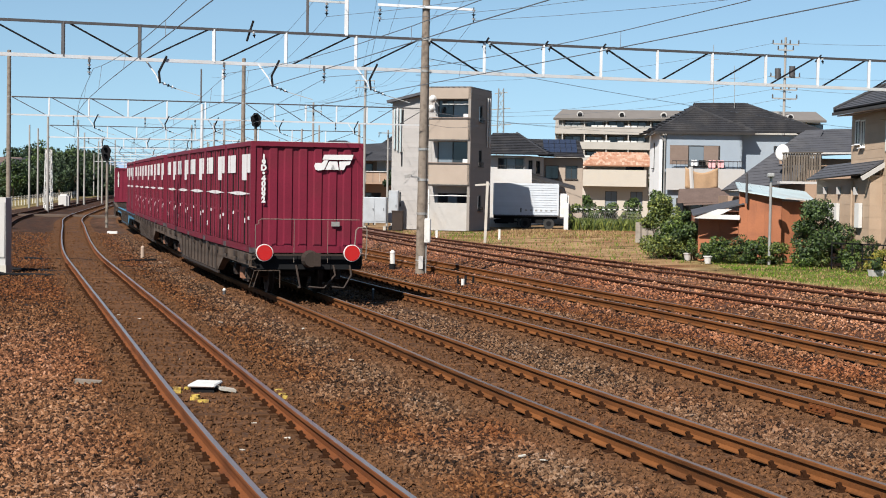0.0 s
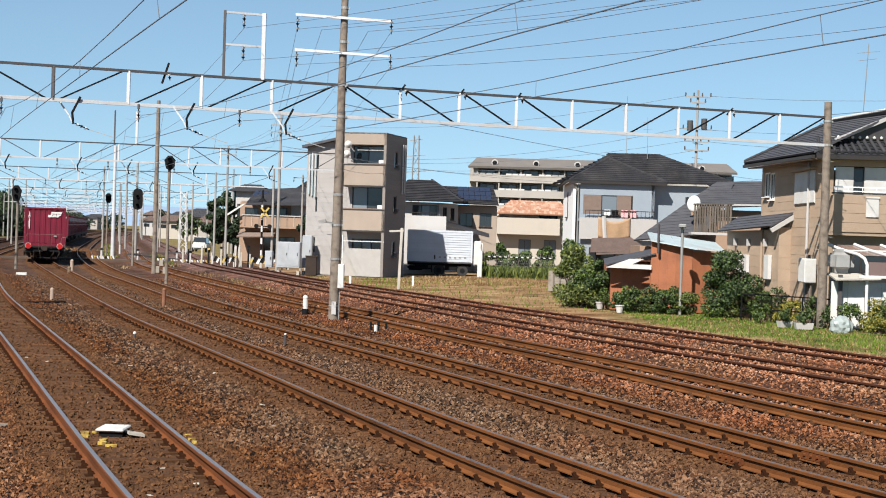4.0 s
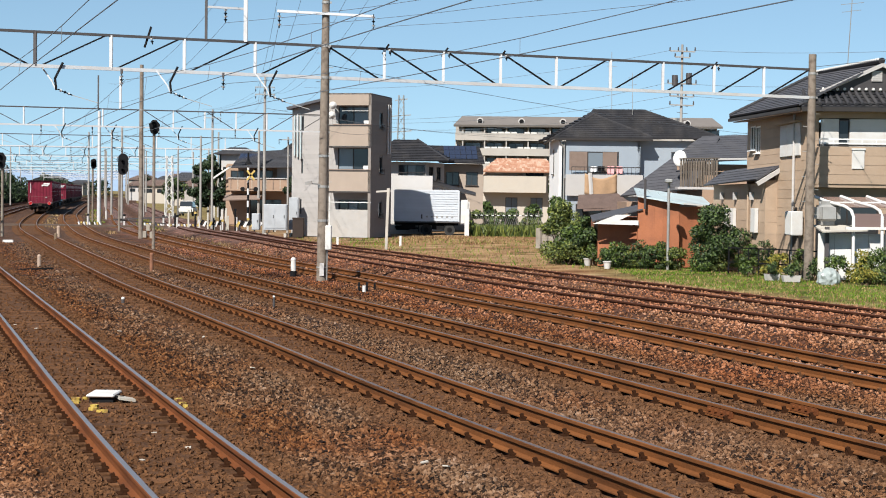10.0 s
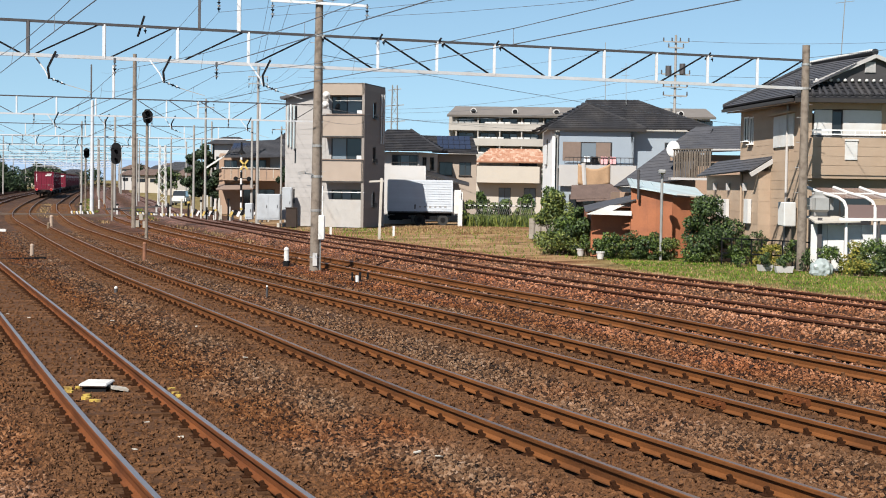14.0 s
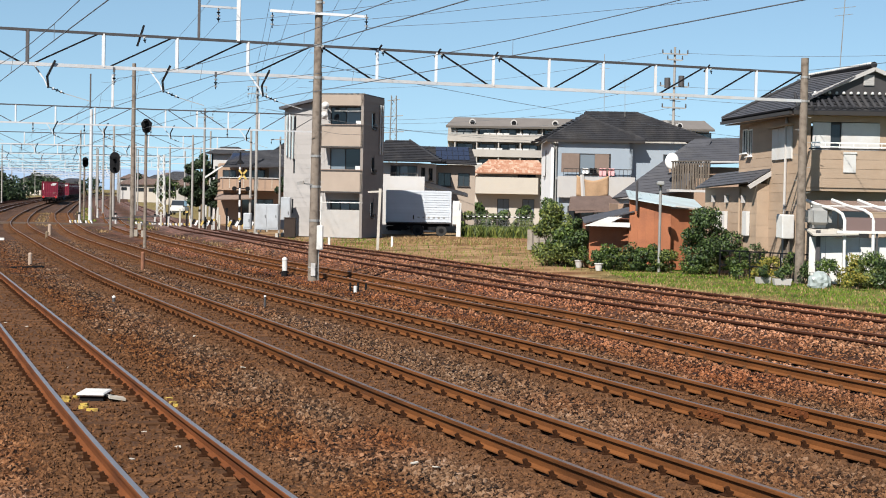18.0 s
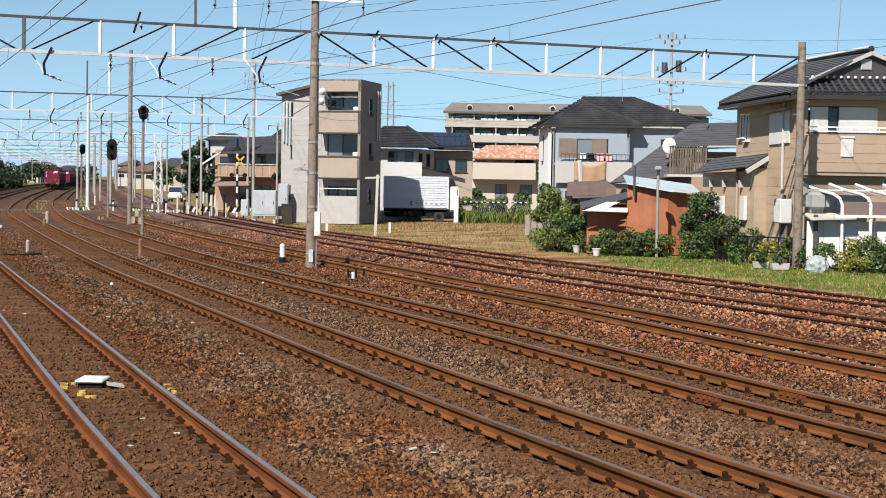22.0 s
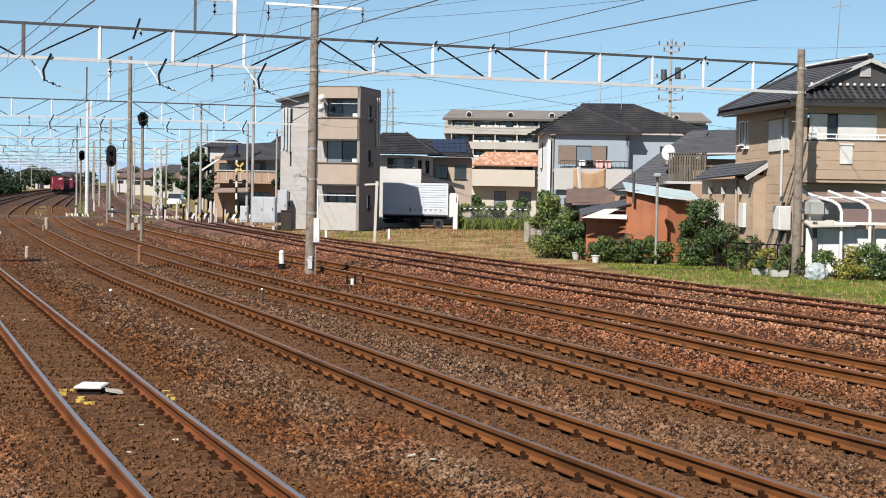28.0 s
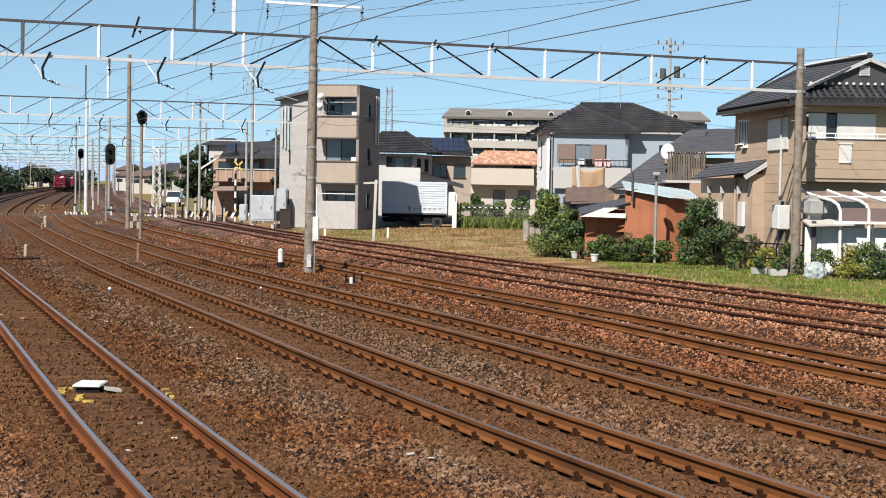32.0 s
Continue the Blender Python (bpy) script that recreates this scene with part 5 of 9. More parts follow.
def ridge_tiles(parent, p0, p1, r=0.11, studs=False, material=None, name="ridge_tile"):
    p0, p1 = Vector(p0), Vector(p1)
    n = max(2, int((p1 - p0).length / 0.32))
    for k in range(n):
        a, b = p0.lerp(p1, k / n), p0.lerp(p1, (k + 1.08) / n)
        bm = B()
        cyl(bm, a, b, r * 1.06, r * 0.94, 8)
        ob = part(name, bm, material or TILE_DARK, parent)
    if studs:
        for k in range(n):
            bm = B()
            c = p0.lerp(p1, (k + 0.5) / n) + Vector((-0.09, -0.02, 0.06))
            bmesh.ops.create_icosphere(bm, subdivisions=1, radius=0.055, matrix=Matrix.Translation(c))
            part("ridge_stud", bm, WHITE, parent, "white plaster stud")
    return ob


def pipe(parent, pts, r=0.035, material=None, name="drainpipe", label=""):
    bm = B()
    tube(bm, pts, r, 8)
    return part(name, bm, material or STEEL_GREY, parent, label, smooth=True)


def fence_rail(parent, m, x, z, w, h, n, material, name="railing"):
    bm = B()
    box(bm, (x + w / 2, -0.02, z + h), (w, 0.04, 0.04))
    box(bm, (x + w / 2, -0.02, z + 0.06), (w, 0.035, 0.035))
    deep = parent.parent is not None
    if deep:
        for k in range(n + 1):
            box(bm, (x + w * k / n, -0.02, z + h / 2), (0.02, 0.02, h))
    ob = part(name, bm, material, parent)
    ob.matrix_basis = m
    for k in range(0 if deep else n + 1):
        bm = B()
        box(bm, (x + w * k / n, -0.02, z + h / 2), (0.02, 0.02, h))
        part("bar", bm, material, ob)
    return ob


GZ = -0.3


def turned(things, corner, left, front):
    """Turns houses drawn square to the axes: sight lines from the platform and upright edges are kept, the wall that runs away
    from the corner swings by left degrees and the wall that runs across by front degrees."""
    cx, cy = corner
    kb = 1 / (cy + cx / math.tan(radians(left)))
    ka = 1 / (cx - cy / math.tan(radians(front)))
    kc = 1 - ka * cx - kb * cy
    bpy.context.view_layer.update()
    for root in things:
        for ob in (root, *root.children_recursive):
            if ob.type != "MESH":
                continue
            m = ob.matrix_world.copy()
            for v in ob.data.vertices:
                w = m @ v.co
                f = 1 / (ka * w.x + kb * w.y + kc)
                v.co = (w.x * f, w.y * f, GZ - 0.03 if w.z < GZ + 0.03 else 2.42 + (w.z - 2.42) * f)
        for ob in (root, *root.children_recursive):
            ob.matrix_basis = Matrix()
            ob.matrix_parent_inverse = Matrix()


# -- three-storey narrow building by the line --
BEIGE_PALE = mat("render_pale_beige", (0.31, 0.297, 0.283), 0.9, 0, 0.12, 2, 40, 0.15, 40, stain=(0.33, 0.29, 0.25), stain_amt=0.4)
tw = thing("apartment_block", None, "narrow three-storey block with beige balconies and pale grey siding", "building")
TM = pose(-5.25, 100.0, GZ, 0, 0, -13.5)
MW = TM @ Matrix.Translation((-5.4, 1.0, 0))
holes_main = [(0.55, 1.4, 0.1, 0.9), (0.62, 3.9, 0.1, 0.95), (0.66, 6.5, 0.1, 0.95),
              (3.05, 1.3, 1.9, 1.0), (3.0, 4.15, 1.95, 1.45), (3.0, 6.85, 1.95, 1.2)]
wall("front_wall", tw, MW, 5.4, 8.05, holes_main, GREY_SIDING, 0.18, gable=[(0, 8.05), (5.4, 8.05), (5.4, 8.72), (2.7, 8.72)])
siding(tw, MW, 2.62, 8.0, [h for h in holes_main if h[0] < 2.5], 0.3, GREY_SIDING)
for hx in holes_main[:3]:
    window(tw, MW, *hx, panes=1, fw=0.02, sill=False)
window(tw, MW, *holes_main[3], panes=3, glass=[GLASS, GLASS_PALE, GLASS])
window(tw, MW, *holes_main[4], panes=2, glass=[GLASS_PALE, GLASS])
window(tw, MW, *holes_main[5], panes=2, glass=[GLASS, GLASS_PALE])
SW = TM @ Matrix.Translation((0.0, 0.0, 0)) @ pose(0, 0, 0, 0, 0, 90)
holes_side = [(1.8, 1.25, 0.7, 0.95), (1.85, 4.0, 0.7, 1.0), (1.85, 6.75, 0.7, 1.0)]
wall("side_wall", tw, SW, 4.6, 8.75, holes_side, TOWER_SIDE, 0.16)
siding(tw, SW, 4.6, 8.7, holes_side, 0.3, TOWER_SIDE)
for hx in holes_side:
    window(tw, SW, *hx, panes=1)
    fence_rail(tw, SW @ Matrix.Translation((0, -0.12, 0)), hx[0] - 0.05, hx[1] - 0.1, hx[2] + 0.1, 0.35, 6, FRAME_DARK, "window_guard")
LW = TM @ Matrix.Translation((-5.4, 4.8, 0)) @ pose(0, 0, 0, 0, 0, -90)
wall("side_wall", tw, LW, 3.8, 8.0, [], GREY_SIDING, 0.16)
bm = B()
box(bm, (-2.7, 4.7, 4.3), (5.3, 0.16, 8.6))
ob = part("back_wall", bm, GREY_SIDING, tw)
ob.matrix_basis = TM
bm = B()
slab(bm, [(-5.65, 0.55, 8.0), (-2.75, 0.55, 8.68), (-2.75, 4.9, 8.68), (-5.65, 4.9, 8.0)], 0.16)
ob = part("roof", bm, SLATE, tw, "dark sloping roof edge")
ob.matrix_basis = TM
bm = B()
box(bm, (-1.35, 2.35, 8.78), (2.66, 4.7, 0.08))
ob = part("flat_roof", bm, SLATE, tw)
ob.matrix_basis = TM
for z0, hh in ((2.72, 1.4), (5.48, 1.4)):
    bal = part("balcony", (lambda b: (box(b, (-1.35, 0.5, 0.06), (2.7, 1.0, 0.12)), b)[1])(B()), CONCRETE, tw)
    bal.matrix_basis = TM @ Matrix.Translation((0, 0, z0))
    for c, s in (((-1.35, 0.05, hh / 2 + 0.06), (2.7, 0.1, hh - 0.1)), ((-2.65, 0.55, hh / 2 + 0.06), (0.1, 0.88, hh - 0.1)), ((-0.05, 0.55, hh / 2 + 0.06), (0.1, 0.88, hh - 0.1))):
        bm = B()
        box(bm, c, s)
        part("balcony_wall", bm, BEIGE, bal)
    bm = B()
    box(bm, (-1.35, 0.05, hh + 0.03), (2.76, 0.15, 0.05))
    part("coping", bm, SHUTTER, bal)
    for zt, ht in ((0.06, 0.09), (hh - 0.04, 0.06)):
        bm = B()
        box(bm, (-1.35, -0.012, zt), (2.72, 0.02, ht))
        part("edge_trim", bm, FRAME_DARK, bal, "dark edge trim")
    for xt in (-2.68, -0.02):
        bm = B()
        box(bm, (xt, -0.012, hh / 2), (0.05, 0.02, hh - 0.14))
        part("edge_trim", bm, FRAME_DARK, bal, "dark edge trim")
    ac = part("air_conditioner", (lambda b: (box(b, (-0.33, 0.5, 0.9), (0.38, 0.6, 1.56)), b)[1])(B()), WHITE, bal)
bm = B()
box(bm, (-1.35, 0.3, 8.45), (2.7, 0.6, 0.74))
ob = part("parapet", bm, BEIGE, tw)
ob.matrix_basis = TM
bm = B()
box(bm, (-1.4, 0.12, 0.85), (2.45, 0.14, 1.7))
ob = part("garden_wall", bm, BEIGE_PALE, tw, "pale rendered low wall")
ob.matrix_basis = TM
bm = B()
box(bm, (-1.35, 0.05, 2.15), (2.75, 0.1, 0.05))
box(bm, (-2.62, 0.05, 1.3), (0.08, 0.08, 2.4))
ob = part("terrace_bar", bm, WHITE, tw)
ob.matrix_basis = TM
for x in (-0.03,):
    for k, off in enumerate((3.5, 4.0)):
        bm = B()
        cyl(bm, (0.09, off, 5.2), (0.09, off, 8.3), 0.055, n=8)
        ob = part("vent_pipe", bm, WHITE, tw)
        ob.matrix_basis = TM
for k in range(3):
    bm = B()
    cyl(bm, (-5.2 + k * 0.2, 0.88, 5.0 - 0.1 * k), (-5.2 + k * 0.2, 0.88, 7.5), 0.05, n=8)
    ob = part("flue_pipe", bm, TIN_BLUE, tw)
    ob.matrix_basis = TM
for dx, dz in ((-2.35, 8.05), (-2.42, 7.45)):
    bm = B()
    bmesh.ops.create_cone(bm, cap_ends=True, segments=16, radius1=0.24, radius2=0.05, depth=0.1, matrix=TM @ Matrix.Translation((dx, -0.25, dz)) @ pose(0, 0, 0, 100, 0, 30))
    bar(bm, TM @ Vector((dx, -0.2, dz)), TM @ Vector((dx + 0.3, 0.05, dz - 0.4)), 0.03)
    part("satellite_dish", bm, WHITE, tw)
bm = B()
for k in range(3):
    bar(bm, TM @ Vector((-1.9, 0.2, 7.75)), TM @ Vector((-0.1, 0.2, 7.75)), 0.05)
part("laundry_pole", bm, WHITE, tw)

# -- pale blue house with hipped dark roof --
h2 = thing("house", None, "pale blue rendered two-storey house with a hipped dark tile roof", "house", "houses")
H2F = pose(5.72, 86.0, GZ)
holes = [(0.18, 4.05, 0.95, 1.0), (1.12, 3.95, 1.65, 1.1), (0.55, 1.0, 1.4, 1.3)]
wall("front_wall", h2, H2F, 3.9, 5.75, holes, RENDER_BLUE)
bm = B()
box(bm, (0.65, 0.02, 4.55), (0.93, 0.06, 0.98))
ob = part("shutter", bm, SHUTTER, h2)
ob.matrix_basis = H2F
for k in range(14):
    bm = B()
    box(bm, (0.65, -0.015, 4.12 + k * 0.066), (0.85, 0.02, 0.045))
    part("slat", bm, SHUTTER, ob)
window(h2, H2F, 1.12, 3.95, 1.65, 1.1, panes=2, glass=[GLASS_PALE, GLASS])
window(h2, H2F, *holes[2], panes=2)
bm = B()
box(bm, (2.3, -0.03, 4.5), (0.75, 0.05, 1.05))
ob = part("shutter", bm, SHUTTER, h2)
ob.matrix_basis = H2F
H2B = pose(5.72 + 4.0, 88.6, GZ)
hb = [(1.85, 4.0, 0.9, 1.15)]
wall("front_wall", h2, H2B, 4.0, 5.75, hb, RENDER_BLUE)
window(h2, H2B, *hb[0], panes=2)
H2L = pose(5.35, 94.5, GZ, 0, 0, -90)
hl = [(3.2, 3.9, 1.2, 1.4), (3.2, 1.0, 1.6, 1.0)]
wall("side_wall", h2, H2L, 8.5, 5.8, hl, WHITE_RENDER)
for o in hl:
    window(h2, H2L, *o, panes=2)
wall("inner_wall", h2, pose(9.62, 88.6, GZ, 0, 0, 90) @ Matrix.Translation((-2.6, 0, 0)), 2.6, 5.75, [], RENDER_BLUE)
wall("side_wall", h2, pose(13.62, 87.6, GZ, 0, 0, 90), 7, 5.75, [], RENDER_BLUE)
wall("back_wall", h2, pose(13.6, 94.6, GZ, 0, 0, 180), 8.2, 5.75, [], RENDER_BLUE)
E1 = 5.42
tiled_slope(h2, [(5.1, 85.1, E1 - 0.02), (10.15, 85.1, E1 - 0.02), (7.35, 88.4, 6.72), (7.3, 88.4, 6.72)], "roof_slope", TILE_DARK)
tiled_slope(h2, [(10.15, 85.1, E1 - 0.02), (10.15, 89.5, 5.9), (7.35, 89.5, 6.72), (7.35, 88.4, 6.72)], "roof_slope", TILE_DARK)
tiled_slope(h2, [(4.75, 94.9, E1 + 0.1), (5.1, 85.1, E1 - 0.02), (7.3, 88.4, 6.72), (7.5, 91.0, 7.05)], "roof_slope", TILE_DARK)
tiled_slope(h2, [(9.2, 87.0, E1 + 0.04), (14.1, 87.0, E1 + 0.08), (10.4, 91.0, 7.08), (7.5, 91.0, 7.06)], "roof_slope", TILE_DARK)
tiled_slope(h2, [(14.1, 87.0, E1 + 0.08), (14.1, 95.0, E1 + 0.1), (10.4, 91.2, 7.08), (10.4, 91.0, 7.08)], "roof_slope", TILE_DARK)
ridge_tiles(h2, (7.5, 91.0, 7.13), (10.4, 91.0, 7.15), 0.1)
ridge_tiles(h2, (7.33, 88.4, 6.8), (10.15, 85.1, E1 + 0.05), 0.08)
ridge_tiles(h2, (7.33, 88.4, 6.8), (5.1, 85.1, E1 + 0.05), 0.08)
ridge_tiles(h2, (10.4, 91.0, 7.15), (14.1, 87.0, E1 + 0.12), 0.08)
ridge_tiles(h2, (7.33, 88.4, 6.8), (7.5, 91.0, 7.12), 0.08)
bm = B()
box(bm, (7.6, 85.06, E1 - 0.06), (5.1, 0.1, 0.12))
box(bm, (5.02, 90.1, E1), (0.1, 9.4, 0.12))
part("gutter", bm, FRAME_DARK, h2)
pipe(h2, [(5.62, 85.86, 5.3), (5.62, 85.86, 0.0)], 0.04, STEEL_GREY)
pipe(h2, [(5.3, 85.5, 5.35), (5.62, 85.86, 4.9)], 0.04, STEEL_GREY)
bal = part("balcony", (lambda b: (box(b, (7.65, 85.5, 3.42), (4.0, 1.0, 0.12)), b)[1])(B()), RENDER_BLUE, h2)
bm = B()
box(bm, (7.65, 85.0, 2.98), (4.0, 0.1, 1.1))
part("balcony_wall", bm, OFFWHITE, bal)
fence_rail(bal, pose(5.95, 85.0, 3.52), 0, 0, 3.55, 0.4, 16, FRAME_DARK)
bm = B()
n1, n2 = 12, 8
grid = [[bm.verts.new((6.62 + 1.65 * i / n1, 84.78 - 0.08 * math.sin(i * 1.1), 3.6 - 1.25 * (j / n2) * (1 - 0.32 * abs(i / n1 - 0.45)) - 0.28 * math.sin(math.pi * i / n1) * (1 - j / n2))) for i in range(n1 + 1)] for j in range(n2 + 1)]
for j in range(n2):
    for i in range(n1):
        bm.faces.new((grid[j][i], grid[j][i + 1], grid[j + 1][i + 1], grid[j + 1][i]))
tarp = part("hanging_sheet", bm, TARP, None, smooth=True)
tagged(tarp, "tan tarpaulin sheet draped over a balcony railing", "tarpaulin")
md = tarp.modifiers.new("thick", "SOLIDIFY")
md.thickness = 0.01
laundry = []
for k, (x, w, hh, mm) in enumerate(((8.0, 0.35, 0.45, PINK), (8.45, 0.3, 0.38, PINK), (7.1, 0.3, 0.3, CURTAIN), (7.5, 0.35, 0.28, BLACK))):
    bm = B()
    for i in range(5):
        box(bm, (x + w * (i - 2) / 5, 85.15 + 0.015 * (i % 2), 3.98 - hh / 2), (w / 5 + 0.005, 0.02, hh * (1 - 0.05 * (i % 3))))
    laundry.append(part("laundry", bm, mm, None))
    tagged(laundry[-1], "%s garment hanging on a balcony rail" % ("pink" if mm is PINK else "white" if mm is CURTAIN else "dark"), "laundry", "laundry on the balcony")
bars_part("plank", [((6.98, 84.5, 2.2), (6.88, 84.62, 3.62), 0.14)], OFFWHITE, h2)
bm = B()
slab(bm, [(6.2, 80.0, 1.75), (8.6, 80.0, 1.9), (8.3, 84.0, 2.45), (6.4, 84.0, 2.35)], 0.08)
ob = part("porch_roof", bm, TILE_BROWN, h2)
tiled_slope(h2, [(5.9, 80.0, 1.78), (8.7, 80.0, 1.9), (8.3, 84.6, 2.5), (6.3, 84.6, 2.4)], "porch_roof", TILE_BROWN, 0.22)
ant = bars_part("aerial", [((8.55, 91, 7.1), (8.5, 91, 10.4), 0.03), ((8.2, 91, 8.2), (8.9, 91, 8.3), 0.02), ((8.3, 91, 8.0), (8.8, 91, 8.05), 0.02), ((8.25, 91, 9.6), (8.8, 91, 9.6), 0.02)], STEEL_GREY, h2)
bars_part("aerial", [((9.6, 90, 6.9), (9.55, 90, 9.2), 0.025), ((9.3, 90, 8.9), (9.85, 90, 8.95), 0.02), ((9.3, 90, 8.5), (9.8, 90, 8.55), 0.02)], STEEL_GREY, h2)

turned([h2, tarp, *laundry], (5.5, 86.0), 13.0, 13.0)

# -- tan house with irimoya roof --
rh = thing("house", None, "tan sided two-storey house with a dark tiled hip-and-gable roof", "house", "houses")
RF = pose(12.3, 57.5, GZ)
FH = 5.95
hf = [(0.35, 4.2, 2.4, 1.35), (0.3, 0.5, 2.2, 2.0), (3.6, 0.5, 2.0, 2.0)]
wall("front_wall", rh, RF, 6.6, FH, hf, TAN)
siding(rh, RF, 6.6, FH, hf, 0.34, TAN)
RL = pose(12.3, 69.5, GZ, 0, 0, -90)
# left wall: x runs from the far corner to the near one
hl = [(0.75, 4.7, 1.1, 1.0), (2.0, 4.55, 0.95, 1.1), (7.2, 4.28, 3.6, 1.15)]
wall("side_wall", rh, RL, 12.0, FH, hl, TAN)
siding(rh, RL, 12.0, FH, hl, 0.34, TAN)
for o in hl[:2]:
    window(rh, RL @ Matrix.Translation((0, -0.05, 0)), *o, panes=2, frame=FRAME_WHITE)
bm = B()
box(bm, (9.0, 0.0, 4.86), (3.6, 0.1, 1.18))
for k in range(3):
    box(bm, (7.8 + 1.2 * k, -0.055, 4.86), (1.16, 0.015, 1.14))
ob = part("storm_shutter", bm, WHITE, rh, "closed white storm shutters")
ob.matrix_basis = RL
bm = B()
box(bm, (9.0, -0.12, 5.5), (4.0, 0.3, 0.06))
ob = part("window_hood", bm, TAN, rh)
ob.matrix_basis = RL
wall("side_wall", rh, pose(18.9, 57.5, GZ, 0, 0, 90), 12.0, FH, [], TAN)
wall("back_wall", rh, pose(18.9, 69.5, GZ, 0, 0, 180), 6.6, FH, [], TAN)
# front upper floor: white shutters over the balcony
for x, w in ((0.42, 0.62), (1.42, 1.35)):
    bm = B()
    box(bm, (x + w / 2, 0.02, 4.9), (w, 0.08, 1.25))
    box(bm, (x + w / 2, -0.03, 4.9), (w - 0.06, 0.02, 1.18))
    ob = part("storm_shutter", bm, WHITE, rh, "white storm shutter")
    ob.matrix_basis = RF
window(rh, RF, 1.02, 4.3, 0.42, 1.2, panes=1, sill=False)
window(rh, RF, *hf[1], panes=2)
window(rh, RF, *hf[2], panes=2)
bal = part("balcony", (lambda b: (box(b, (13.9, 56.95, 2.88), (2.95, 1.0, 0.12)), b)[1])(B()), TAN, rh)
for k in range(4):
    bm = B()
    box(bm, (13.9, 56.42, 3.1 + k * 0.325), (2.95, 0.09, 0.315))
    part("balcony_board", bm, TAN, bal)
bm = B()
box(bm, (15.33, 56.95, 3.55), (0.09, 0.98, 1.3))
box(bm, (12.47, 56.95, 3.55), (0.09, 0.98, 1.3))
part("balcony_side", bm, TAN, bal)
bm = B()
box(bm, (13.9, 56.42, 4.27), (3.05, 0.16, 0.05))
part("coping", bm, FRAME_DARK, bal)
fence_rail(bal, pose(12.45, 56.45, 4.28), 0, 0, 2.9, 0.2, 6, FRAME_WHITE)
bm = B()
box(bm, (13.75, 56.33, 3.82), (0.42, 0.06, 0.7))
box(bm, (13.75, 56.29, 4.14), (0.46, 0.08, 0.06))
part("hanging_mat", bm, WHITE, bal, "white mat hung over the balcony wall")
# roof
tiled_slope(rh, [(11.65, 70.3, 5.85), (11.75, 56.5, 5.62), (14.6, 57.3, 7.06), (14.7, 67.0, 7.46)], "roof_slope", SLATE, 0.24, 0.018)
tiled_slope(rh, [(18.9, 56.9, 5.9), (19.3, 70.3, 5.8), (14.9, 67.0, 7.46), (14.8, 57.3, 7.08)], "roof_slope", SLATE, 0.24, 0.018)
tiled_slope(rh, [(19.3, 70.4, 5.8), (11.65, 70.4, 5.8), (14.7, 67.0, 7.5), (14.9, 67.0, 7.5)], "roof_slope", SLATE, 0.24, 0.018)
ridge_tiles(rh, (14.72, 57.2, 7.24), (14.7, 67.1, 7.56), 0.11, studs=True)
ridge_tiles(rh, (14.7, 67.0, 7.55), (11.7, 70.3, 5.95), 0.1)
# gable front and skirt roof with round tiles
bm = B()
va = [bm.verts.new(p) for p in ((12.75, 57.5, 6.2), (17.1, 57.5, 6.2), (14.75, 57.5, 7.08))]
vb = [bm.verts.new((p.co.x, 57.7, p.co.z)) for p in va]
bm.faces.new(va)
bm.faces.new(vb[::-1])
for k in range(3):
    j = (k + 1) % 3
    bm.faces.new((va[j], va[k], vb[k], vb[j]))
part("gable_wall", bm, STEEL_DARK, rh, "dark gable wall")
bars_part("barge_board", [((12.6, 57.22, 6.12), (14.75, 57.22, 7.1), 0.13)], OFFWHITE, rh, "weathered white barge board")
bars_part("barge_board", [((17.2, 57.22, 6.1), (14.75, 57.22, 7.1), 0.13)], OFFWHITE, rh, "weathered white barge board")
bm = B()
box(bm, (14.62, 57.46, 6.72), (0.36, 0.08, 0.36))
for k in range(5):
    box(bm, (14.62, 57.41, 6.58 + 0.07 * k), (0.3, 0.03, 0.03))
part("gable_vent", bm, OFFWHITE, rh)
bm = B()
slab(bm, [(11.8, 56.45, 5.6), (19.0, 56.45, 5.66), (18.6, 57.7, 6.2), (12.5, 57.7, 6.15)], 0.06)
part("skirt_roof", bm, TILE_DARK, rh)
bm = B()
for k in range(29):
    x = 11.95 + k * 0.245
    cyl(bm, (x, 56.42, 5.67 + 0.002 * k), (x + (0.15 if k < 4 else 0), 57.68, 6.22), 0.062, 0.056, 8)
part("round_tiles", bm, TILE_DARK, rh)
for j in range(4):
    bm = B()
    u = 0.08 + 0.25 * j
    bar(bm, (12.0 + 0.1 * j, 56.45 + 1.25 * u, 5.66 + 0.55 * u), (18.9, 56.45 + 1.25 * u, 5.72 + 0.55 * u), 0.05, 0.05)
    part("tile_course", bm, TILE_DARK, rh)
for k in range(18):
    bm = B()
    bmesh.ops.create_icosphere(bm, subdivisions=1, radius=0.06, matrix=Matrix.Translation((12.75 + k * 0.25, 57.42, 6.26)))
    part("ridge_stud", bm, WHITE, rh, "white plaster stud")
bm = B()
box(bm, (15.4, 56.4, 5.5), (7.2, 0.08, 0.14))
part("gutter", bm, FRAME_DARK, rh)
bm = B()
bar(bm, (11.62, 70.2, 5.72), (11.72, 56.5, 5.5), 0.12)
part("gutter", bm, FRAME_DARK, rh)
bm = B()
slab(bm, [(11.75, 70.0, 5.66), (11.85, 56.6, 5.46), (12.35, 56.6, 5.5), (12.35, 70.0, 5.7)], 0.05)
slab(bm, [(11.9, 56.5, 5.46), (18.9, 56.5, 5.5), (18.9, 57.5, 5.55), (11.9, 57.5, 5.5)], 0.04)
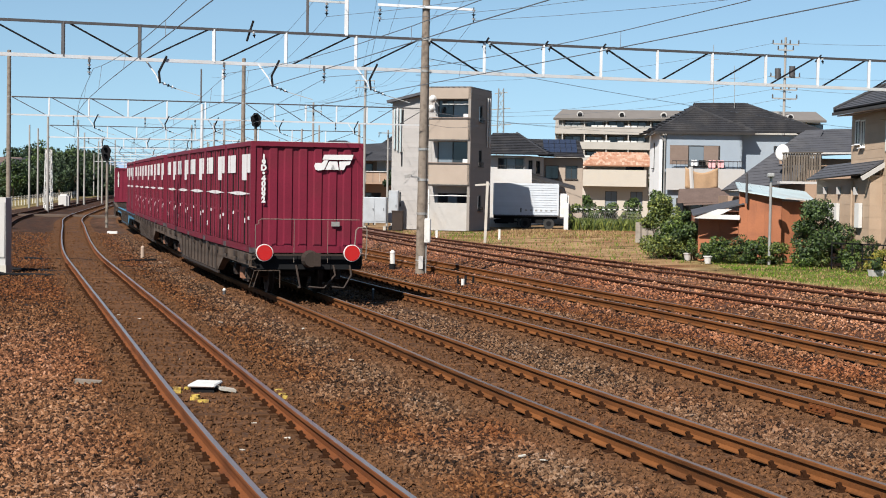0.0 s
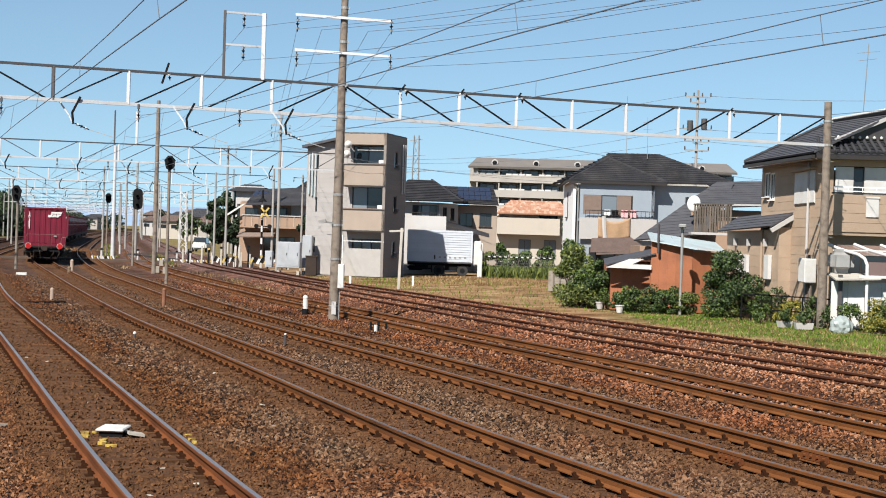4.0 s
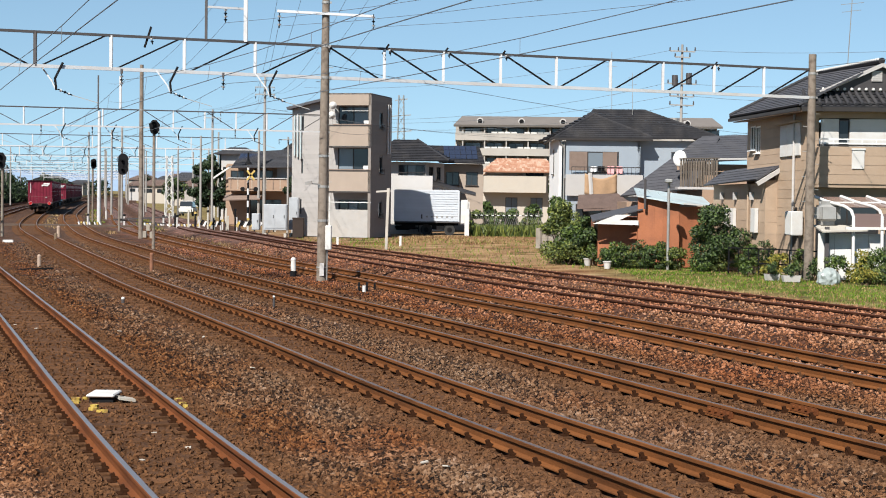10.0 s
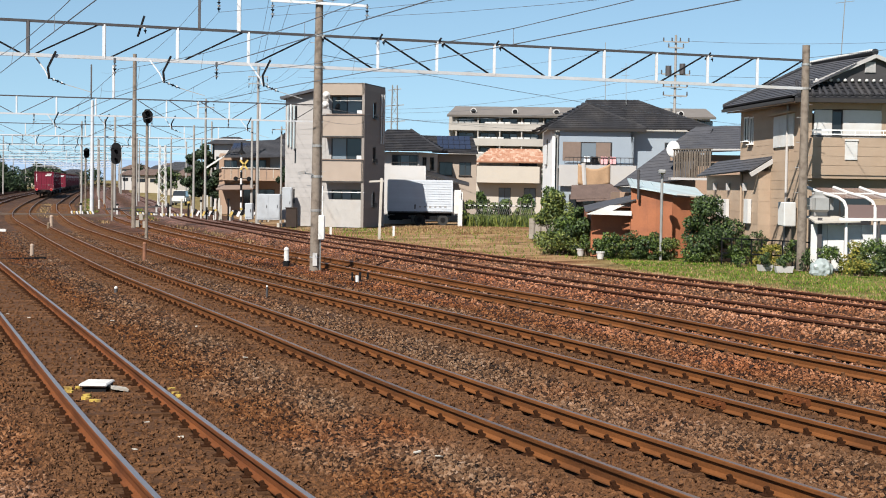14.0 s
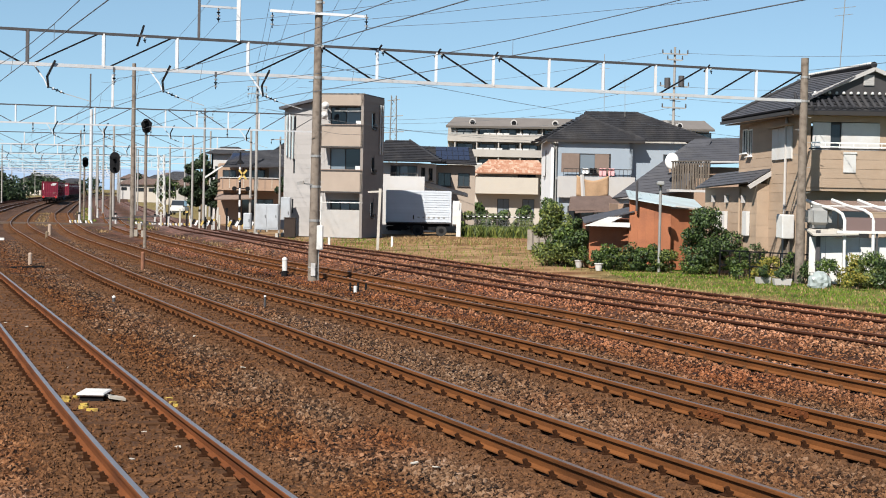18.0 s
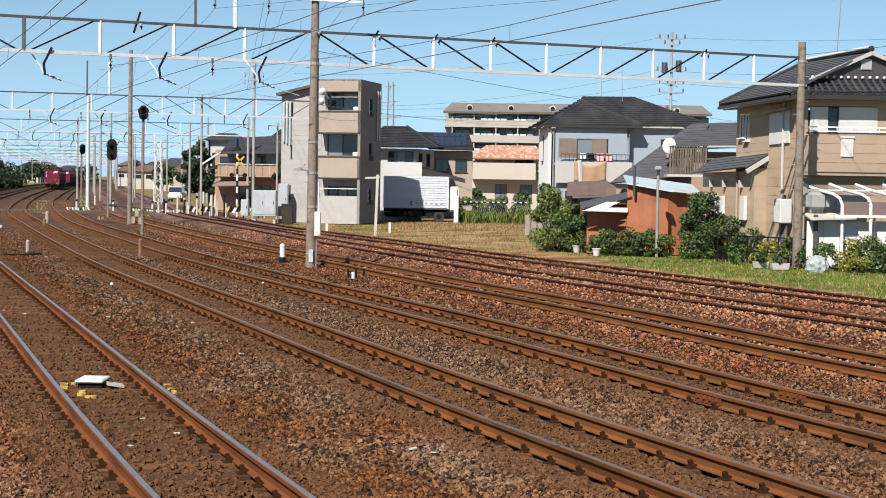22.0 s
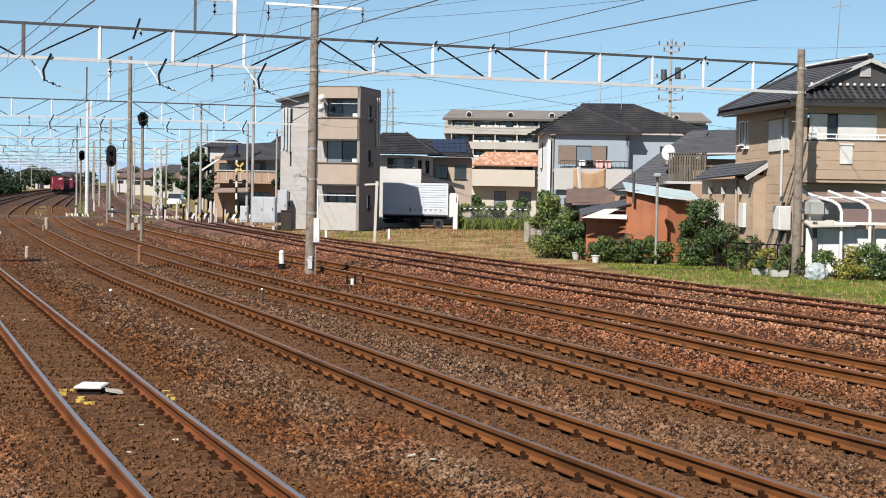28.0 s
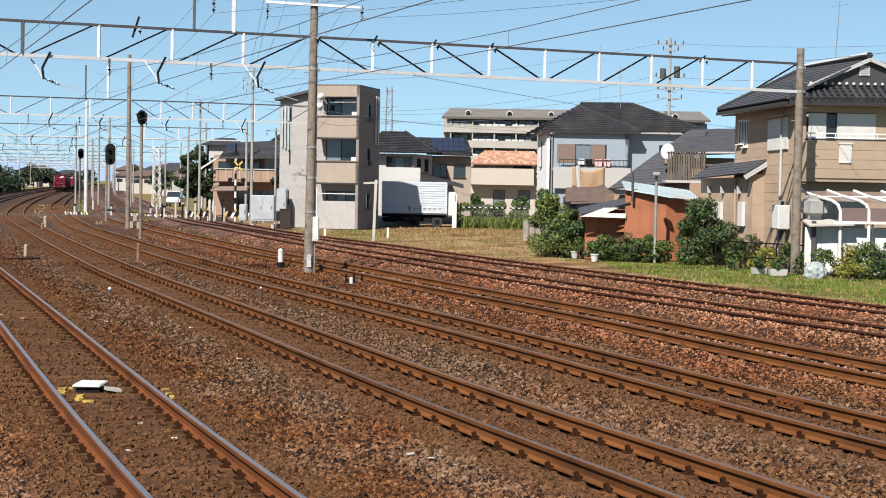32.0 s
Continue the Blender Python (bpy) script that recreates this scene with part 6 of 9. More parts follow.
part("soffit", bm, SHUTTER, rh)
pipe(rh, [(12.22, 59.6, 5.6), (12.22, 59.6, -0.2)], 0.05, OFFWHITE)
bars_part("aerial", [((15.6, 66, 7.5), (15.75, 66, 10.6), 0.03), ((15.3, 66, 10.2), (16.2, 66, 10.3), 0.02), ((15.35, 66, 9.9), (16.1, 66, 10.0), 0.02)], STEEL_GREY, rh)
bm = B()
box(bm, (11.98, 58.2, 1.55), (0.42, 1.1, 0.85))
bmesh.ops.bevel(bm, geom=bm.edges[:], offset=0.03, segments=1, affect="EDGES")
ob = part("air_conditioner", bm, WHITE, rh, "white air conditioner unit on the wall")
for k in range(5):
    pipe(rh, [(12.1, 58.9 - 0.12 * k, 2.1), (12.05, 58.6 - 0.2 * k, 0.9), (12.0, 58.4 - 0.22 * k, -0.2)], 0.03, WOOD_GREY, "stored_pole")
# single-storey wing
EXT = pose(11.85, 75.5, GZ, 0, 0, -90)
wall("wing_wall", rh, EXT, 12.6, 3.3, [], TAN)
siding(rh, EXT, 12.6, 3.3, [], 0.45, TAN)
wall("wing_wall", rh, pose(11.83, 62.86, GZ), 0.5, 3.4, [], TAN)
siding(rh, pose(11.83, 62.86, GZ), 0.5, 3.3, [], 0.45, TAN)
tiled_slope(rh, [(11.5, 76.2, 2.95), (11.45, 62.6, 3.1), (12.45, 62.6, 3.72), (12.45, 76.2, 3.62)], "wing_roof", SLATE, 0.22, 0.015)
bm = B()
slab(bm, [(11.4, 62.45, 3.02), (12.5, 62.45, 3.72), (12.5, 62.6, 3.72), (11.4, 62.6, 3.02)], 0.16)
part("wing_barge_board", bm, OFFWHITE, rh, "cream barge board")
pipe(rh, [(11.77, 66.2, 3.0), (11.77, 66.2, -0.1)], 0.05, TAN)
for y, hh in ((71.3, 0.85), (69.6, 0.85), (64.6, 0.95)):
    bm = B()
    box(bm, (11.74, y, 1.55), (0.14, 0.75 if y > 66 else 0.9, hh))
    part("meter_box", bm, WHITE, rh)
for y in (72.6, 69.2, 65.3):
    bm = B()
    box(bm, (11.74, y, 2.5), (0.16, 0.14, 0.3))
    part("vent_hood", bm, OFFWHITE, rh)

turned([rh], (12.3, 57.5), 15.0, 17.0)

# -- terrace with curved white frames --
tr_ = thing("terrace_roof", None, "white tube terrace roof with smoked panels over a white screen", "terrace roof")
for x in (13.0, 13.95, 14.85, 15.8, 16.75):
    bm = B()
    tube(bm, [(x - 0.75, 56.4, 2.52), (x - 0.45, 55.6, 2.34), (x, 54.9, 2.18), (x + 0.12, 54.55, 2.05), (x + 0.17, 54.4, 1.85), (x + 0.18, 54.36, -0.25)], 0.055, 8)
    part("curved_frame", bm, WHITE, tr_, smooth=True)
for x in (13.0, 13.95, 14.85, 15.8):
    bm = B()
    slab(bm, [(x - 0.7, 56.4, 2.5), (x + 0.2, 56.4, 2.5), (x + 0.92, 54.95, 2.16), (x + 0.02, 54.95, 2.16)], 0.012)
    part("smoked_panel", bm, SMOKE_PANEL, tr_)
    bm = B()
    slab(bm, [(x + 0.2, 54.4, 1.95), (x + 1.08, 54.4, 1.95), (x + 1.08, 54.38, 1.5), (x + 0.2, 54.38, 1.5)], 0.012)
    part("smoked_panel", bm, SMOKE_PANEL, tr_)
bars_part("cross_bar", [((12.9, 54.36, 1.46), (17.2, 54.36, 1.48), 0.09)], WHITE, tr_)
bars_part("cross_bar", [((12.3, 55.6, 2.3), (16.6, 55.6, 2.34), 0.06)], WHITE, tr_)
scr = thing("garden_screen", None, "white corrugated garden screen on dark posts with a lean-to top", "screen")
for k in range(5):
    bm = B()
    x0 = 12.08 + k * 0.56
    box(bm, (x0 + 0.28, 54.75, 0.5), (0.545, 0.04, 1.55))
    part("screen_panel", bm, WHITE, scr)
bars_part("post", [((12.35, 54.6, -0.3), (12.35, 54.6, 1.5), 0.13)], STEEL_DARK, scr)
bars_part("post", [((14.25, 54.4, -0.3), (14.25, 54.4, 1.45), 0.06)], STEEL_DARK, scr)
bm = B()
slab(bm, [(12.1, 54.2, 1.36), (13.6, 54.2, 1.42), (13.75, 55.6, 1.56), (12.1, 55.6, 1.54)], 0.05)
part("lean_to_top", bm, CONCRETE, scr)
bm = B()
box(bm, (12.55, 55.6, 1.95), (0.85, 0.8, 0.8))
bmesh.ops.bevel(bm, geom=bm.edges[:], offset=0.2, segments=3, affect="EDGES")
tank = tagged(part("water_heater", bm, STEEL_GREY, None), "grey water heater tank behind the garden screen", "water heater")
bm = B()
box(bm, (15.6, 54.9, 0.5), (2.3, 0.06, 1.6))
part("brown_panel", bm, BROWN_WALL, tr_)

# -- rust red shed --
sh = thing("shed", None, "rust red timber shed with a pale sheet metal roof", "shed")
SF = pose(5.55, 64.0, GZ)
wall("front_wall", sh, SF, 1.6, 1.72, [], TIN_RED)
for k in range(4):
    bm = B()
    box(bm, (0.2 + k * 0.4, -0.012, 0.86), (0.398, 0.02, 1.7))
    ob = part("wall_board", bm, TIN_RED, sh)
    ob.matrix_basis = SF
S2 = pose(7.03, 63.4, GZ)
wall("front_wall", sh, S2, 1.6, 2.42, [], TIN_RED, gable=[(0, 2.42), (1.6, 2.42), (1.6, 2.46), (0, 2.72)])
for k in range(5):
    bm = B()
    box(bm, (0.16 + k * 0.32, -0.012, 1.19 + 0.03 * (4 - k)), (0.318, 0.02, 2.36 + 0.05 * (4 - k)))
    ob = part("wall_board", bm, TIN_RED, sh)
    ob.matrix_basis = S2
S3 = pose(8.64, 63.4, GZ, 0, 0, 24)
wall("side_wall", sh, S3, 1.2, 2.35, [], TIN_RED)
bm = B()
slab(bm, [(6.98, 63.2, 2.46), (8.0, 63.1, 2.3), (8.75, 63.1, 2.18), (9.95, 63.7, 2.1), (9.9, 66.0, 2.45), (7.2, 66.5, 2.78)], 0.05)
part("sheet_roof", bm, TIN_BLUE, sh, "pale blue-grey sheet metal roof")
for k in range(6):
    x = 7.6 + 0.4 * k
    bars_part("roof_seam", [((x - 0.4, 63.3, 2.425 - 0.068 * k), (x - 0.3, 66, 2.765 - 0.062 * k), 0.03)], TIN_BLUE, sh)
bars_part("roof_edge", [((8.75, 63.05, 2.17), (9.95, 63.65, 2.08), 0.05)], WHITE, sh)
bm = B()
slab(bm, [(5.25, 63.3, 1.47), (7.2, 63.3, 1.96), (7.3, 66, 2.1), (5.4, 66, 1.65)], 0.05)
part("lower_roof", bm, SLATE, sh)
bm = B()
va = [bm.verts.new(q) for q in ((5.28, 63.26, 1.35), (7.04, 63.26, 1.32), (7.04, 63.26, 1.5), (6.3, 63.26, 1.5), (6.75, 63.26, 1.72), (6.2, 63.26, 1.71))]
vb = [bm.verts.new(v.co + Vector((0, 0.06, 0))) for v in va]
bm.faces.new(va)
for k in range(6):
    bm.faces.new((va[(k + 1) % 6], va[k], vb[k], vb[(k + 1) % 6]))
bmesh.ops.triangulate(bm, faces=[f for f in bm.faces if len(f.verts) > 4])
part("white_gable", bm, WHITE, sh, "white boarded gable of the lean-to")
pipe(sh, [(7.28, 63.2, 1.95), (7.26, 63.15, 3.1)], 0.05, STEEL_DARK, "stove_pipe")
bm = B()
box(bm, (7.3, 66.0, 0.65), (3.4, 3.8, 1.9))
part("shed_core", bm, TIN_RED, sh)

# -- dark roofed house with a timber balcony between --
mh = thing("house", None, "house with a plain dark slate roof and a weathered timber balcony", "house", "houses")
tiled_slope(mh, [(6.9, 69.0, 2.4), (9.9, 69.0, 2.75), (11.6, 72.5, 5.05), (10.7, 72.5, 5.0)], "roof_slope", SLATE, 0.3, 0.012)
tiled_slope(mh, [(9.4, 70.0, 3.85), (13.4, 70.0, 4.08), (13.4, 73.0, 5.2), (10.9, 73.0, 5.1)], "roof_slope", SLATE, 0.3, 0.012)
bm = B()
box(bm, (11.6, 72.6, 1.6), (4.3, 4.5, 4.5))
box(bm, (9.0, 71.8, 0.9), (3.5, 4.0, 2.6))
part("main_body", bm, BROWN_WALL, mh)
bars_part("eave_board", [((9.2, 69.8, 4.03), (13.3, 69.8, 4.1), 0.07)], OFFWHITE, mh)
tb = part("timber_balcony", (lambda b: (box(b, (10.0, 68.3, 2.8), (1.7, 0.9, 0.1)), b)[1])(B()), OFFWHITE, mh)
for k in range(15):
    bm = B()
    box(bm, (9.28 + k * 0.105, 67.9, 3.42 + 0.02 * (k % 3)), (0.075, 0.03, 1.15 + 0.05 * (k % 2)))
    part("baluster_board", bm, WOOD_GREY, tb)
bars_part("rail", [((9.2, 67.86, 4.0), (10.85, 67.86, 4.05), 0.05)], WOOD_GREY, tb)
bm = B()
bmesh.ops.create_uvsphere(bm, u_segments=20, v_segments=10, radius=0.36, matrix=pose(9.4, 69.2, 4.05, 0, 0, 0) @ pose(0, 0, 0, 78, 12, 0) @ Matrix.Diagonal((0.8, 1.0, 0.22, 1)))
bar(bm, (9.4, 69.3, 4.0), (9.5, 69.5, 3.2), 0.05)
dish = tagged(part("satellite_dish", bm, WHITE, None, smooth=True), "round white satellite dish on a roof mast", "satellite dish")

# -- box truck parked behind the lot --
tk = thing("box_truck", None, "white corrugated box truck parked beside the lot", "truck")
bm = B()
box(bm, (-1.97, 111.2, 1.62), (4.35, 2.2, 2.1))
part("cargo_box", bm, ALU, tk)
for k in range(13):
    bm = B()
    box(bm, (-1.97, 110.085, 0.68 + k * 0.163), (4.3, 0.035, 0.135))
    part("side_panel", bm, ALU, tk)
for x in (-4.12, 0.18):
    bm = B()
    box(bm, (x, 110.09, 1.62), (0.09, 0.06, 2.1))
    part("corner_post", bm, ALU, tk)
bm = B()
box(bm, (-2.0, 111.2, 0.42), (4.3, 1.6, 0.2))
part("chassis", bm, BLACK, tk)
for k in range(7):
    bm = B()
    box(bm, (-2.3 + k * 0.34, 110.06, 0.9), (0.15 if k else 0.09, 0.02, 0.11 if k else 0.3))
    part("lettering_bar", bm, STEEL_GREY if k else FRAME_DARK, tk)
for x, y in ((-2.0, 110.35), (-2.0, 111.9), (-0.42, 110.35), (-0.42, 111.9)):
    wh = part("wheel", (lambda b: (cyl(b, (x, y - 0.13, 0.02), (x, y + 0.13, 0.02), 0.37, 0.37, 20), b)[1])(B()), RUBBER, tk)
    bm = B()
    cyl(bm, (x, y - 0.145, 0.02), (x, y - 0.1, 0.02), 0.17, 0.13, 12)
    part("rim", bm, BLACK, wh)
# black parts, mostly added to fill the shaded space under the cargo box
for name, x, y, z, sx, sy, sz in (("mud_flap", -2.5, 110.35, 0.12, 0.04, 0.5, 0.5), ("fuel_tank", -1.2, 110.5, 0.2, 0.8, 0.5, 0.34), ("tool_box", -3.2, 110.5, 0.2, 0.9, 0.5, 0.32),
                                  ("side_guard", -3.15, 110.14, 0.12, 1.2, 0.04, 0.1), ("spare_carrier", -3.6, 111.3, 0.12, 0.9, 1.4, 0.3), ("rear_bumper", -4.08, 111.2, 0.16, 0.08, 2.0, 0.14), ("lower_rail", -1.97, 110.08, 0.53, 4.34, 0.06, 0.09)):
    bm = B()
    box(bm, (x, y, z), (sx, sy, sz))
    bmesh.ops.bevel(bm, geom=bm.edges[:], offset=0.012, segments=1, affect="EDGES")
    part(name, bm, STEEL_DARK if name == "lower_rail" else BLACK, tk)
bm = B()
box(bm, (0.55, 111.2, 1.2), (0.7, 2.0, 1.7))
bmesh.ops.bevel(bm, geom=bm.edges[:], offset=0.12, segments=2, affect="EDGES")
part("cab", bm, WHITE, tk)

# -- houses behind the truck --
b3 = thing("house", None, "white house with dark hipped tile roofs and rooftop solar panels", "house", "houses")
M3 = pose(-5.4, 118.0, GZ)
h3 = [(1.22, 3.95, 1.9, 0.85)]
wall("front_wall", b3, M3, 3.2, 5.0, h3, OFFWHITE)
window(b3, M3, *h3[0], panes=3, glass=[GLASS, GLASS_PALE, GLASS])
M3S = pose(-2.2, 118.0, GZ, 0, 0, 72.2)
h3s = [(0.7, 3.75, 0.95, 0.95), (2.4, 3.75, 1.0, 0.95)]
wall("side_wall", b3, M3S, 4.2, 5.0, h3s, OFFWHITE)
for o in h3s:
    window(b3, M3S, *o, panes=2)
fence_rail(b3, M3 @ Matrix.Translation((0, -0.15, 0)), 1.22, 3.85, 1.9, 0.4, 10, FRAME_DARK)
bm = B()
prism(bm, [(-5.35, 118.3), (-2.35, 118.3), (-1.15, 122.0), (-1.15, 125.0), (-5.35, 125.0)], GZ, 4.6)
part("main_body", bm, OFFWHITE, b3)
tiled_slope(b3, [(-6.0, 117.2, 4.75), (-0.55, 117.2, 4.75), (-2.9, 120.5, 6.35), (-4.6, 120.5, 6.35)], "roof_slope", TILE_DARK, 0.3)
tiled_slope(b3, [(-0.55, 117.2, 4.75), (-0.2, 123.5, 4.9), (-2.9, 120.6, 6.35), (-2.9, 120.5, 6.35)], "roof_slope", TILE_DARK, 0.3)
ridge_tiles(b3, (-2.9, 120.5, 6.4), (-0.55, 117.2, 4.82), 0.09)
bm = B()
box(bm, (-3.5, 112.75, 1.63), (3.72, 0.15, 4.08))
ob = tagged(part("boundary_wall", bm, OFFWHITE, None), "plain white rendered boundary wall behind the truck", "wall")
b4 = thing("house", None, "house with solar panels on a dark tile roof", "house", "houses")
bm = B()
box(bm, (0.35, 126, 2.2), (3.2, 6, 5.0))
part("main_body", bm, BROWN_WALL, b4)
wall("front_wall", b4, pose(-1.2, 122.9, GZ), 3.2, 4.9, [(0.4, 3.4, 1.0, 1.0), (1.9, 3.4, 0.9, 1.0)], BEIGE)
window(b4, pose(-1.2, 122.9, GZ), 0.4, 3.4, 1.0, 1.0)
window(b4, pose(-1.2, 122.9, GZ), 1.9, 3.4, 0.9, 1.0)
tiled_slope(b4, [(-1.3, 122.2, 4.75), (2.1, 122.2, 4.7), (1.7, 125.5, 6.05), (-2.2, 125.5, 6.1)], "roof_slope", TILE_DARK, 0.3)
for i in range(3):
    for j in range(6):
        bm = B()
        x0, u = -0.9 + j * 0.42, 0.18 + i * 0.26
        y, z = 122.2 + 3.3 * u, 4.86 + 1.35 * u
        slab(bm, [(x0 - 0.15 * u, y, z), (x0 + 0.39 - 0.15 * u, y, z), (x0 + 0.37 - 0.15 * u, y + 0.78, z + 0.32), (x0 - 0.02 - 0.15 * u, y + 0.78, z + 0.32)], 0.03)
        part("solar_panel", bm, SOLAR, b4)
bm = B()
slab(bm, [(-1.9, 116.5, 3.15), (1.4, 116.0, 2.4), (1.4, 119, 2.6), (-1.6, 119, 3.4)], 0.1)
part("carport_roof", bm, FRAME_DARK, b4)

# -- cream house with orange tiles --
oh = thing("house", None, "cream rendered house with an orange clay tile roof", "house", "houses")
OM = pose(2.3, 150.0, GZ)
ho = [(2.2, 0.9, 1.1, 1.6), (4.5, 0.9, 1.1, 1.6), (4.0, 4.35, 1.7, 0.45)]
wall("front_wall", oh, OM, 6.1, 4.9, ho, CREAM)
window(oh, OM, *ho[0], glass=GLASS_PALE)
window(oh, OM, *ho[1], glass=GLASS_PALE)
window(oh, OM, *ho[2])
bm = B()
box(bm, (5.3, 149.4, 3.4), (5.7, 1.1, 1.5))
part("balcony", bm, CREAM, oh)
bm = B()
box(bm, (5.3, 154, 2.2), (6.0, 7.5, 5.0))
part("main_body", bm, CREAM, oh)
bm = B()
nt_, nr = 26, 9
for i in range(nt_):
    for j in range(nr):
        u, v = i / nt_, j / nr
        x = (2.3 + 1.5 * v) + (6.7 - 2.3 * v) * u
        y, z = 149.0 + 3.2 * v, 4.55 + 1.2 * v
        box(bm, (x + 0.13, y + 0.17, z + 0.1), (0.225, 0.4, 0.07), rx=21, ry=random.uniform(-8, 8))
part("roof_tiles", bm, TILE_ORANGE, oh)
bm = B()
slab(bm, [(2.2, 148.9, 4.55), (9.1, 148.9, 4.55), (8.3, 152.2, 5.75), (3.7, 152.2, 5.75)], 0.1)
slab(bm, [(1.4, 149.5, 3.7), (2.7, 149.2, 4.35), (2.7, 152, 4.6), (1.4, 152, 3.9)], 0.1)
part("roof", bm, TILE_ORANGE, oh)

# -- long apartment building far behind --
ap = thing("apartment_building", None, "long five-storey concrete apartment building with open balconies", "building")
AM = pose(-0.3, 230.0, GZ)
bm = B()
box(bm, (18.2, 237.2, 5.85), (36.8, 11.5, 12.7))
part("main_body", bm, APT_WALL, ap)
for fl, z in enumerate((1.75, 3.85, 5.95, 8.05, 10.15)):
    bm = B()
    box(bm, (18.2, 229.4, z + 0.44), (36.9, 0.15, 0.88))
    part("balcony_front", bm, APT_WALL, ap)
    bm = B()
    box(bm, (18.2, 230.4, z - 0.05), (36.9, 2.2, 0.18))
    part("balcony_slab", bm, APT_WALL, ap)
    for k in range(12):
        x = 0.8 + k * 3.05
        bm = B()
        box(bm, (x, 230.4, z + 1.03), (0.16, 2.0, 2.06))
        part("partition", bm, APT_WALL, ap)
        w_ = window(ap, pose(x + 0.25, 231.38, z), 0.1, 0.1, 2.2, 1.6, panes=2, fw=0.08, sill=False, glass=[GLASS, GLASS_PALE], recess=0.0)
    for k in range(40):
        if (k * 7 + fl * 3) % 5 == 0:
            continue
        bm = B()
        box(bm, (0.6 + k * 0.92, 229.35, z + 0.97), (0.8, 0.05, 0.22))
        part("railing", bm, WHITE if (k // 4) % 3 else STEEL_GREY, ap)
bm = B()
slab(bm, [(-0.5, 228.9, 12.15), (37.0, 228.9, 12.3), (36.2, 233.5, 13.7), (0.7, 233.5, 13.55)], 0.3)
part("roof", bm, mat("apartment_roof", (0.13, 0.115, 0.105), 0.8, 0, 0.15, 0.6, 10, 0.1, 10, stain=(0.09, 0.08, 0.075)), ap, "grey sloped roof")
for x in (3.2, 9.0, 14.8, 20.6, 26.4, 32.2):
    dm = part("roof_vent", (lambda b: (cyl(b, (x, 229.8, 12.75), (x, 231.8, 12.75), 0.45, 0.45, 16), b)[1])(B()), OFFWHITE, ap)
    bm = B()
    cyl(bm, (x, 229.74, 12.7), (x, 229.9, 12.7), 0.33, 0.33, 14)
    part("vent_opening", bm, BLACK, dm)

# -- house cluster past the level crossing --
lh = thing("house", None, "brown rendered house with a grey roof and solar panels", "house", "houses")
LM = pose(-19.0, 135.0, GZ)
ho = [(0.4, 3.45, 1.1, 1.0), (2.0, 0.4, 2.6, 1.7), (2.2, 3.45, 1.7, 1.05), (3.2, 1.1, 1.2, 1.2)]
wall("front_wall", lh, LM, 5.9, 4.9, ho[:1] + ho[1:2] + ho[2:3], BROWN_WALL)
for o in ho[:3]:
    window(lh, LM, *o)
bm = B()
box(bm, (-16.1, 134.3, 3.0), (5.0, 1.3, 1.0))
lb_ = part("balcony", bm, BROWN_WALL, lh)
for k in range(9):
    bm = B()
    box(bm, (-18.4 + k * 0.575, 133.63, 3.05), (0.05, 0.03, 0.8))
    part("batten", bm, CREAM if k % 2 else SHUTTER, lb_)
bm = B()
box(bm, (-16.1, 133.62, 3.53), (5.1, 0.12, 0.07))
part("coping", bm, OFFWHITE, lb_)
bm = B()
box(bm, (-16.1, 139, 2.2), (5.7, 7.5, 5.0))
part("main_body", bm, BROWN_WALL, lh)
tiled_slope(lh, [(-18.3, 133.0, 4.32), (-12.9, 133.0, 4.42), (-13.2, 137.5, 6.0), (-18.0, 137.5, 5.7)], "roof_slope", SLATE, 0.3)
for j in range(5):
    bm = B()
    x0 = -18.0 + j * 0.38
    slab(bm, [(x0, 134.2, 4.72), (x0 + 0.35, 134.2, 4.72), (x0 + 0.35, 136.6, 5.6), (x0, 136.6, 5.6)], 0.04)
    part("solar_panel", bm, SOLAR, lh)
bm = B()
slab(bm, [(-18.9, 132.6, 1.75), (-15.9, 132.6, 1.85), (-15.9, 134.6, 2.3), (-18.9, 134.6, 2.2)], 0.08)
part("porch_roof", bm, SHUTTER, lh)
bm = B()
box(bm, (-13.9, 134.75, 3.9), (1.7, 0.2, 1.3))
part("gable_panel", bm, OFFWHITE, lh, "white gable panel")
bars_part("white_barge", [((-20.1, 134.5, 3.4), (-18.6, 134.2, 4.4), 0.13), ((-18.6, 134.2, 4.45), (-17.4, 134.2, 4.5), 0.12)], WHITE, lh)


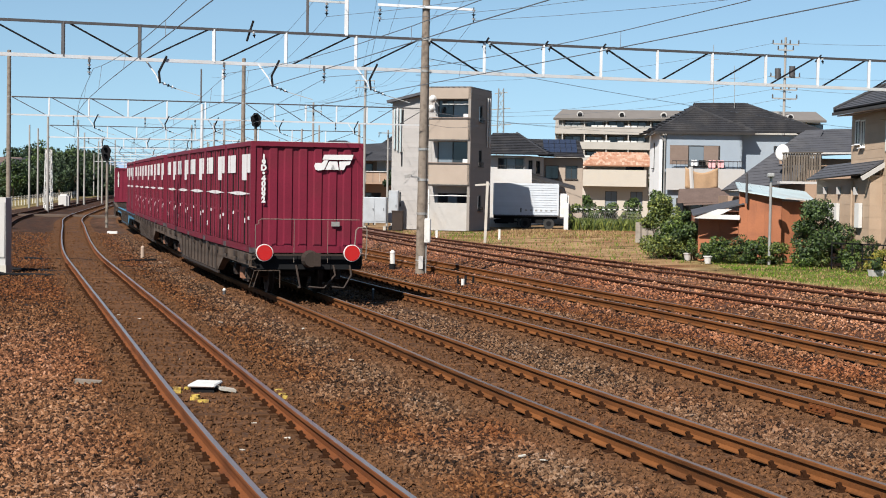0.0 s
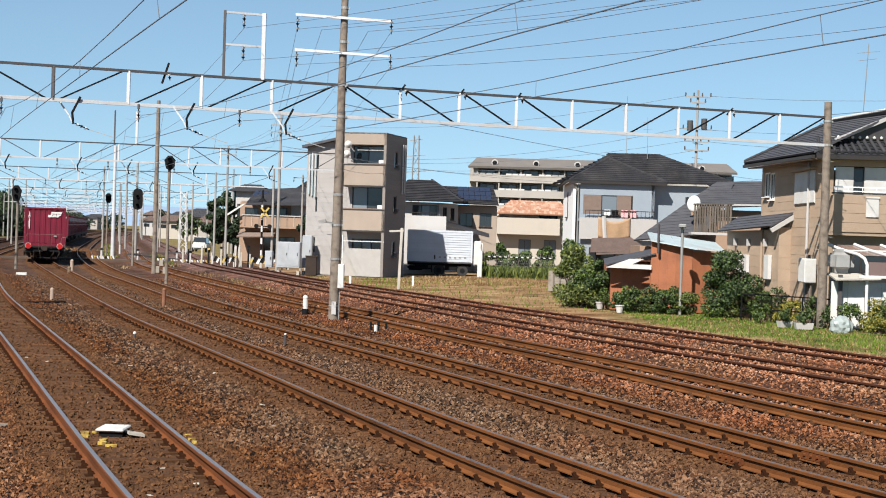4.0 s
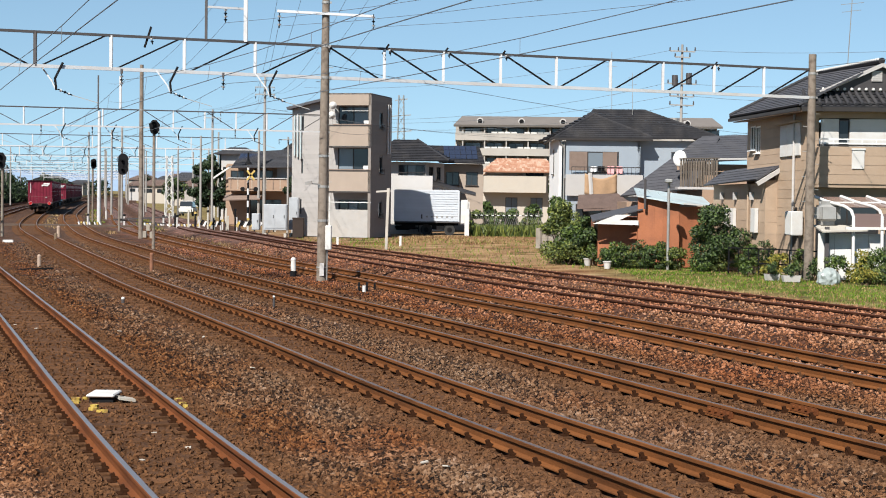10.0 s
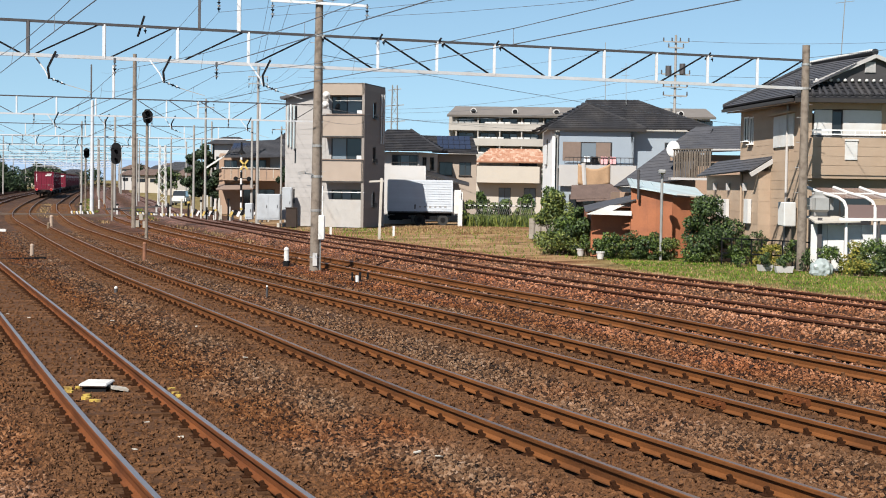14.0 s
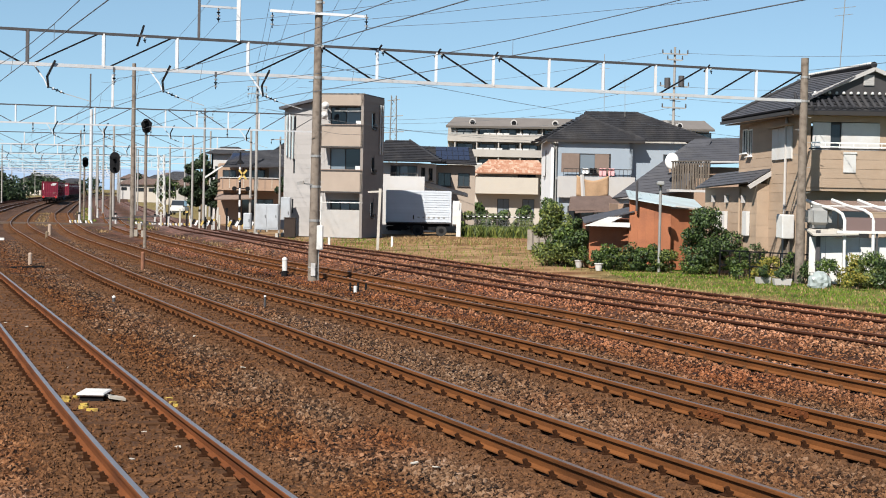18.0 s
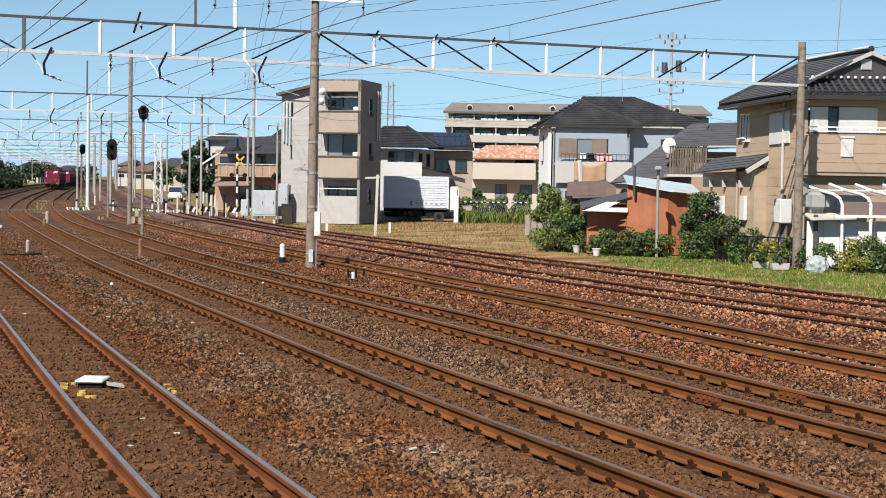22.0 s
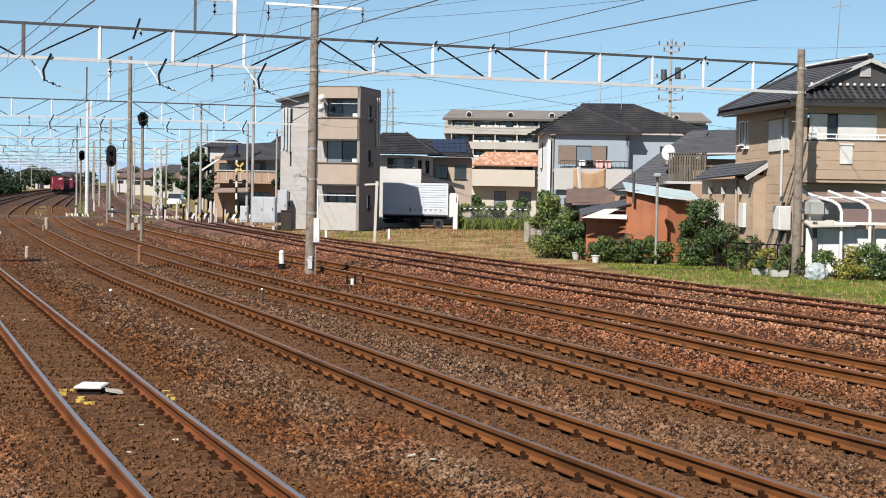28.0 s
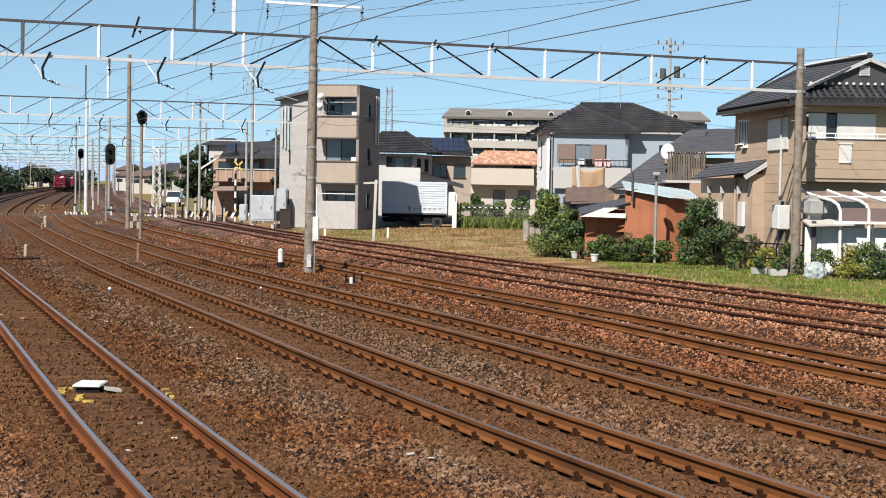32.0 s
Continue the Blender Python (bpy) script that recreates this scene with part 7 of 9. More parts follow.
def plain_house(x, y, w, d, h, ridge, wall_mat, roof_mat, label, wins=2):
    hs = thing("house", None, label, "house", "far houses")
    m = pose(x, y, GZ)
    holes = [(w * (0.12 + 0.45 * k), h * 0.58, w * 0.3, h * 0.22) for k in range(wins)]
    wall("front_wall", hs, m, w, h, holes, wall_mat)
    for o in holes:
        window(hs, m, *o, fw=0.08, sill=False)
    wall("side_wall", hs, pose(x, y + d, GZ, 0, 0, -90), d, h, [], wall_mat)
    wall("side_wall", hs, pose(x + w, y, GZ, 0, 0, 90), d, h, [], wall_mat)
    z0, z1 = GZ + h - 0.1, GZ + h + ridge
    o = 0.5
    tiled_slope(hs, [(x - o, y - o, z0), (x + w + o, y - o, z0), (x + w * 0.75, y + d / 2, z1), (x + w * 0.25, y + d / 2, z1)], "roof_slope", roof_mat, 0.35)
    tiled_slope(hs, [(x + w + o, y - o, z0), (x + w + o, y + d + o, z0), (x + w * 0.75, y + d / 2 + 0.01, z1), (x + w * 0.75, y + d / 2, z1)], "roof_slope", roof_mat, 0.35)
    tiled_slope(hs, [(x - o, y + d + o, z0), (x - o, y - o, z0), (x + w * 0.25, y + d / 2, z1), (x + w * 0.25, y + d / 2 + 0.01, z1)], "roof_slope", roof_mat, 0.35)
    return hs


for x, y, w, d, h, r, wm, rm, lb in (
        (-47.5, 285, 5, 7, 3.6, 1.4, APT_WALL, TILE_BROWN, "white far house with a brown tile roof"),
        (-52.5, 300, 6.5, 7, 4.6, 1.5, CREAM, SLATE, "cream far house with a grey roof"),
        (-66.5, 345, 6, 8, 3.8, 1.2, CREAM, TILE_BROWN, "small cream far house with a brown roof"),
        (-63.5, 372, 7, 8, 4.4, 1.3, OFFWHITE, TILE_ORANGE, "small white far house with a reddish roof"),
        (-55.0, 352, 6, 8, 4.2, 1.2, BROWN_WALL, TILE_DARK, "small brown far house with a dark roof"),
        (-52.5, 400, 8, 8, 5.2, 1.4, OFFWHITE, SLATE, "small white far house with a grey roof"),
        (-46.0, 330, 5, 8, 3.6, 1.1, CREAM, TILE_ORANGE, "small cream far house with a reddish roof"),
        (-38.5, 300, 5, 8, 4.4, 1.2, OFFWHITE, TILE_BROWN, "small white far house with a brown roof"),
        (-41.5, 285, 7, 8, 5.0, 1.6, BROWN_WALL, TILE_DARK, "brown far house with a dark roof"),
        (-86.4, 430, 5, 8, 4.0, 1.2, OFFWHITE, TILE_BROWN, "white far house with a reddish brown roof"),
        (-23.5, 200, 8, 8, 6.0, 1.7, BROWN_WALL, SLATE, "brown far house with a slate roof"),
        (-78.0, 420, 8, 8, 5.0, 1.5, OFFWHITE, SLATE, "pale far house by the line"),
        (-21.7, 150, 2.6, 6, 6.2, 0.6, OFFWHITE, SLATE, "narrow white house behind the crossing"),
        (-16.5, 150, 4.5, 7, 5.8, 1.5, OFFWHITE, TILE_DARK, "white house behind the brown one"),
        (38.0, 150, 9, 9, 6.0, 1.8, OFFWHITE, TILE_DARK, "white house behind the tan one"),
        (12.5, 140, 8, 9, 5.6, 1.8, APT_WALL, SLATE, "grey house behind the blue one")):
    plain_house(x, y, w, d, h, r, wm, rm, lb)

# ---- plants ----
def leaf_mesh(name, centres, size, count, material, parent, seed, flat=0.0):
    """A crown of many small leaves spread over the shells of clumps (x, y, z, rx, ry, rz)."""
    rs = np.random.RandomState(seed)
    c = np.array(centres, float)
    vol = c[:, 3] * c[:, 4] + c[:, 3] * c[:, 5]
    pick = rs.choice(len(c), count, p=vol / vol.sum())
    d = rs.normal(size=(count, 3))
    d /= np.linalg.norm(d, axis=1)[:, None]
    rad = rs.uniform(0.45, 1.08, count) ** 0.6
    p = c[pick, :3] + d * c[pick, 3:] * rad[:, None]
    p[:, 2] = np.maximum(p[:, 2], -0.3)
    t = rs.normal(size=(count, 3))
    t[:, 2] *= 1 - flat
    t /= np.linalg.norm(t, axis=1)[:, None]
    b = np.cross(t, d + rs.normal(scale=0.5, size=(count, 3)))
    b /= np.linalg.norm(b, axis=1)[:, None] + 1e-9
    L = rs.uniform(*size, count)[:, None]
    nrm = np.cross(t, b)
    v = np.stack([p - t * L * 0.5, p + b * L * 0.3 + nrm * L * 0.08, p + t * L * 0.5, p - b * L * 0.3 + nrm * L * 0.08], 1).reshape(-1, 3)
    f = (np.array([(0, 1, 2), (0, 2, 3)])[None] + 4 * np.arange(count)[:, None, None]).reshape(-1, 3)
    me = bpy.data.meshes.new(name)
    me.from_pydata(v.tolist(), [], f.tolist())
    me.materials.append(material)
    ob = new(name, me)
    ob.parent = parent
    return ob


def clumps(cx, cy, z0, z1, r, n, seed, squash=0.8, ry=None):
    rs = np.random.RandomState(seed)
    out = []
    for k in range(n):
        a, u = rs.uniform(0, 6.28), rs.uniform(0, 1)
        z = z0 + (z1 - z0) * u
        w = r * math.sqrt(max(0.12, 1 - (2 * u - 0.85) ** 2)) * rs.uniform(0.35, 0.95)
        q = r * rs.uniform(0.22, 0.48)
        out.append((cx + w * math.cos(a), cy + w * math.sin(a) * (ry or 1.0), z, q, q, q * squash))
    return out


def shrub(name, label, category, x, y, h, r, leaves, material, seed, stems=4, size=(0.06, 0.13), group="", z0=-0.3, low=0.12, n=16):
    s = thing(name, None, label, category, group)
    rs = np.random.RandomState(seed + 500)
    cl = clumps(x, y, z0 + h * low, z0 + h * 0.9, r, n, seed)
    for k in range(stems):
        tip = cl[k]
        bm = B()
        b0 = (x + rs.uniform(-0.12, 0.12), y + rs.uniform(-0.1, 0.1), z0)
        mid = ((b0[0] * 0.6 + tip[0] * 0.4), (b0[1] * 0.6 + tip[1] * 0.4), z0 + (tip[2] - z0) * 0.5)
        rr = 0.012 + 0.012 * h
        cyl(bm, b0, mid, rr, rr * 0.7, 7)
        cyl(bm, mid, tip[:3], rr * 0.7, rr * 0.3, 7)
        part("trunk" if k == 0 else "limb", bm, BARK, s)
    leaf_mesh("crown", cl, size, leaves, material, s, seed)
    return s


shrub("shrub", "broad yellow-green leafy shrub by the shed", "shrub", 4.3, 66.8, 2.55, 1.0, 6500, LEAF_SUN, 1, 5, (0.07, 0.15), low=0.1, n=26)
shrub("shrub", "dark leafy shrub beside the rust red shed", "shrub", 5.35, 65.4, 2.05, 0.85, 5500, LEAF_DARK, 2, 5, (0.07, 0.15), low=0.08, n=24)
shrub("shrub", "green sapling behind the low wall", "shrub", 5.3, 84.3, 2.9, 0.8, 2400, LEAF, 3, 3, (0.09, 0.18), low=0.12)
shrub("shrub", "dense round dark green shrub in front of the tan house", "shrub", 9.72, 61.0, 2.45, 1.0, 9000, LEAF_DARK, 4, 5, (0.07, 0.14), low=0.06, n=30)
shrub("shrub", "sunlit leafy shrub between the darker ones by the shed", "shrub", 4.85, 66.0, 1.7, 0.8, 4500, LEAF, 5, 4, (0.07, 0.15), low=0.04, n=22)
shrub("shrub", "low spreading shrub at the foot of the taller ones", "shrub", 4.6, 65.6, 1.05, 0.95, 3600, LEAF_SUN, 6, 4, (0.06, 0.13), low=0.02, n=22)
for k in range(8):
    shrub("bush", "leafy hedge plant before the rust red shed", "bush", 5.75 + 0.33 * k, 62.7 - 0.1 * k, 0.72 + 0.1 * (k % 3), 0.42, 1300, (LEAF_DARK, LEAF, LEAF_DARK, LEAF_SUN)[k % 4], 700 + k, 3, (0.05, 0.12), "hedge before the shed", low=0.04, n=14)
for k, (x, y, h, r, n, mm, lb) in enumerate((
        (6.2, 62.5, 1.0, 0.55, 1300, LEAF, "low bushy plant before the shed"), (7.0, 62.3, 1.1, 0.6, 1500, LEAF_DARK, "low dark bushy plant before the shed"),
        (7.7, 62.2, 1.0, 0.5, 1200, LEAF, "low bushy plant before the shed"), (5.5, 64.5, 0.9, 0.5, 1000, LEAF, "low bushy plant beside flower pots"),
        (11.1, 59.5, 1.3, 0.5, 1000, LEAF_DARK, "loose tall weed by the tan house"), (10.5, 58.5, 0.7, 0.5, 900, LEAF, "low weed by the pipe fence"),
        (11.4, 57.6, 0.85, 0.5, 1000, LEAF_YELLOW, "yellowing bush by the concrete pole"), (12.6, 54.0, 0.9, 0.5, 1100, LEAF, "leafy plant by the pipe fence"),
        (13.2, 53.6, 1.0, 0.55, 1300, LEAF_YELLOW, "yellow green bush by the white screen"), (13.8, 53.4, 1.1, 0.6, 1500, LEAF, "leafy bush by the terrace"),
        (14.5, 53.4, 1.15, 0.6, 1500, LEAF_DARK, "dark leafy bush by the terrace"), (15.2, 53.2, 1.05, 0.6, 1400, LEAF, "leafy bush by the terrace"),
        (12.0, 55.0, 0.7, 0.4, 700, LEAF_DARK, "low dark plant at the pole foot"), (9.0, 60.3, 0.5, 0.5, 700, LEAF, "low weed on the grass strip"),
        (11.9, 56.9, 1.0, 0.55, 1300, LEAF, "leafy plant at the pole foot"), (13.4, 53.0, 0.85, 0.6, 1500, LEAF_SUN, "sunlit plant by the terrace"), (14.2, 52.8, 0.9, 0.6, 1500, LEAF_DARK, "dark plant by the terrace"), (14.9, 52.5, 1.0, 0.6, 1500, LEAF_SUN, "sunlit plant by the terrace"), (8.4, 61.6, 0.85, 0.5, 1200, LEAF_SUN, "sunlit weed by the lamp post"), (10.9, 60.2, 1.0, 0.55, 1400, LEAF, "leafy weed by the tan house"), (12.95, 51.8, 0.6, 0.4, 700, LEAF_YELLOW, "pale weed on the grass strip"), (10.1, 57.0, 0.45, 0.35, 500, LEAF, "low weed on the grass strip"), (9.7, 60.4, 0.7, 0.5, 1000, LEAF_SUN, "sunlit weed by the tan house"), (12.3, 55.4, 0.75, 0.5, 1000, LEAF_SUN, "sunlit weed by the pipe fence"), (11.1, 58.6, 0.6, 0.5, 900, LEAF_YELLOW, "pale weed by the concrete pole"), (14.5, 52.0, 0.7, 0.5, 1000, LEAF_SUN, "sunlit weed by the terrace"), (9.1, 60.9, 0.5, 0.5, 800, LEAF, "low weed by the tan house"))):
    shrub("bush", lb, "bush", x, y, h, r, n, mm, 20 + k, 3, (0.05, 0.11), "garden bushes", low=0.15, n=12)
for k in range(7):
    shrub("bush", "tall grey-green weeds behind the wire fence", "bush", 1.5 + k * 0.75, 114.0 + (k % 3), 1.5 + 0.3 * (k % 2), 0.9, 2200, LEAF if k % 2 else LEAF_SUN, 60 + k, 2, (0.1, 0.2), "weeds behind the fence", n=9)


def tree(x, y, h, r, leaves, material, seed, label, size=(0.14, 0.3), group="trees"):
    s = thing("tree", None, label, "tree", group)
    rs = np.random.RandomState(seed + 900)
    cl = clumps(x, y, h * 0.28, h * 0.92, r, 20, seed)
    bm = B()
    cyl(bm, (x, y, -0.4), (x + 0.1, y, h * 0.5), 0.05 * h * 0.5, 0.05 * h * 0.25, 8)
    part("trunk", bm, BARK, s)
    for k in range(5 if y < 230 else 2):
        bm = B()
        cyl(bm, (x + 0.06, y, h * rs.uniform(0.25, 0.45)), cl[k][:3], 0.03 * h * 0.4, 0.02, 6)
        part("limb", bm, BARK, s)
    leaf_mesh("crown", cl, size, leaves, material, s, seed)
    return s


for k, (x, y, h, r) in enumerate(((-22.0, 140, 5.0, 1.0), (-20.9, 139, 5.7, 1.05), (-21.5, 143, 4.6, 1.1), (-19.6, 138, 3.6, 0.8), (-13.0, 131.5, 3.8, 1.0))):
    tree(x, y, h, r, 3400, LEAF_WOOD, 100 + k, "dark green tree behind the level crossing", (0.16, 0.34))
# the wood across the line
for k in range(52):
    rs = random.Random(k + 40)
    y = 240 + 3.6 * k + rs.uniform(-4, 4)
    u = 0.272 + 0.06 * rs.random() if y > 290 else 0.287 + 0.045 * rs.random()
    tree(-u * y - 2.5, y, rs.uniform(5.0, 8.5) * (0.75 + y / 900), rs.uniform(2.8, 4.6), 1500, LEAF_WOOD if k % 4 else LEAF_DARK, 140 + k, "dark green tree in the wood beside the line", (0.3, 0.6), "trees of the wood")
for k, (x, y, h, r) in enumerate(((-31, 215, 6, 2.5), (-44, 255, 4.5, 1.8), (8, 170, 6, 2.4), (-29.5, 232, 5, 2), (2.5, 140, 1.7, 0.8), (6.6, 141, 1.5, 0.8))):
    tree(x, y, h, r, 1300, LEAF_DARK, 220 + k, "dark green garden tree among houses", (0.25, 0.5))


def tufts(name, label, spots, count, height, material, seed, gap=1.5, patch=0.0):
    """Grass blades scattered over plan rectangles (x0, x1, y0, y1)."""
    rs = np.random.RandomState(seed)
    sp = np.array(spots, float)
    area = (sp[:, 1] - sp[:, 0]) * (sp[:, 3] - sp[:, 2])
    k = rs.choice(len(sp), count, p=area / area.sum())
    x = rs.uniform(sp[k, 0], sp[k, 1])
    y = rs.uniform(sp[k, 2], sp[k, 3])
    fx = np.interp(y, TRACKS["track_f"].p[:, 1], TRACKS["track_f"].p[:, 0])
    cover = soft(np.column_stack([x, y * 0.6]), 2.2, 21) * 1.5
    ok = (x > fx + gap + rs.uniform(0, 0.7, count) - 1.6 * patch * cover) & (rs.uniform(0, 1, count) < 1 - patch * (0.35 - 0.9 * cover))
    x, y = x[ok], y[ok]
    n = len(x)
    h = rs.uniform(*height, n)
    a = rs.uniform(0, 6.28, n)
    w = h * 0.11 + 0.006
    lx, ly = rs.normal(scale=0.35, size=(2, n)) * h
    z = np.full(n, -0.35)
    v = np.stack([np.column_stack([x - np.cos(a) * w, y - np.sin(a) * w, z]), np.column_stack([x + np.cos(a) * w, y + np.sin(a) * w, z]),
                  np.column_stack([x + lx, y + ly, z + h])], 1).reshape(-1, 3)
    f = np.arange(3 * n).reshape(-1, 3)
    me = bpy.data.meshes.new(name)
    me.from_pydata(v.tolist(), [], f.tolist())
    me.materials.append(material)
    return tagged(new(name, me), label, "grass", kind="stuff")


tufts("green_grass", "bright green grass strip in front of the gardens", [(6.2, 16, 38, 60), (6.0, 10, 58, 64)], 46000, (0.02, 0.095), GRASS_GREEN, 5, 4.3, 1.0)
tufts("dry_grass", "dry yellow grass on the empty lot", [(-6, 6, 62, 100), (-9, -3, 78, 99), (-2, 5, 95, 112), (2, 14, 40, 62)], 13000, (0.03, 0.12), GRASS_DRY, 6, 1.5, 1.3)
tufts("dead_grass", "dead straw-coloured grass along the siding", [(6, 16, 38, 62)], 12000, (0.03, 0.1), GRASS_DRY, 8, 1.5, -0.5)
tufts("tall_straw", "taller dry straw on the middle of the empty lot", [(-4, 4.5, 92, 107)], 4200, (0.05, 0.17), GRASS_DRY, 9, 1.5, -0.6)
tufts("fence_weeds", "tall green and yellow weeds behind the mesh fence", [(0.9, 6.3, 108.6, 112.5)], 5200, (0.2, 0.85), LEAF_SUN, 10, 1.5, -0.8)
tufts("weed_grass", "patchy green weeds on the empty lot", [(-6, 6, 62, 100), (-10, -3, 76, 99), (1, 6, 106, 113)], 3600, (0.06, 0.17), GRASS_GREEN, 7, 1.5, -1.1)


# ---- things by the gardens ----
def post(name, label, x, y, h, r, material, category="post", z0=-0.32, group="", n=18):
    t_ = thing(name, None, label, category, group)
    bm = B()
    cyl(bm, (x, y, z0), (x, y, h), r, r * 0.95, n)
    part("shaft", bm, material, t_)
    return t_


gp = post("lamp_post", "slim silver lamp post beside the shed", 8.0, 61.8, 2.95, 0.055, STEEL_GREY, "lamp post")
bm = B()
box(bm, (7.98, 61.7, 3.02), (0.28, 0.3, 0.16))
bmesh.ops.bevel(bm, geom=bm.edges[:], offset=0.04, segments=1, affect="EDGES")
part("lamp_head", bm, STEEL_GREY, gp)
cp = thing("concrete_post", None, "square concrete post with a short cross arm", "post")
bars_part("shaft", [((-3.38, 79.6, -0.3), (-3.3, 79.6, 2.68), 0.13)], CONCRETE, cp)
bars_part("cross_arm", [((-3.9, 79.6, 2.5), (-3.2, 79.6, 2.55), 0.09)], CONCRETE, cp)
for x, y, h in ((-5.7, 79.0, 0.28), (-2.9, 86, 0.2)):
    st = thing("marker_stake", None, "short white concrete marker stake in the grass", "stake", "marker stakes")
    bars_part("shaft", [((x, y, -0.35), (x, y, h), 0.11)], WHITE, st)
wp = thing("gate_post", None, "thick white gate post beside the truck", "post")
bm = B()
box(bm, (0.72, 108.0, 0.55), (0.3, 0.3, 1.75))
bmesh.ops.bevel(bm, geom=bm.edges[:], offset=0.02, segments=1, affect="EDGES")
part("shaft", bm, WHITE, wp)
WALL_GREY = mat("block_grey_brown", (0.24, 0.21, 0.175), 0.95, 0, 0.2, 3, 40, 0.3, 40, stain=(0.12, 0.1, 0.08))
lw = thing("low_wall", None, "weathered low concrete block wall beside the shrubs", "wall")
for k in range(4):
    for j in range(4):
        bm = B()
        box(bm, (4.25 + 0.3 * k, 83.4 - 0.5 * k, -0.15 + j * 0.26), (0.36, 0.16, 0.25), rz=-52)
        part("block", bm, WALL_GREY, lw)
# wire fence and rope behind the lot
wf = thing("wire_fence", None, "sagging wire mesh fence with a white and black rope", "fence")
for k in range(7):
    bars_part("post", [((1.15 + k * 0.75, 112.5, -0.3), (1.15 + k * 0.75, 112.5, 1.35), 0.05)], WOOD_GREY, wf)
bm = B()
for k in range(34):
    x = 1.15 + k * 0.137
    bar(bm, (x, 112.46, -0.2), (x + 0.5, 112.46, 1.2), 0.008)
    bar(bm, (x + 0.5, 112.46, -0.2), (x, 112.46, 1.2), 0.008)
tagged(part("mesh_wire", bm, STEEL_GREY, wf), kind="stuff")
for k in range(24):
    bm = B()
    cyl(bm, (1.1 + k * 0.19, 112.4, 1.02), (1.1 + k * 0.19 + 0.17, 112.4, 1.0), 0.035, n=6)
    part("rope_piece", bm, WHITE if k % 2 else BLACK, wf)
# dark pipe fence along the gardens
pf = thing("pipe_fence", None, "low black pipe fence along the garden edge", "fence")
for a, b in (((9.9, 59.4), (11.95, 56.9)), ((11.95, 56.4), (16.5, 53.9))):
    for z in (0.62, 0.1):
        bars_part("rail", [((*a, z), (*b, z), 0.045)], BLACK, pf)
    for k in range(8):
        u = k / 7
        x, y = a[0] + (b[0] - a[0]) * u, a[1] + (b[1] - a[1]) * u
        bars_part("post", [((x, y, -0.32), (x, y, 0.64), 0.04)], BLACK, pf)
# planters, bucket, sheet
for k, (x, y, w, rz) in enumerate(((11.0, 53.7, 0.62, 8), (10.55, 54.6, 0.5, 20))):
    pl = thing("planter", None, "white plastic trough planter on the grass", "planter", "planters")
    bm = B()
    vs = box(bm, (x, y, -0.2), (w, 0.24, 0.22), rz=rz)
    for v in vs:
        if v.co.z < -0.2:
            v.co.x += (x - v.co.x) * 0.15
            v.co.y += (y - v.co.y) * 0.2
    part("trough", bm, OFFWHITE, pl)
    bm = B()
    box(bm, (x, y, -0.1), (w * 0.9, 0.2, 0.03), rz=rz)
    part("soil", bm, SLEEPER, pl)
    leaf_mesh("foliage", clumps(x, y, -0.05, 0.25, 0.3, 6, 300 + k), (0.05, 0.1), 350, LEAF_DARK, pl, 310 + k)
for k, (x, y, mm, lb) in enumerate(((5.75, 62.0, WHITE, "white plastic bucket on the ground"), (4.95, 66.2, RUST, "terracotta pot on the ground"), (4.6, 66.6, RUST, "terracotta pot on the ground"), (5.2, 64.5, OFFWHITE, "pale flower pot on the ground"))):
    bk = thing("bucket" if k == 0 else "flower_pot", None, lb, "bucket" if k == 0 else "flower pot")
    bm = B()
    cyl(bm, (x, y, -0.32), (x, y, -0.05), 0.11, 0.16, 14)
    part("pot_body", bm, mm, bk)
    bm = B()
    cyl(bm, (x, y, -0.07), (x, y, -0.035), 0.175, 0.175, 14)
    part("rim", bm, mm, bk)
bm = B()
bmesh.ops.create_icosphere(bm, subdivisions=3, radius=1.0)
for v in bm.verts:
    k = 1 + 0.25 * noise.noise(v.co * 2.2) + 0.12 * noise.noise(v.co * 6)
    v.co = Vector((12.05 + v.co.x * 0.36 * k, 52.9 + v.co.y * 0.3 * k, -0.16 + max(-0.18, v.co.z * 0.36 * k)))
tagged(part("plastic_sheet", bm, mat("sheet_grey_plastic", (0.24, 0.27, 0.265), 0.35, 0, 0.15, 6, 40, 0.3, 12), None), "crumpled grey plastic sheet on the grass", "plastic sheet")


# ---- trackside equipment ----
bx_ = thing("trackside_box", None, "white lidded steel box between the rails on a dark base", "equipment box")
WBX, WBY = -4.29, 19.95
bm = B()
box(bm, (WBX, WBY + 0.06, -0.08), (0.34, 0.5, 0.04))
bmesh.ops.bevel(bm, geom=bm.edges[:], offset=0.015, segments=1, affect="EDGES")
part("lid", bm, WHITE, bx_, "white lid")
bm = B()
box(bm, (WBX + 0.01, WBY + 0.06, -0.15), (0.29, 0.42, 0.1))
part("base", bm, BLACK, bx_, "dark base")
bm = B()
tube(bm, [(WBX + 0.16, WBY - 0.1, -0.1), (WBX + 0.26, WBY - 0.05, -0.12), (WBX + 0.34, WBY - 0.02, -0.15)], 0.025, 6)
part("conduit", bm, BLACK, bx_)
bm = B()
box(bm, (WBX + 0.3, WBY - 0.08, -0.12), (0.2, 0.22, 0.03), rz=20, ry=10)
part("flap", bm, CONCRETE, bx_)
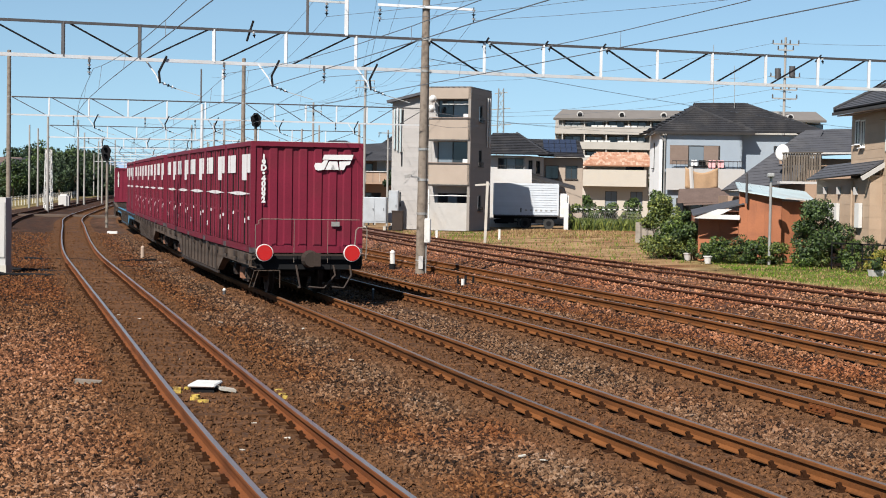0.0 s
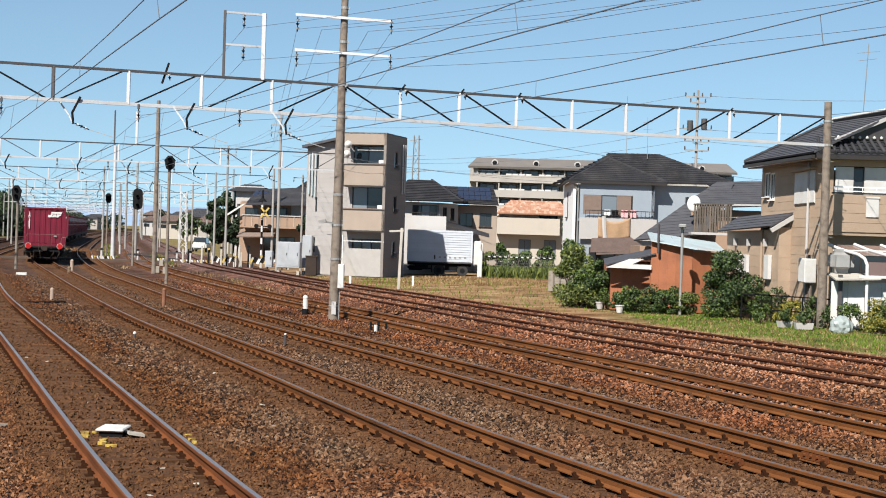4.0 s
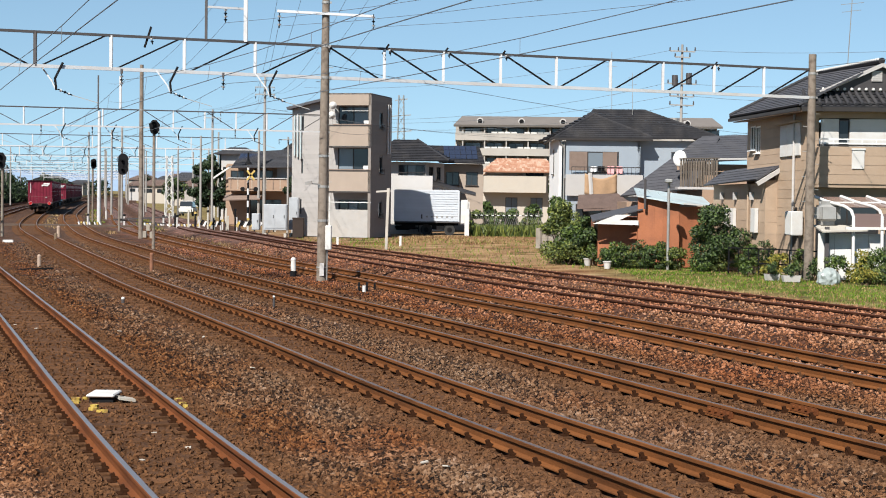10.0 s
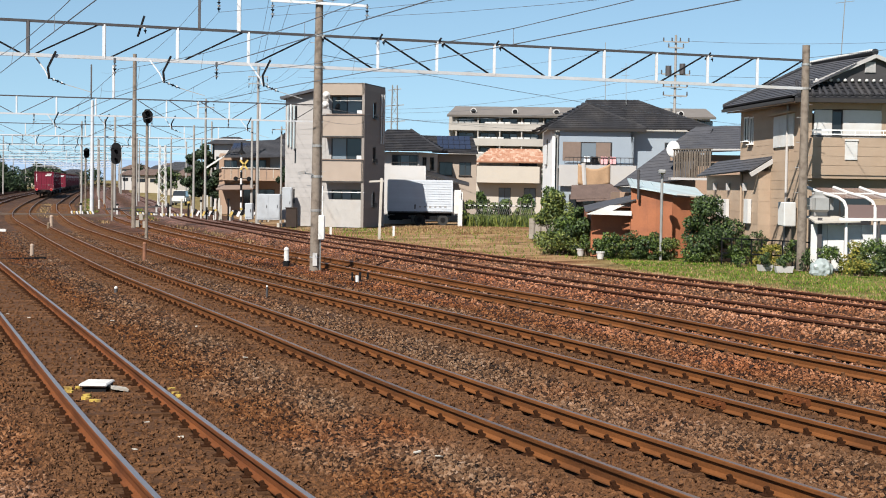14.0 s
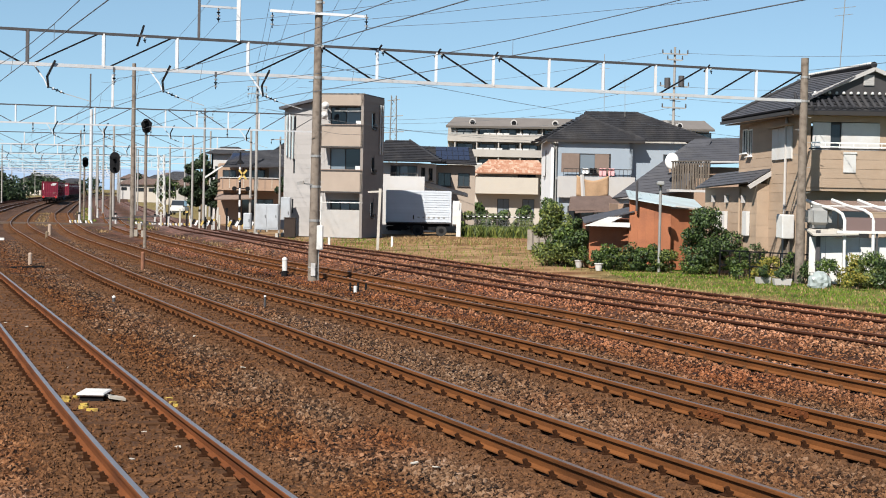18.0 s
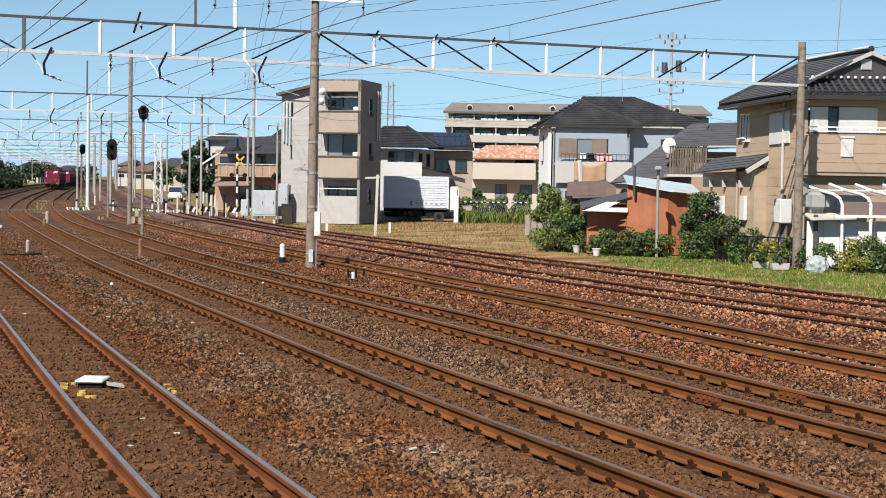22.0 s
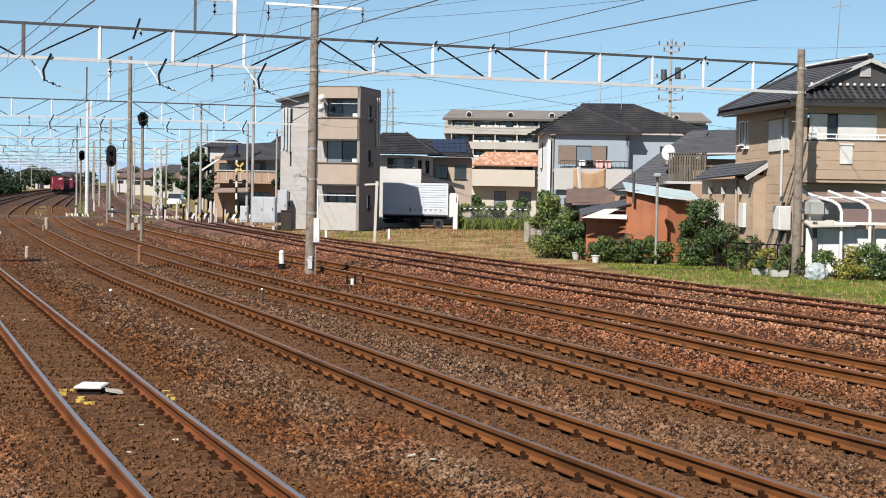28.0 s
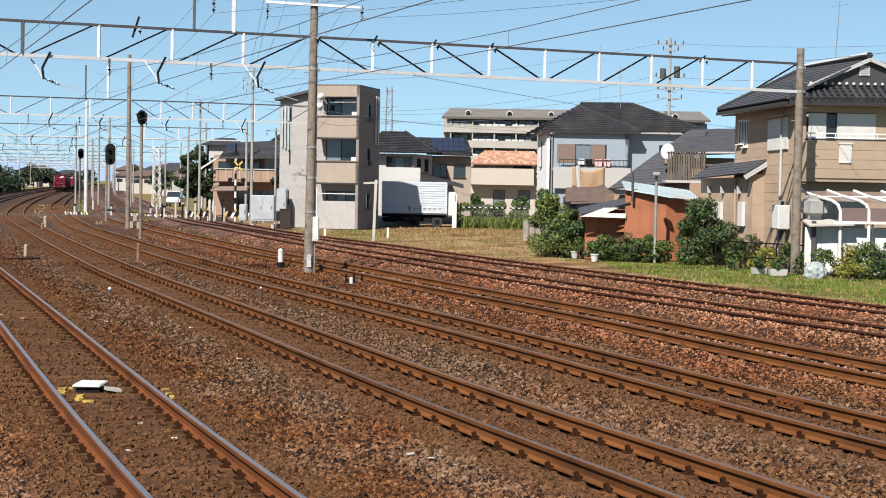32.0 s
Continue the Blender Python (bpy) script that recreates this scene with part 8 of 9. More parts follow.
for k, (dx, dy, w, d) in enumerate(((-0.3, -0.25, 0.2, 0.1), (0.02, -0.55, 0.13, 0.08), (0.05, -0.78, 0.14, 0.08), (0.22, -1.0, 0.18, 0.05), (-0.36, 0.1, 0.16, 0.1), (0.9, 0.15, 0.12, 0.09), (1.0, -0.2, 0.13, 0.07), (1.08, -0.45, 0.12, 0.06), (-0.25, 0.15, 0.1, 0.06))):
    bm = B()
    n = 9
    rr = random.Random(k)
    top = [bm.verts.new((WBX + dx + w * 0.42 * math.cos(6.283 * i / n) * rr.uniform(0.6, 1.15), WBY + dy + d * 0.6 * math.sin(6.283 * i / n) * rr.uniform(0.6, 1.15), -0.135)) for i in range(n)]
    low = [bm.verts.new((v.co.x, v.co.y, -0.2)) for v in top]
    bm.faces.new(top)
    for i in range(n):
        j = (i + 1) % n
        bm.faces.new((top[j], top[i], low[i], low[j]))
    tagged(part("paint_mark", bm, YELLOW_WORN, None), "yellow paint mark on the ballast", "paint mark", "paint marks", "structure")
bm = B()
box(bm, (-5.95, 20.65, -0.17), (0.34, 0.15, 0.05), rz=12, ry=4)
tagged(part("concrete_slab", bm, CONCRETE_POLE, None), "flat concrete slab lying in the ballast", "slab")
bm = B()
box(bm, (-5.3, 20.5, -0.18), (0.42, 0.16, 0.06), rz=4)
tagged(part("timber_block", bm, SLEEPER, None), "brown timber block beside the rail", "block")


def marker(x, y, h, r, cap, label, shaft, z0=-0.25):
    t_ = thing("marker_post", None, label, "marker post", "marker posts")
    bm = B()
    cyl(bm, (x, y, z0), (x, y, h), r, r * 0.92, 12)
    part("shaft", bm, shaft, t_)
    bm = B()
    bmesh.ops.create_uvsphere(bm, u_segments=12, v_segments=6, radius=r * 1.02, matrix=Matrix.Translation((x, y, h)))
    part("cap", bm, cap, t_, smooth=True)
    return t_


STAKE = mat("stake_concrete", (0.3, 0.225, 0.175), 0.9, 0, 0.2, 4, 40, 0.2, 40, stain=(0.25, 0.16, 0.1))
m1 = marker(-5.03, 50.8, 0.32, 0.085, WHITE, "round-topped white marker post beside the siding", WHITE)
bm = B()
cyl(bm, (-5.03, 50.8, -0.25), (-5.03, 50.8, -0.02), 0.1, 0.1, 12)
part("dark_foot", bm, BLACK, m1)
marker(-4.08, 36.85, 0.06, 0.028, WHITE, "small white-capped stake in the ballast", STEEL_DARK)
marker(-7.66, 37.7, -0.08, 0.042, WHITE, "small white-capped stake in the ballast", STEEL_DARK)
marker(-9.85, 53.0, 0.34, 0.065, RUST, "rusty orange steel post beside the track", RUST)
marker(-14.16, 55.6, 0.13, 0.07, STAKE, "short weathered pinkish concrete post beside the track", STAKE)
marker(-20.3, 83.0, 0.12, 0.09, BARK, "rust stained post beside the track", BARK)
marker(-21.5, 88.5, 0.35, 0.1, STAKE, "pale post beside the track", STAKE)
marker(-31.0, 145.0, 0.5, 0.1, OFFWHITE, "pale post beyond the crossing", OFFWHITE)
bm = B()
box(bm, (-21.9, 80.0, -0.14), (0.5, 0.25, 0.12), rz=8)
tagged(part("cable_lid", bm, WHITE, None), "white concrete cable duct lid on the ballast", "duct lid")
# point gear by the siding
pg = thing("point_gear", None, "black point gear with a white-capped insulator by the siding", "point gear")
for dx, dy, s in ((0, 0, 0.065), (-0.22, 0.2, 0.05), (0.2, 0.15, 0.055)):
    bm = B()
    box(bm, (-2.35 + dx, 43.6 + dy, 0.0), (s, s * 1.2, s * 1.3))
    cyl(bm, (-2.35 + dx, 43.6 + dy, -0.25), (-2.35 + dx, 43.6 + dy, 0.0), 0.03)
    part("lever_block", bm, BLACK, pg)
bm = B()
cyl(bm, (-2.4, 43.2, -0.2), (-2.4, 43.2, -0.02), 0.045, 0.05, 12)
part("white_cap", bm, WHITE, pg)
# cable lying on the ballast, then two thick dark tubes by the white cabinet
for pts, lb in (([(-17.5, 53.2), (-16.5, 52.6), (-15.6, 52.8), (-14.9, 52.2), (-14.0, 52.6), (-13.2, 53.6)], "dark cable lying loosely over the ballast"),
                ([(-16.6, 47.6), (-15.6, 46.6), (-14.9, 46.3), (-14.2, 45.7), (-13.7, 45.6)], "thick dark tube lying on the ballast behind the white cabinet"),
                ([(-15.4, 44.5), (-15.0, 43.9), (-14.4, 44.05), (-13.8, 43.9), (-13.25, 44.1)], "thick dark tube from the white cabinet towards the rails")):
    bm = B()
    tube(bm, [(x, y, -0.19) for x, y in pts], 0.05, 6)
    tagged(part("loose_cable", bm, BLACK, None), lb, "cable")

# on the tall pole
pb = thing("pole_cabinet", None, "white control box strapped to the concrete pole", "control box")
bm = B()
box(bm, (-3.74, 48.1, 1.1), (0.18, 0.22, 0.72))
bmesh.ops.bevel(bm, geom=bm.edges[:], offset=0.02, segments=1, affect="EDGES")
part("box_body", bm, WHITE, pb)
bm = B()
cyl(bm, (-3.78, 48.2, -0.25), (-3.78, 48.2, 0.75), 0.018, n=8)
part("conduit", bm, STEEL_GREY, pb)
pn = thing("pole_plate", None, "small white plate at the foot of the concrete pole", "plate")
bm = B()
box(bm, (-3.93, 48.14, 0.16), (0.13, 0.02, 0.38))
part("plate_face", bm, OFFWHITE, pn)
bm = B()
cyl(bm, (-3.95, 48.3, 0.2), (-3.95, 48.3, 0.24), 0.153, 0.152, 16)
part("strap", bm, STEEL_GREY, pn)
fl = thing("flood_light", None, "small grey floodlight on a bracket on the pole", "floodlight")
bm = B()
box(bm, (-4.33, 48.0, 2.7), (0.2, 0.14, 0.09), ry=-12)
part("lamp_head", bm, STEEL_GREY, fl)
bars_part("bracket", [((-4.35, 48.05, 2.7), (-4.0, 48.2, 2.65), 0.04)], STEEL_GREY, fl)


# ---- signals ----
def signal(x, y, h, head, label, r=0.075, shape="oval", w=0.3, hh=0.62, mast=None):
    s = thing("railway_signal", None, label, "railway signal", "railway signals")
    bm = B()
    cyl(bm, (x, y, -0.3), (x, y, h), r, r * 0.85, 20)
    part("mast", bm, mast or CONCRETE_POLE, s)
    bm = B()
    if shape == "oval":
        for dz in (-hh / 2 + w, hh / 2 - w):
            cyl(bm, (x + head, y - 0.16, h - 0.1 + dz), (x + head, y - 0.1, h - 0.1 + dz), w, w, 20)
        box(bm, (x + head, y - 0.13, h - 0.1), (2 * w, 0.06, hh - 2 * w))
        box(bm, (x + head, y + 0.02, h - 0.1), (w * 1.0, 0.24, hh * 0.8))
    else:
        q = [(-w * 0.95, 0.2 * hh), (-w * 0.6, -0.38 * hh), (0, -0.5 * hh), (w * 0.6, -0.38 * hh), (w * 0.95, 0.2 * hh), (0.3 * w, 0.5 * hh), (-0.3 * w, 0.5 * hh)]
        va = [bm.verts.new((x + head + a, y - 0.16, h - 0.25 + b)) for a, b in q]
        vb = [bm.verts.new((x + head + a, y - 0.04, h - 0.25 + b)) for a, b in q]
        bm.faces.new(va)
        bm.faces.new(vb[::-1])
        for k in range(7):
            j = (k + 1) % 7
            bm.faces.new((va[j], va[k], vb[k], vb[j]))
        cyl(bm, (x + head, y, h - 0.3), (x + head, y + 0.3, h - 0.3), 0.12, 0.12, 12)
    part("signal_head", bm, BLACK, s)
    bars_part("bracket", [((x, y, h - 0.5), (x + head, y, h - 0.45), 0.05)], STEEL_DARK, s)
    for k in range(2):
        bm = B()
        cyl(bm, (x + head, y - 0.28, h - 0.2 + (k - 0.5) * hh * 0.4), (x + head, y - 0.15, h - 0.2 + (k - 0.5) * hh * 0.4), 0.09, 0.1, 12, caps=False)
        part("lamp_hood", bm, BLACK, s)
    return s


signal(-13.6, 73.6, 5.5, 0.03, "black backed railway signal on a grey steel mast", 0.075, "shield", 0.26, 0.66)
signal(-21.2, 103.0, 4.15, 0.25, "tall black oval railway signal on a slim mast", 0.08, "oval", 0.31, 1.35, MAST_GREY)
signal(-24.97, 90.0, 4.2, -0.05, "dark railway signal head between the tracks", 0.08, "shield", 0.3, 0.9, MAST_GREY)
signal(-29.1, 131.0, 4.6, 0.1, "small dark railway signal by the white pole", 0.08, "oval", 0.22, 0.8)
sb = thing("signal_box_stand", None, "grey concrete relay boxes at the signal mast", "relay box")
for dx, z in ((-0.1, 0.25), (0.2, 0.2), (0.05, 0.75)):
    bm = B()
    box(bm, (-15.85 + dx * 1.2, 84.0, z * 0.7), (0.18, 0.2, 0.34))
    part("relay_box", bm, WALL_GREY, sb)
wl_ = thing("mast_stays", None, "dark horizontal stays and lamps at the crossing signal", "signal stay")
bars_part("stay", [((-21.6, 103, 0.55), (-18.3, 104, 0.75), 0.09)], STEEL_DARK, wl_)
bars_part("stay", [((-21.4, 103, 0.55), (-18.6, 105, 0.3), 0.07)], STEEL_DARK, wl_)

# ---- poles ----
for x, y, h, r, lb, arms in ((POLE_B[0], POLE_B[1], 9.7, 0.165, "tall concrete utility pole with crossarms near the crossing", (9.05, 8.6)),
                             (POLE_C[0], POLE_C[1], 8.2, 0.15, "concrete utility pole with crossarms near the crossing", (8.0, 7.6)),
                             (-20.3, 130, 6.8, 0.16, "plain concrete pole beside the crossing", ()), (-10.9, 106, 6.0, 0.12, "concrete street pole beside the narrow block", (5.8,)),
                             (-25.5, 150, 6.5, 0.14, "plain concrete pole beside the tracks", ()), (-23.0, 152, 6.4, 0.14, "plain concrete pole beside the tracks", ()),
                             (-28.05, 128.5, 8.6, 0.25, "thick white painted steel pole beside the tracks", ()), (-29.2, 130, 7.0, 0.13, "plain concrete pole beside the tracks", ()),
                             (-31.5, 165, 7.0, 0.14, "plain concrete pole beside the tracks", ()), (-36, 190, 7.0, 0.15, "plain concrete pole beside the tracks", ()),
                             (-49, 150, 7.5, 0.16, "plain concrete pole by the wood", ()),
                             (-51.4, 160, 7.5, 0.16, "plain concrete pole by the wood", ()), (-50.2, 172, 7.5, 0.16, "plain concrete pole by the wood", ()),
                             (-52.2, 186, 7.5, 0.16, "plain concrete pole by the wood", ())):
    up = thing("utility_pole", None, lb, "pole", "line poles")
    pole_mast(up, x, y, h, r * 0.64, r * 0.46, material=STEEL_WHITE if r > 0.2 else POLE_GREY, bands=(h - 1.2,))
    for z in arms:
        bars_part("crossarm", [((x - 0.62, y - 0.1, z), (x + 0.62, y - 0.1, z), 0.06)], STEEL_GREY, up)
        for dx in (-0.58, 0.0, 0.58):
            insulator(up, (x + dx, y - 0.1, z), (x + dx, y - 0.1, z - 0.3), 2, 0.05)


def lattice_mast(name, x, y, h, w0, w1, material, label, n=9, category="lattice mast", t=0.07, z0=-0.3):
    s = thing(name, None, label, category, "lattice masts")
    cs = ((-1, -1), (1, -1), (1, 1), (-1, 1))
    at = lambda k, u: Vector((x + cs[k][0] * (w0 + (w1 - w0) * u) / 2, y + cs[k][1] * (w0 + (w1 - w0) * u) / 2, z0 + (h - z0) * u))
    for k in range(4):
        bars_part("leg", [(at(k, 0), at(k, 1), t)], material, s)
    for i in range(n):
        u0, u1 = i / n, (i + 1) / n
        for k in range(4):
            j = (k + 1) % 4
            bars_part("brace", [(at(k, u0) if i % 2 else at(j, u0), at(j, u1) if i % 2 else at(k, u1), t * 0.6)], material, s)
    return s


lattice_mast("lattice_mast", -26.2, 149.5, 5.6, 0.7, 0.5, WHITE, "white steel lattice mast beside the tracks")
lattice_mast("lattice_mast", -43.4, 138.0, 5.0, 0.6, 0.4, WHITE, "white steel lattice mast across the tracks")
for x, y, h, w in ((-10.6, 310, 21.0, 1.7),):
    py = lattice_mast("pylon", x, y, h, w, 0.9, STEEL_GREY, "distant grey lattice power pylon", 11, "pylon", 0.14)
    for z, l in ((h - 1, 1.2), (h - 4, 1.8), (h - 7, 2.0)):
        bars_part("crossarm", [((x - l, y, z), (x + l, y, z + 0.3), 0.17)], STEEL_GREY, py)

# street pole with a transformer behind the pale blue house
sp = thing("utility_pole", None, "concrete street pole crowded with crossarms, insulators and a grey transformer", "pole", "street poles")
SX, SY = 15.25, 112.0
pole_mast(sp, SX, SY, 12.8, 0.12, 0.075, material=POLE_GREY)
for z, l, n in ((12.35, 0.85, 4), (11.95, 0.5, 2), (10.15, 0.95, 4), (9.3, 0.8, 4), (8.7, 0.8, 2)):
    bars_part("crossarm", [((SX - l, SY - 0.15, z), (SX + l, SY - 0.15, z - 0.05), 0.09)], STEEL_GREY, sp)
    for k in range(n):
        dx = -l + 2 * l * k / (n - 1)
        bm = B()
        cyl(bm, (SX + dx, SY - 0.15, z), (SX + dx, SY - 0.15, z + 0.26), 0.055, 0.04, 8)
        part("insulator", bm, STEEL_DARK, sp)
for dx, z in ((0.45, 10.6), (-0.5, 10.45)):
    bm = B()
    cyl(bm, (SX + dx, SY - 0.2, z - 0.45), (SX + dx, SY - 0.2, z + 0.25), 0.2, 0.2, 14)
    part("switch_can", bm, STEEL_DARK, sp)
bm = B()
cyl(bm, (SX - 0.5, SY - 0.2, 6.9), (SX - 0.5, SY - 0.2, 7.8), 0.3, 0.3, 16)
part("transformer", bm, STEEL_GREY, sp)
for k in range(5):
    bars_part("step_bolt", [((SX - 0.3, SY, 7.2 + 0.5 * k), (SX + 0.45, SY, 7.1 + 0.5 * k), 0.03)], STEEL_DARK, sp)
for (a, b, sag) in (((SX - 0.8, SY, 12.4), (-14, 150, 12.0), 0.9), ((SX + 0.85, SY, 12.4), (40, 78, 11.5), 0.8), ((SX - 0.9, SY, 10.2), (-12, 140, 8.8), 1.0), ((SX - 0.8, SY, 9.3), (-14, 128, 8.2), 1.0),
                    ((SX + 0.9, SY, 10.1), (34, 70, 9.6), 0.9), ((SX, SY, 8.7), (-10, 122, 7.4), 0.9), ((SX + 0.8, SY, 9.3), (36, 74, 8.8), 1.0)):
    wire("street_cable", span(a, b, sag), 0.011, "slack black street cable", "street cables")

# ---- level crossing ----
cr = thing("crossing_signal", None, "level crossing mast with black and yellow stripes and a yellow saltire", "crossing signal")
CX, CY = -14.3, 112.5
for k in range(11):
    bm = B()
    cyl(bm, (CX, CY, -0.3 + k * 0.42), (CX, CY, 0.12 + k * 0.42), 0.075, 0.075, 10)
    part("stripe", bm, BLACK if k % 2 else MARK, cr)
bm = B()
cyl(bm, (CX, CY, 4.3), (CX, CY, 4.55), 0.3, 0.1, 14)
cyl(bm, (CX, CY, 4.55), (CX, CY, 5.1), 0.08, 0.05, 8)
part("bell", bm, BLACK, cr)
for a in (-1, 1):
    bm = B()
    box(bm, (CX + 0.2, CY - 0.15, 3.55), (0.85, 0.05, 0.13), ry=a * 52)
    part("saltire_board", bm, YELLOW, cr)
for dx in (-0.35, 0.55):
    bm = B()
    cyl(bm, (CX + dx, CY - 0.3, 2.6), (CX + dx, CY - 0.1, 2.6), 0.15, 0.15, 14)
    part("lamp", bm, BLACK, cr)
bars_part("lamp_bar", [((CX - 0.4, CY, 2.6), (CX + 0.6, CY, 2.6), 0.07)], BLACK, cr)
for x, y, w in ((-17.6, 111.5, 1.6), (-14.9, 111.0, 2.0)):
    fnc = thing("crossing_barrier", None, "yellow and black striped crossing guard fence", "barrier", "crossing barriers")
    n = 8
    for k in range(n):
        bm = B()
        box(bm, (x + w * (k + 0.5) / n, y, 0.2 + (0.1 if k % 2 else 0.0)), (w / n * 0.7, 0.06, 0.38), ry=28)
        part("striped_board", bm, (YELLOW, BLACK, MARK, BLACK)[k % 4], fnc)
    for u in (0.02, 0.98):
        bars_part("post", [((x + w * u, y + 0.05, -0.3), (x + w * u, y + 0.05, 0.7), 0.08)], OFFWHITE, fnc)
    bars_part("rail", [((x, y + 0.03, 0.15), (x + w, y + 0.03, 0.15), 0.07)], BLACK, fnc)
for x, y, h in ((-18.3, 112, 1.5), (-16.6, 112.4, 1.9), (-15.8, 112.6, 1.7), (-13.2, 112.2, 1.3), (-12.3, 111.5, 1.5), (-19.6, 112, 1.2)):
    cb = thing("crossing_post", None, "pale concrete post at the level crossing", "post", "crossing posts")
    bars_part("shaft", [((x, y, -0.3), (x, y, h * 0.75), 0.11)], CONCRETE, cb)
for x0, y0, n, lb in ((-27.4, 119.0, 9, "yellow and white striped crossing edge"), (-22.7, 117.5, 9, "yellow and white striped crossing edge"), (-20.2, 115, 10, "yellow and white striped crossing edge")):
    ed = thing("crossing_edge", None, lb, "crossing edge", "crossing edges", "structure")
    for k in range(n):
        bm = B()
        box(bm, (x0 + k * 0.2, y0 - 0.03 * k, -0.05), (0.1, 0.25, 0.3), ry=-18)
        part("striped_block", bm, YELLOW if k % 2 else MARK, ed)
bm = B()
prism(bm, [(-48, 114.0), (-19, 114.6), (-19, 116.4), (-48, 115.8)], -0.22, -0.06)
tagged(part("crossing_road", bm, mat("crossing_deck", (0.075, 0.05, 0.036), 0.9, 0, 0.25, 1.5, 25, 0.3, 20, stain=(0.045, 0.028, 0.018)), None), "worn brown road deck of the level crossing", "road", kind="structure")
CAB = mat("cabinet_blue_grey", (0.31, 0.325, 0.345), 0.6, 0, 0.08, 2, 30, 0.05, 40, stain=(0.2, 0.2, 0.2))
for x, y, w, d, h, lb in ((-10.95, 99.6, 1.4, 0.9, 1.88, "pale grey relay cabinet beside the crossing"), (-12.2, 100.0, 0.45, 0.8, 1.3, "narrow pale relay cabinet"), (-10.0, 101.2, 0.6, 0.6, 2.3, "slim white cabinet with a dark window")):
    cb = thing("relay_cabinet", None, lb, "cabinet", "relay cabinets")
    bm = B()
    box(bm, (x, y, h / 2 - 0.05), (w, d, h - 0.3))
    bmesh.ops.bevel(bm, geom=bm.edges[:], offset=0.03, segments=1, affect="EDGES")
    part("body", bm, CAB, cb)
    for k in range(2 if w > 1 else 1):
        bm = B()
        ww = (w - 0.1) / (2 if w > 1 else 1)
        box(bm, (x - w / 2 + 0.05 + ww * (k + 0.5), y - d / 2 - 0.012, h / 2 - 0.02), (ww - 0.03, 0.02, h - 0.5))
        dr = part("door", bm, CAB, cb)
        bm = B()
        box(bm, (x - w / 2 + 0.05 + ww * (k + 0.85), y - d / 2 - 0.04, h / 2), (0.04, 0.03, 0.16))
        part("handle", bm, STEEL_DARK, dr)
    for sx in (-1, 1):
        bm = B()
        box(bm, (x + sx * (w / 2 - 0.1), y, -0.2), (0.16, d * 0.9, 0.24))
        part("foot", bm, CONCRETE, cb)
bn = thing("rusty_bin", None, "dark rusty steel bin beside the narrow block", "bin")
bm = B()
box(bm, (-9.47, 98.5, 0.27), (0.66, 0.6, 1.15))
bmesh.ops.bevel(bm, geom=bm.edges[:], offset=0.02, segments=1, affect="EDGES")
part("bin_body", bm, WAGON_BROWN, bn)
bm = B()
box(bm, (-9.47, 98.5, 0.87), (0.72, 0.66, 0.06))
part("lid", bm, WAGON_BROWN, bn)
# cabinet and dome on the far side of the line
wc = thing("line_cabinet", None, "tall white trackside cabinet on a concrete foot", "cabinet")
bm = B()
box(bm, (-15.6, 45.2, 0.95), (0.5, 0.5, 1.9))
part("body", bm, OFFWHITE, wc)
bm = B()
box(bm, (-15.57, 44.93, 1.0), (0.4, 0.02, 1.55))
part("door", bm, OFFWHITE, wc)
bm = B()
box(bm, (-15.6, 45.2, -0.15), (0.55, 0.55, 0.3))
part("foot", bm, CONCRETE, wc)
bm = B()
box(bm, (-48.7, 160.0, 0.35), (1.05, 0.9, 1.4))
bmesh.ops.bevel(bm, geom=bm.edges[:], offset=0.18, segments=3, affect="EDGES")
tagged(part("equipment_hut", bm, OFFWHITE, None), "white rounded equipment hut across the line", "equipment hut")
cf = thing("crossing_fence", None, "pale concrete post fence along the wood", "fence")
for k in range(40):
    y = 128 + k * 3.2
    xa = float(np.interp(y, TRACKS["track_a"].p[:, 1], TRACKS["track_a"].p[:, 0])) - 9.6
    bars_part("post", [((xa, y, -0.3), (xa, y, 0.7), 0.1)], CONCRETE, cf)
bm = B()
pts = [(float(np.interp(y, TRACKS["track_a"].p[:, 1], TRACKS["track_a"].p[:, 0])) - 9.6, y, 0.6) for y in np.arange(128, 255, 3.2)]
tube(bm, pts, 0.05, 5)
tube(bm, [(a, b, 0.35) for a, b, c in pts], 0.05, 5)
part("fence_rail", bm, CONCRETE, cf)
# parked vehicles and bits beyond the crossing
for x, y, mm, lb in ((-29.5, 180, WHITE, "small white car parked beyond the crossing"),):
    car = thing("car", None, lb, "car", "parked cars")
    bm = B()
    box(bm, (x, y, 0.35), (1.62, 3.4, 0.75))
    bmesh.ops.bevel(bm, geom=bm.edges[:], offset=0.18, segments=2, affect="EDGES")
    part("body", bm, mm, car)
    bm = B()
    vs = box(bm, (x, y - 0.1, 0.98), (1.45, 2.2, 0.6))
    for v in vs:
        if v.co.z > 1:
            v.co.y += (y - v.co.y) * 0.25
            v.co.x += (x - v.co.x) * 0.1
    part("cabin_glass", bm, GLASS, car)
    bm = B()
    box(bm, (x, y - 0.05, 1.3), (1.36, 1.6, 0.06))
    part("roof", bm, mm, car)
    for dx in (-0.72, 0.72):
        for dy in (-1.05, 1.05):
            bm = B()
            cyl(bm, (x + dx - 0.1, y + dy, -0.02), (x + dx + 0.1, y + dy, -0.02), 0.29, n=14)
            part("wheel", bm, RUBBER, car)

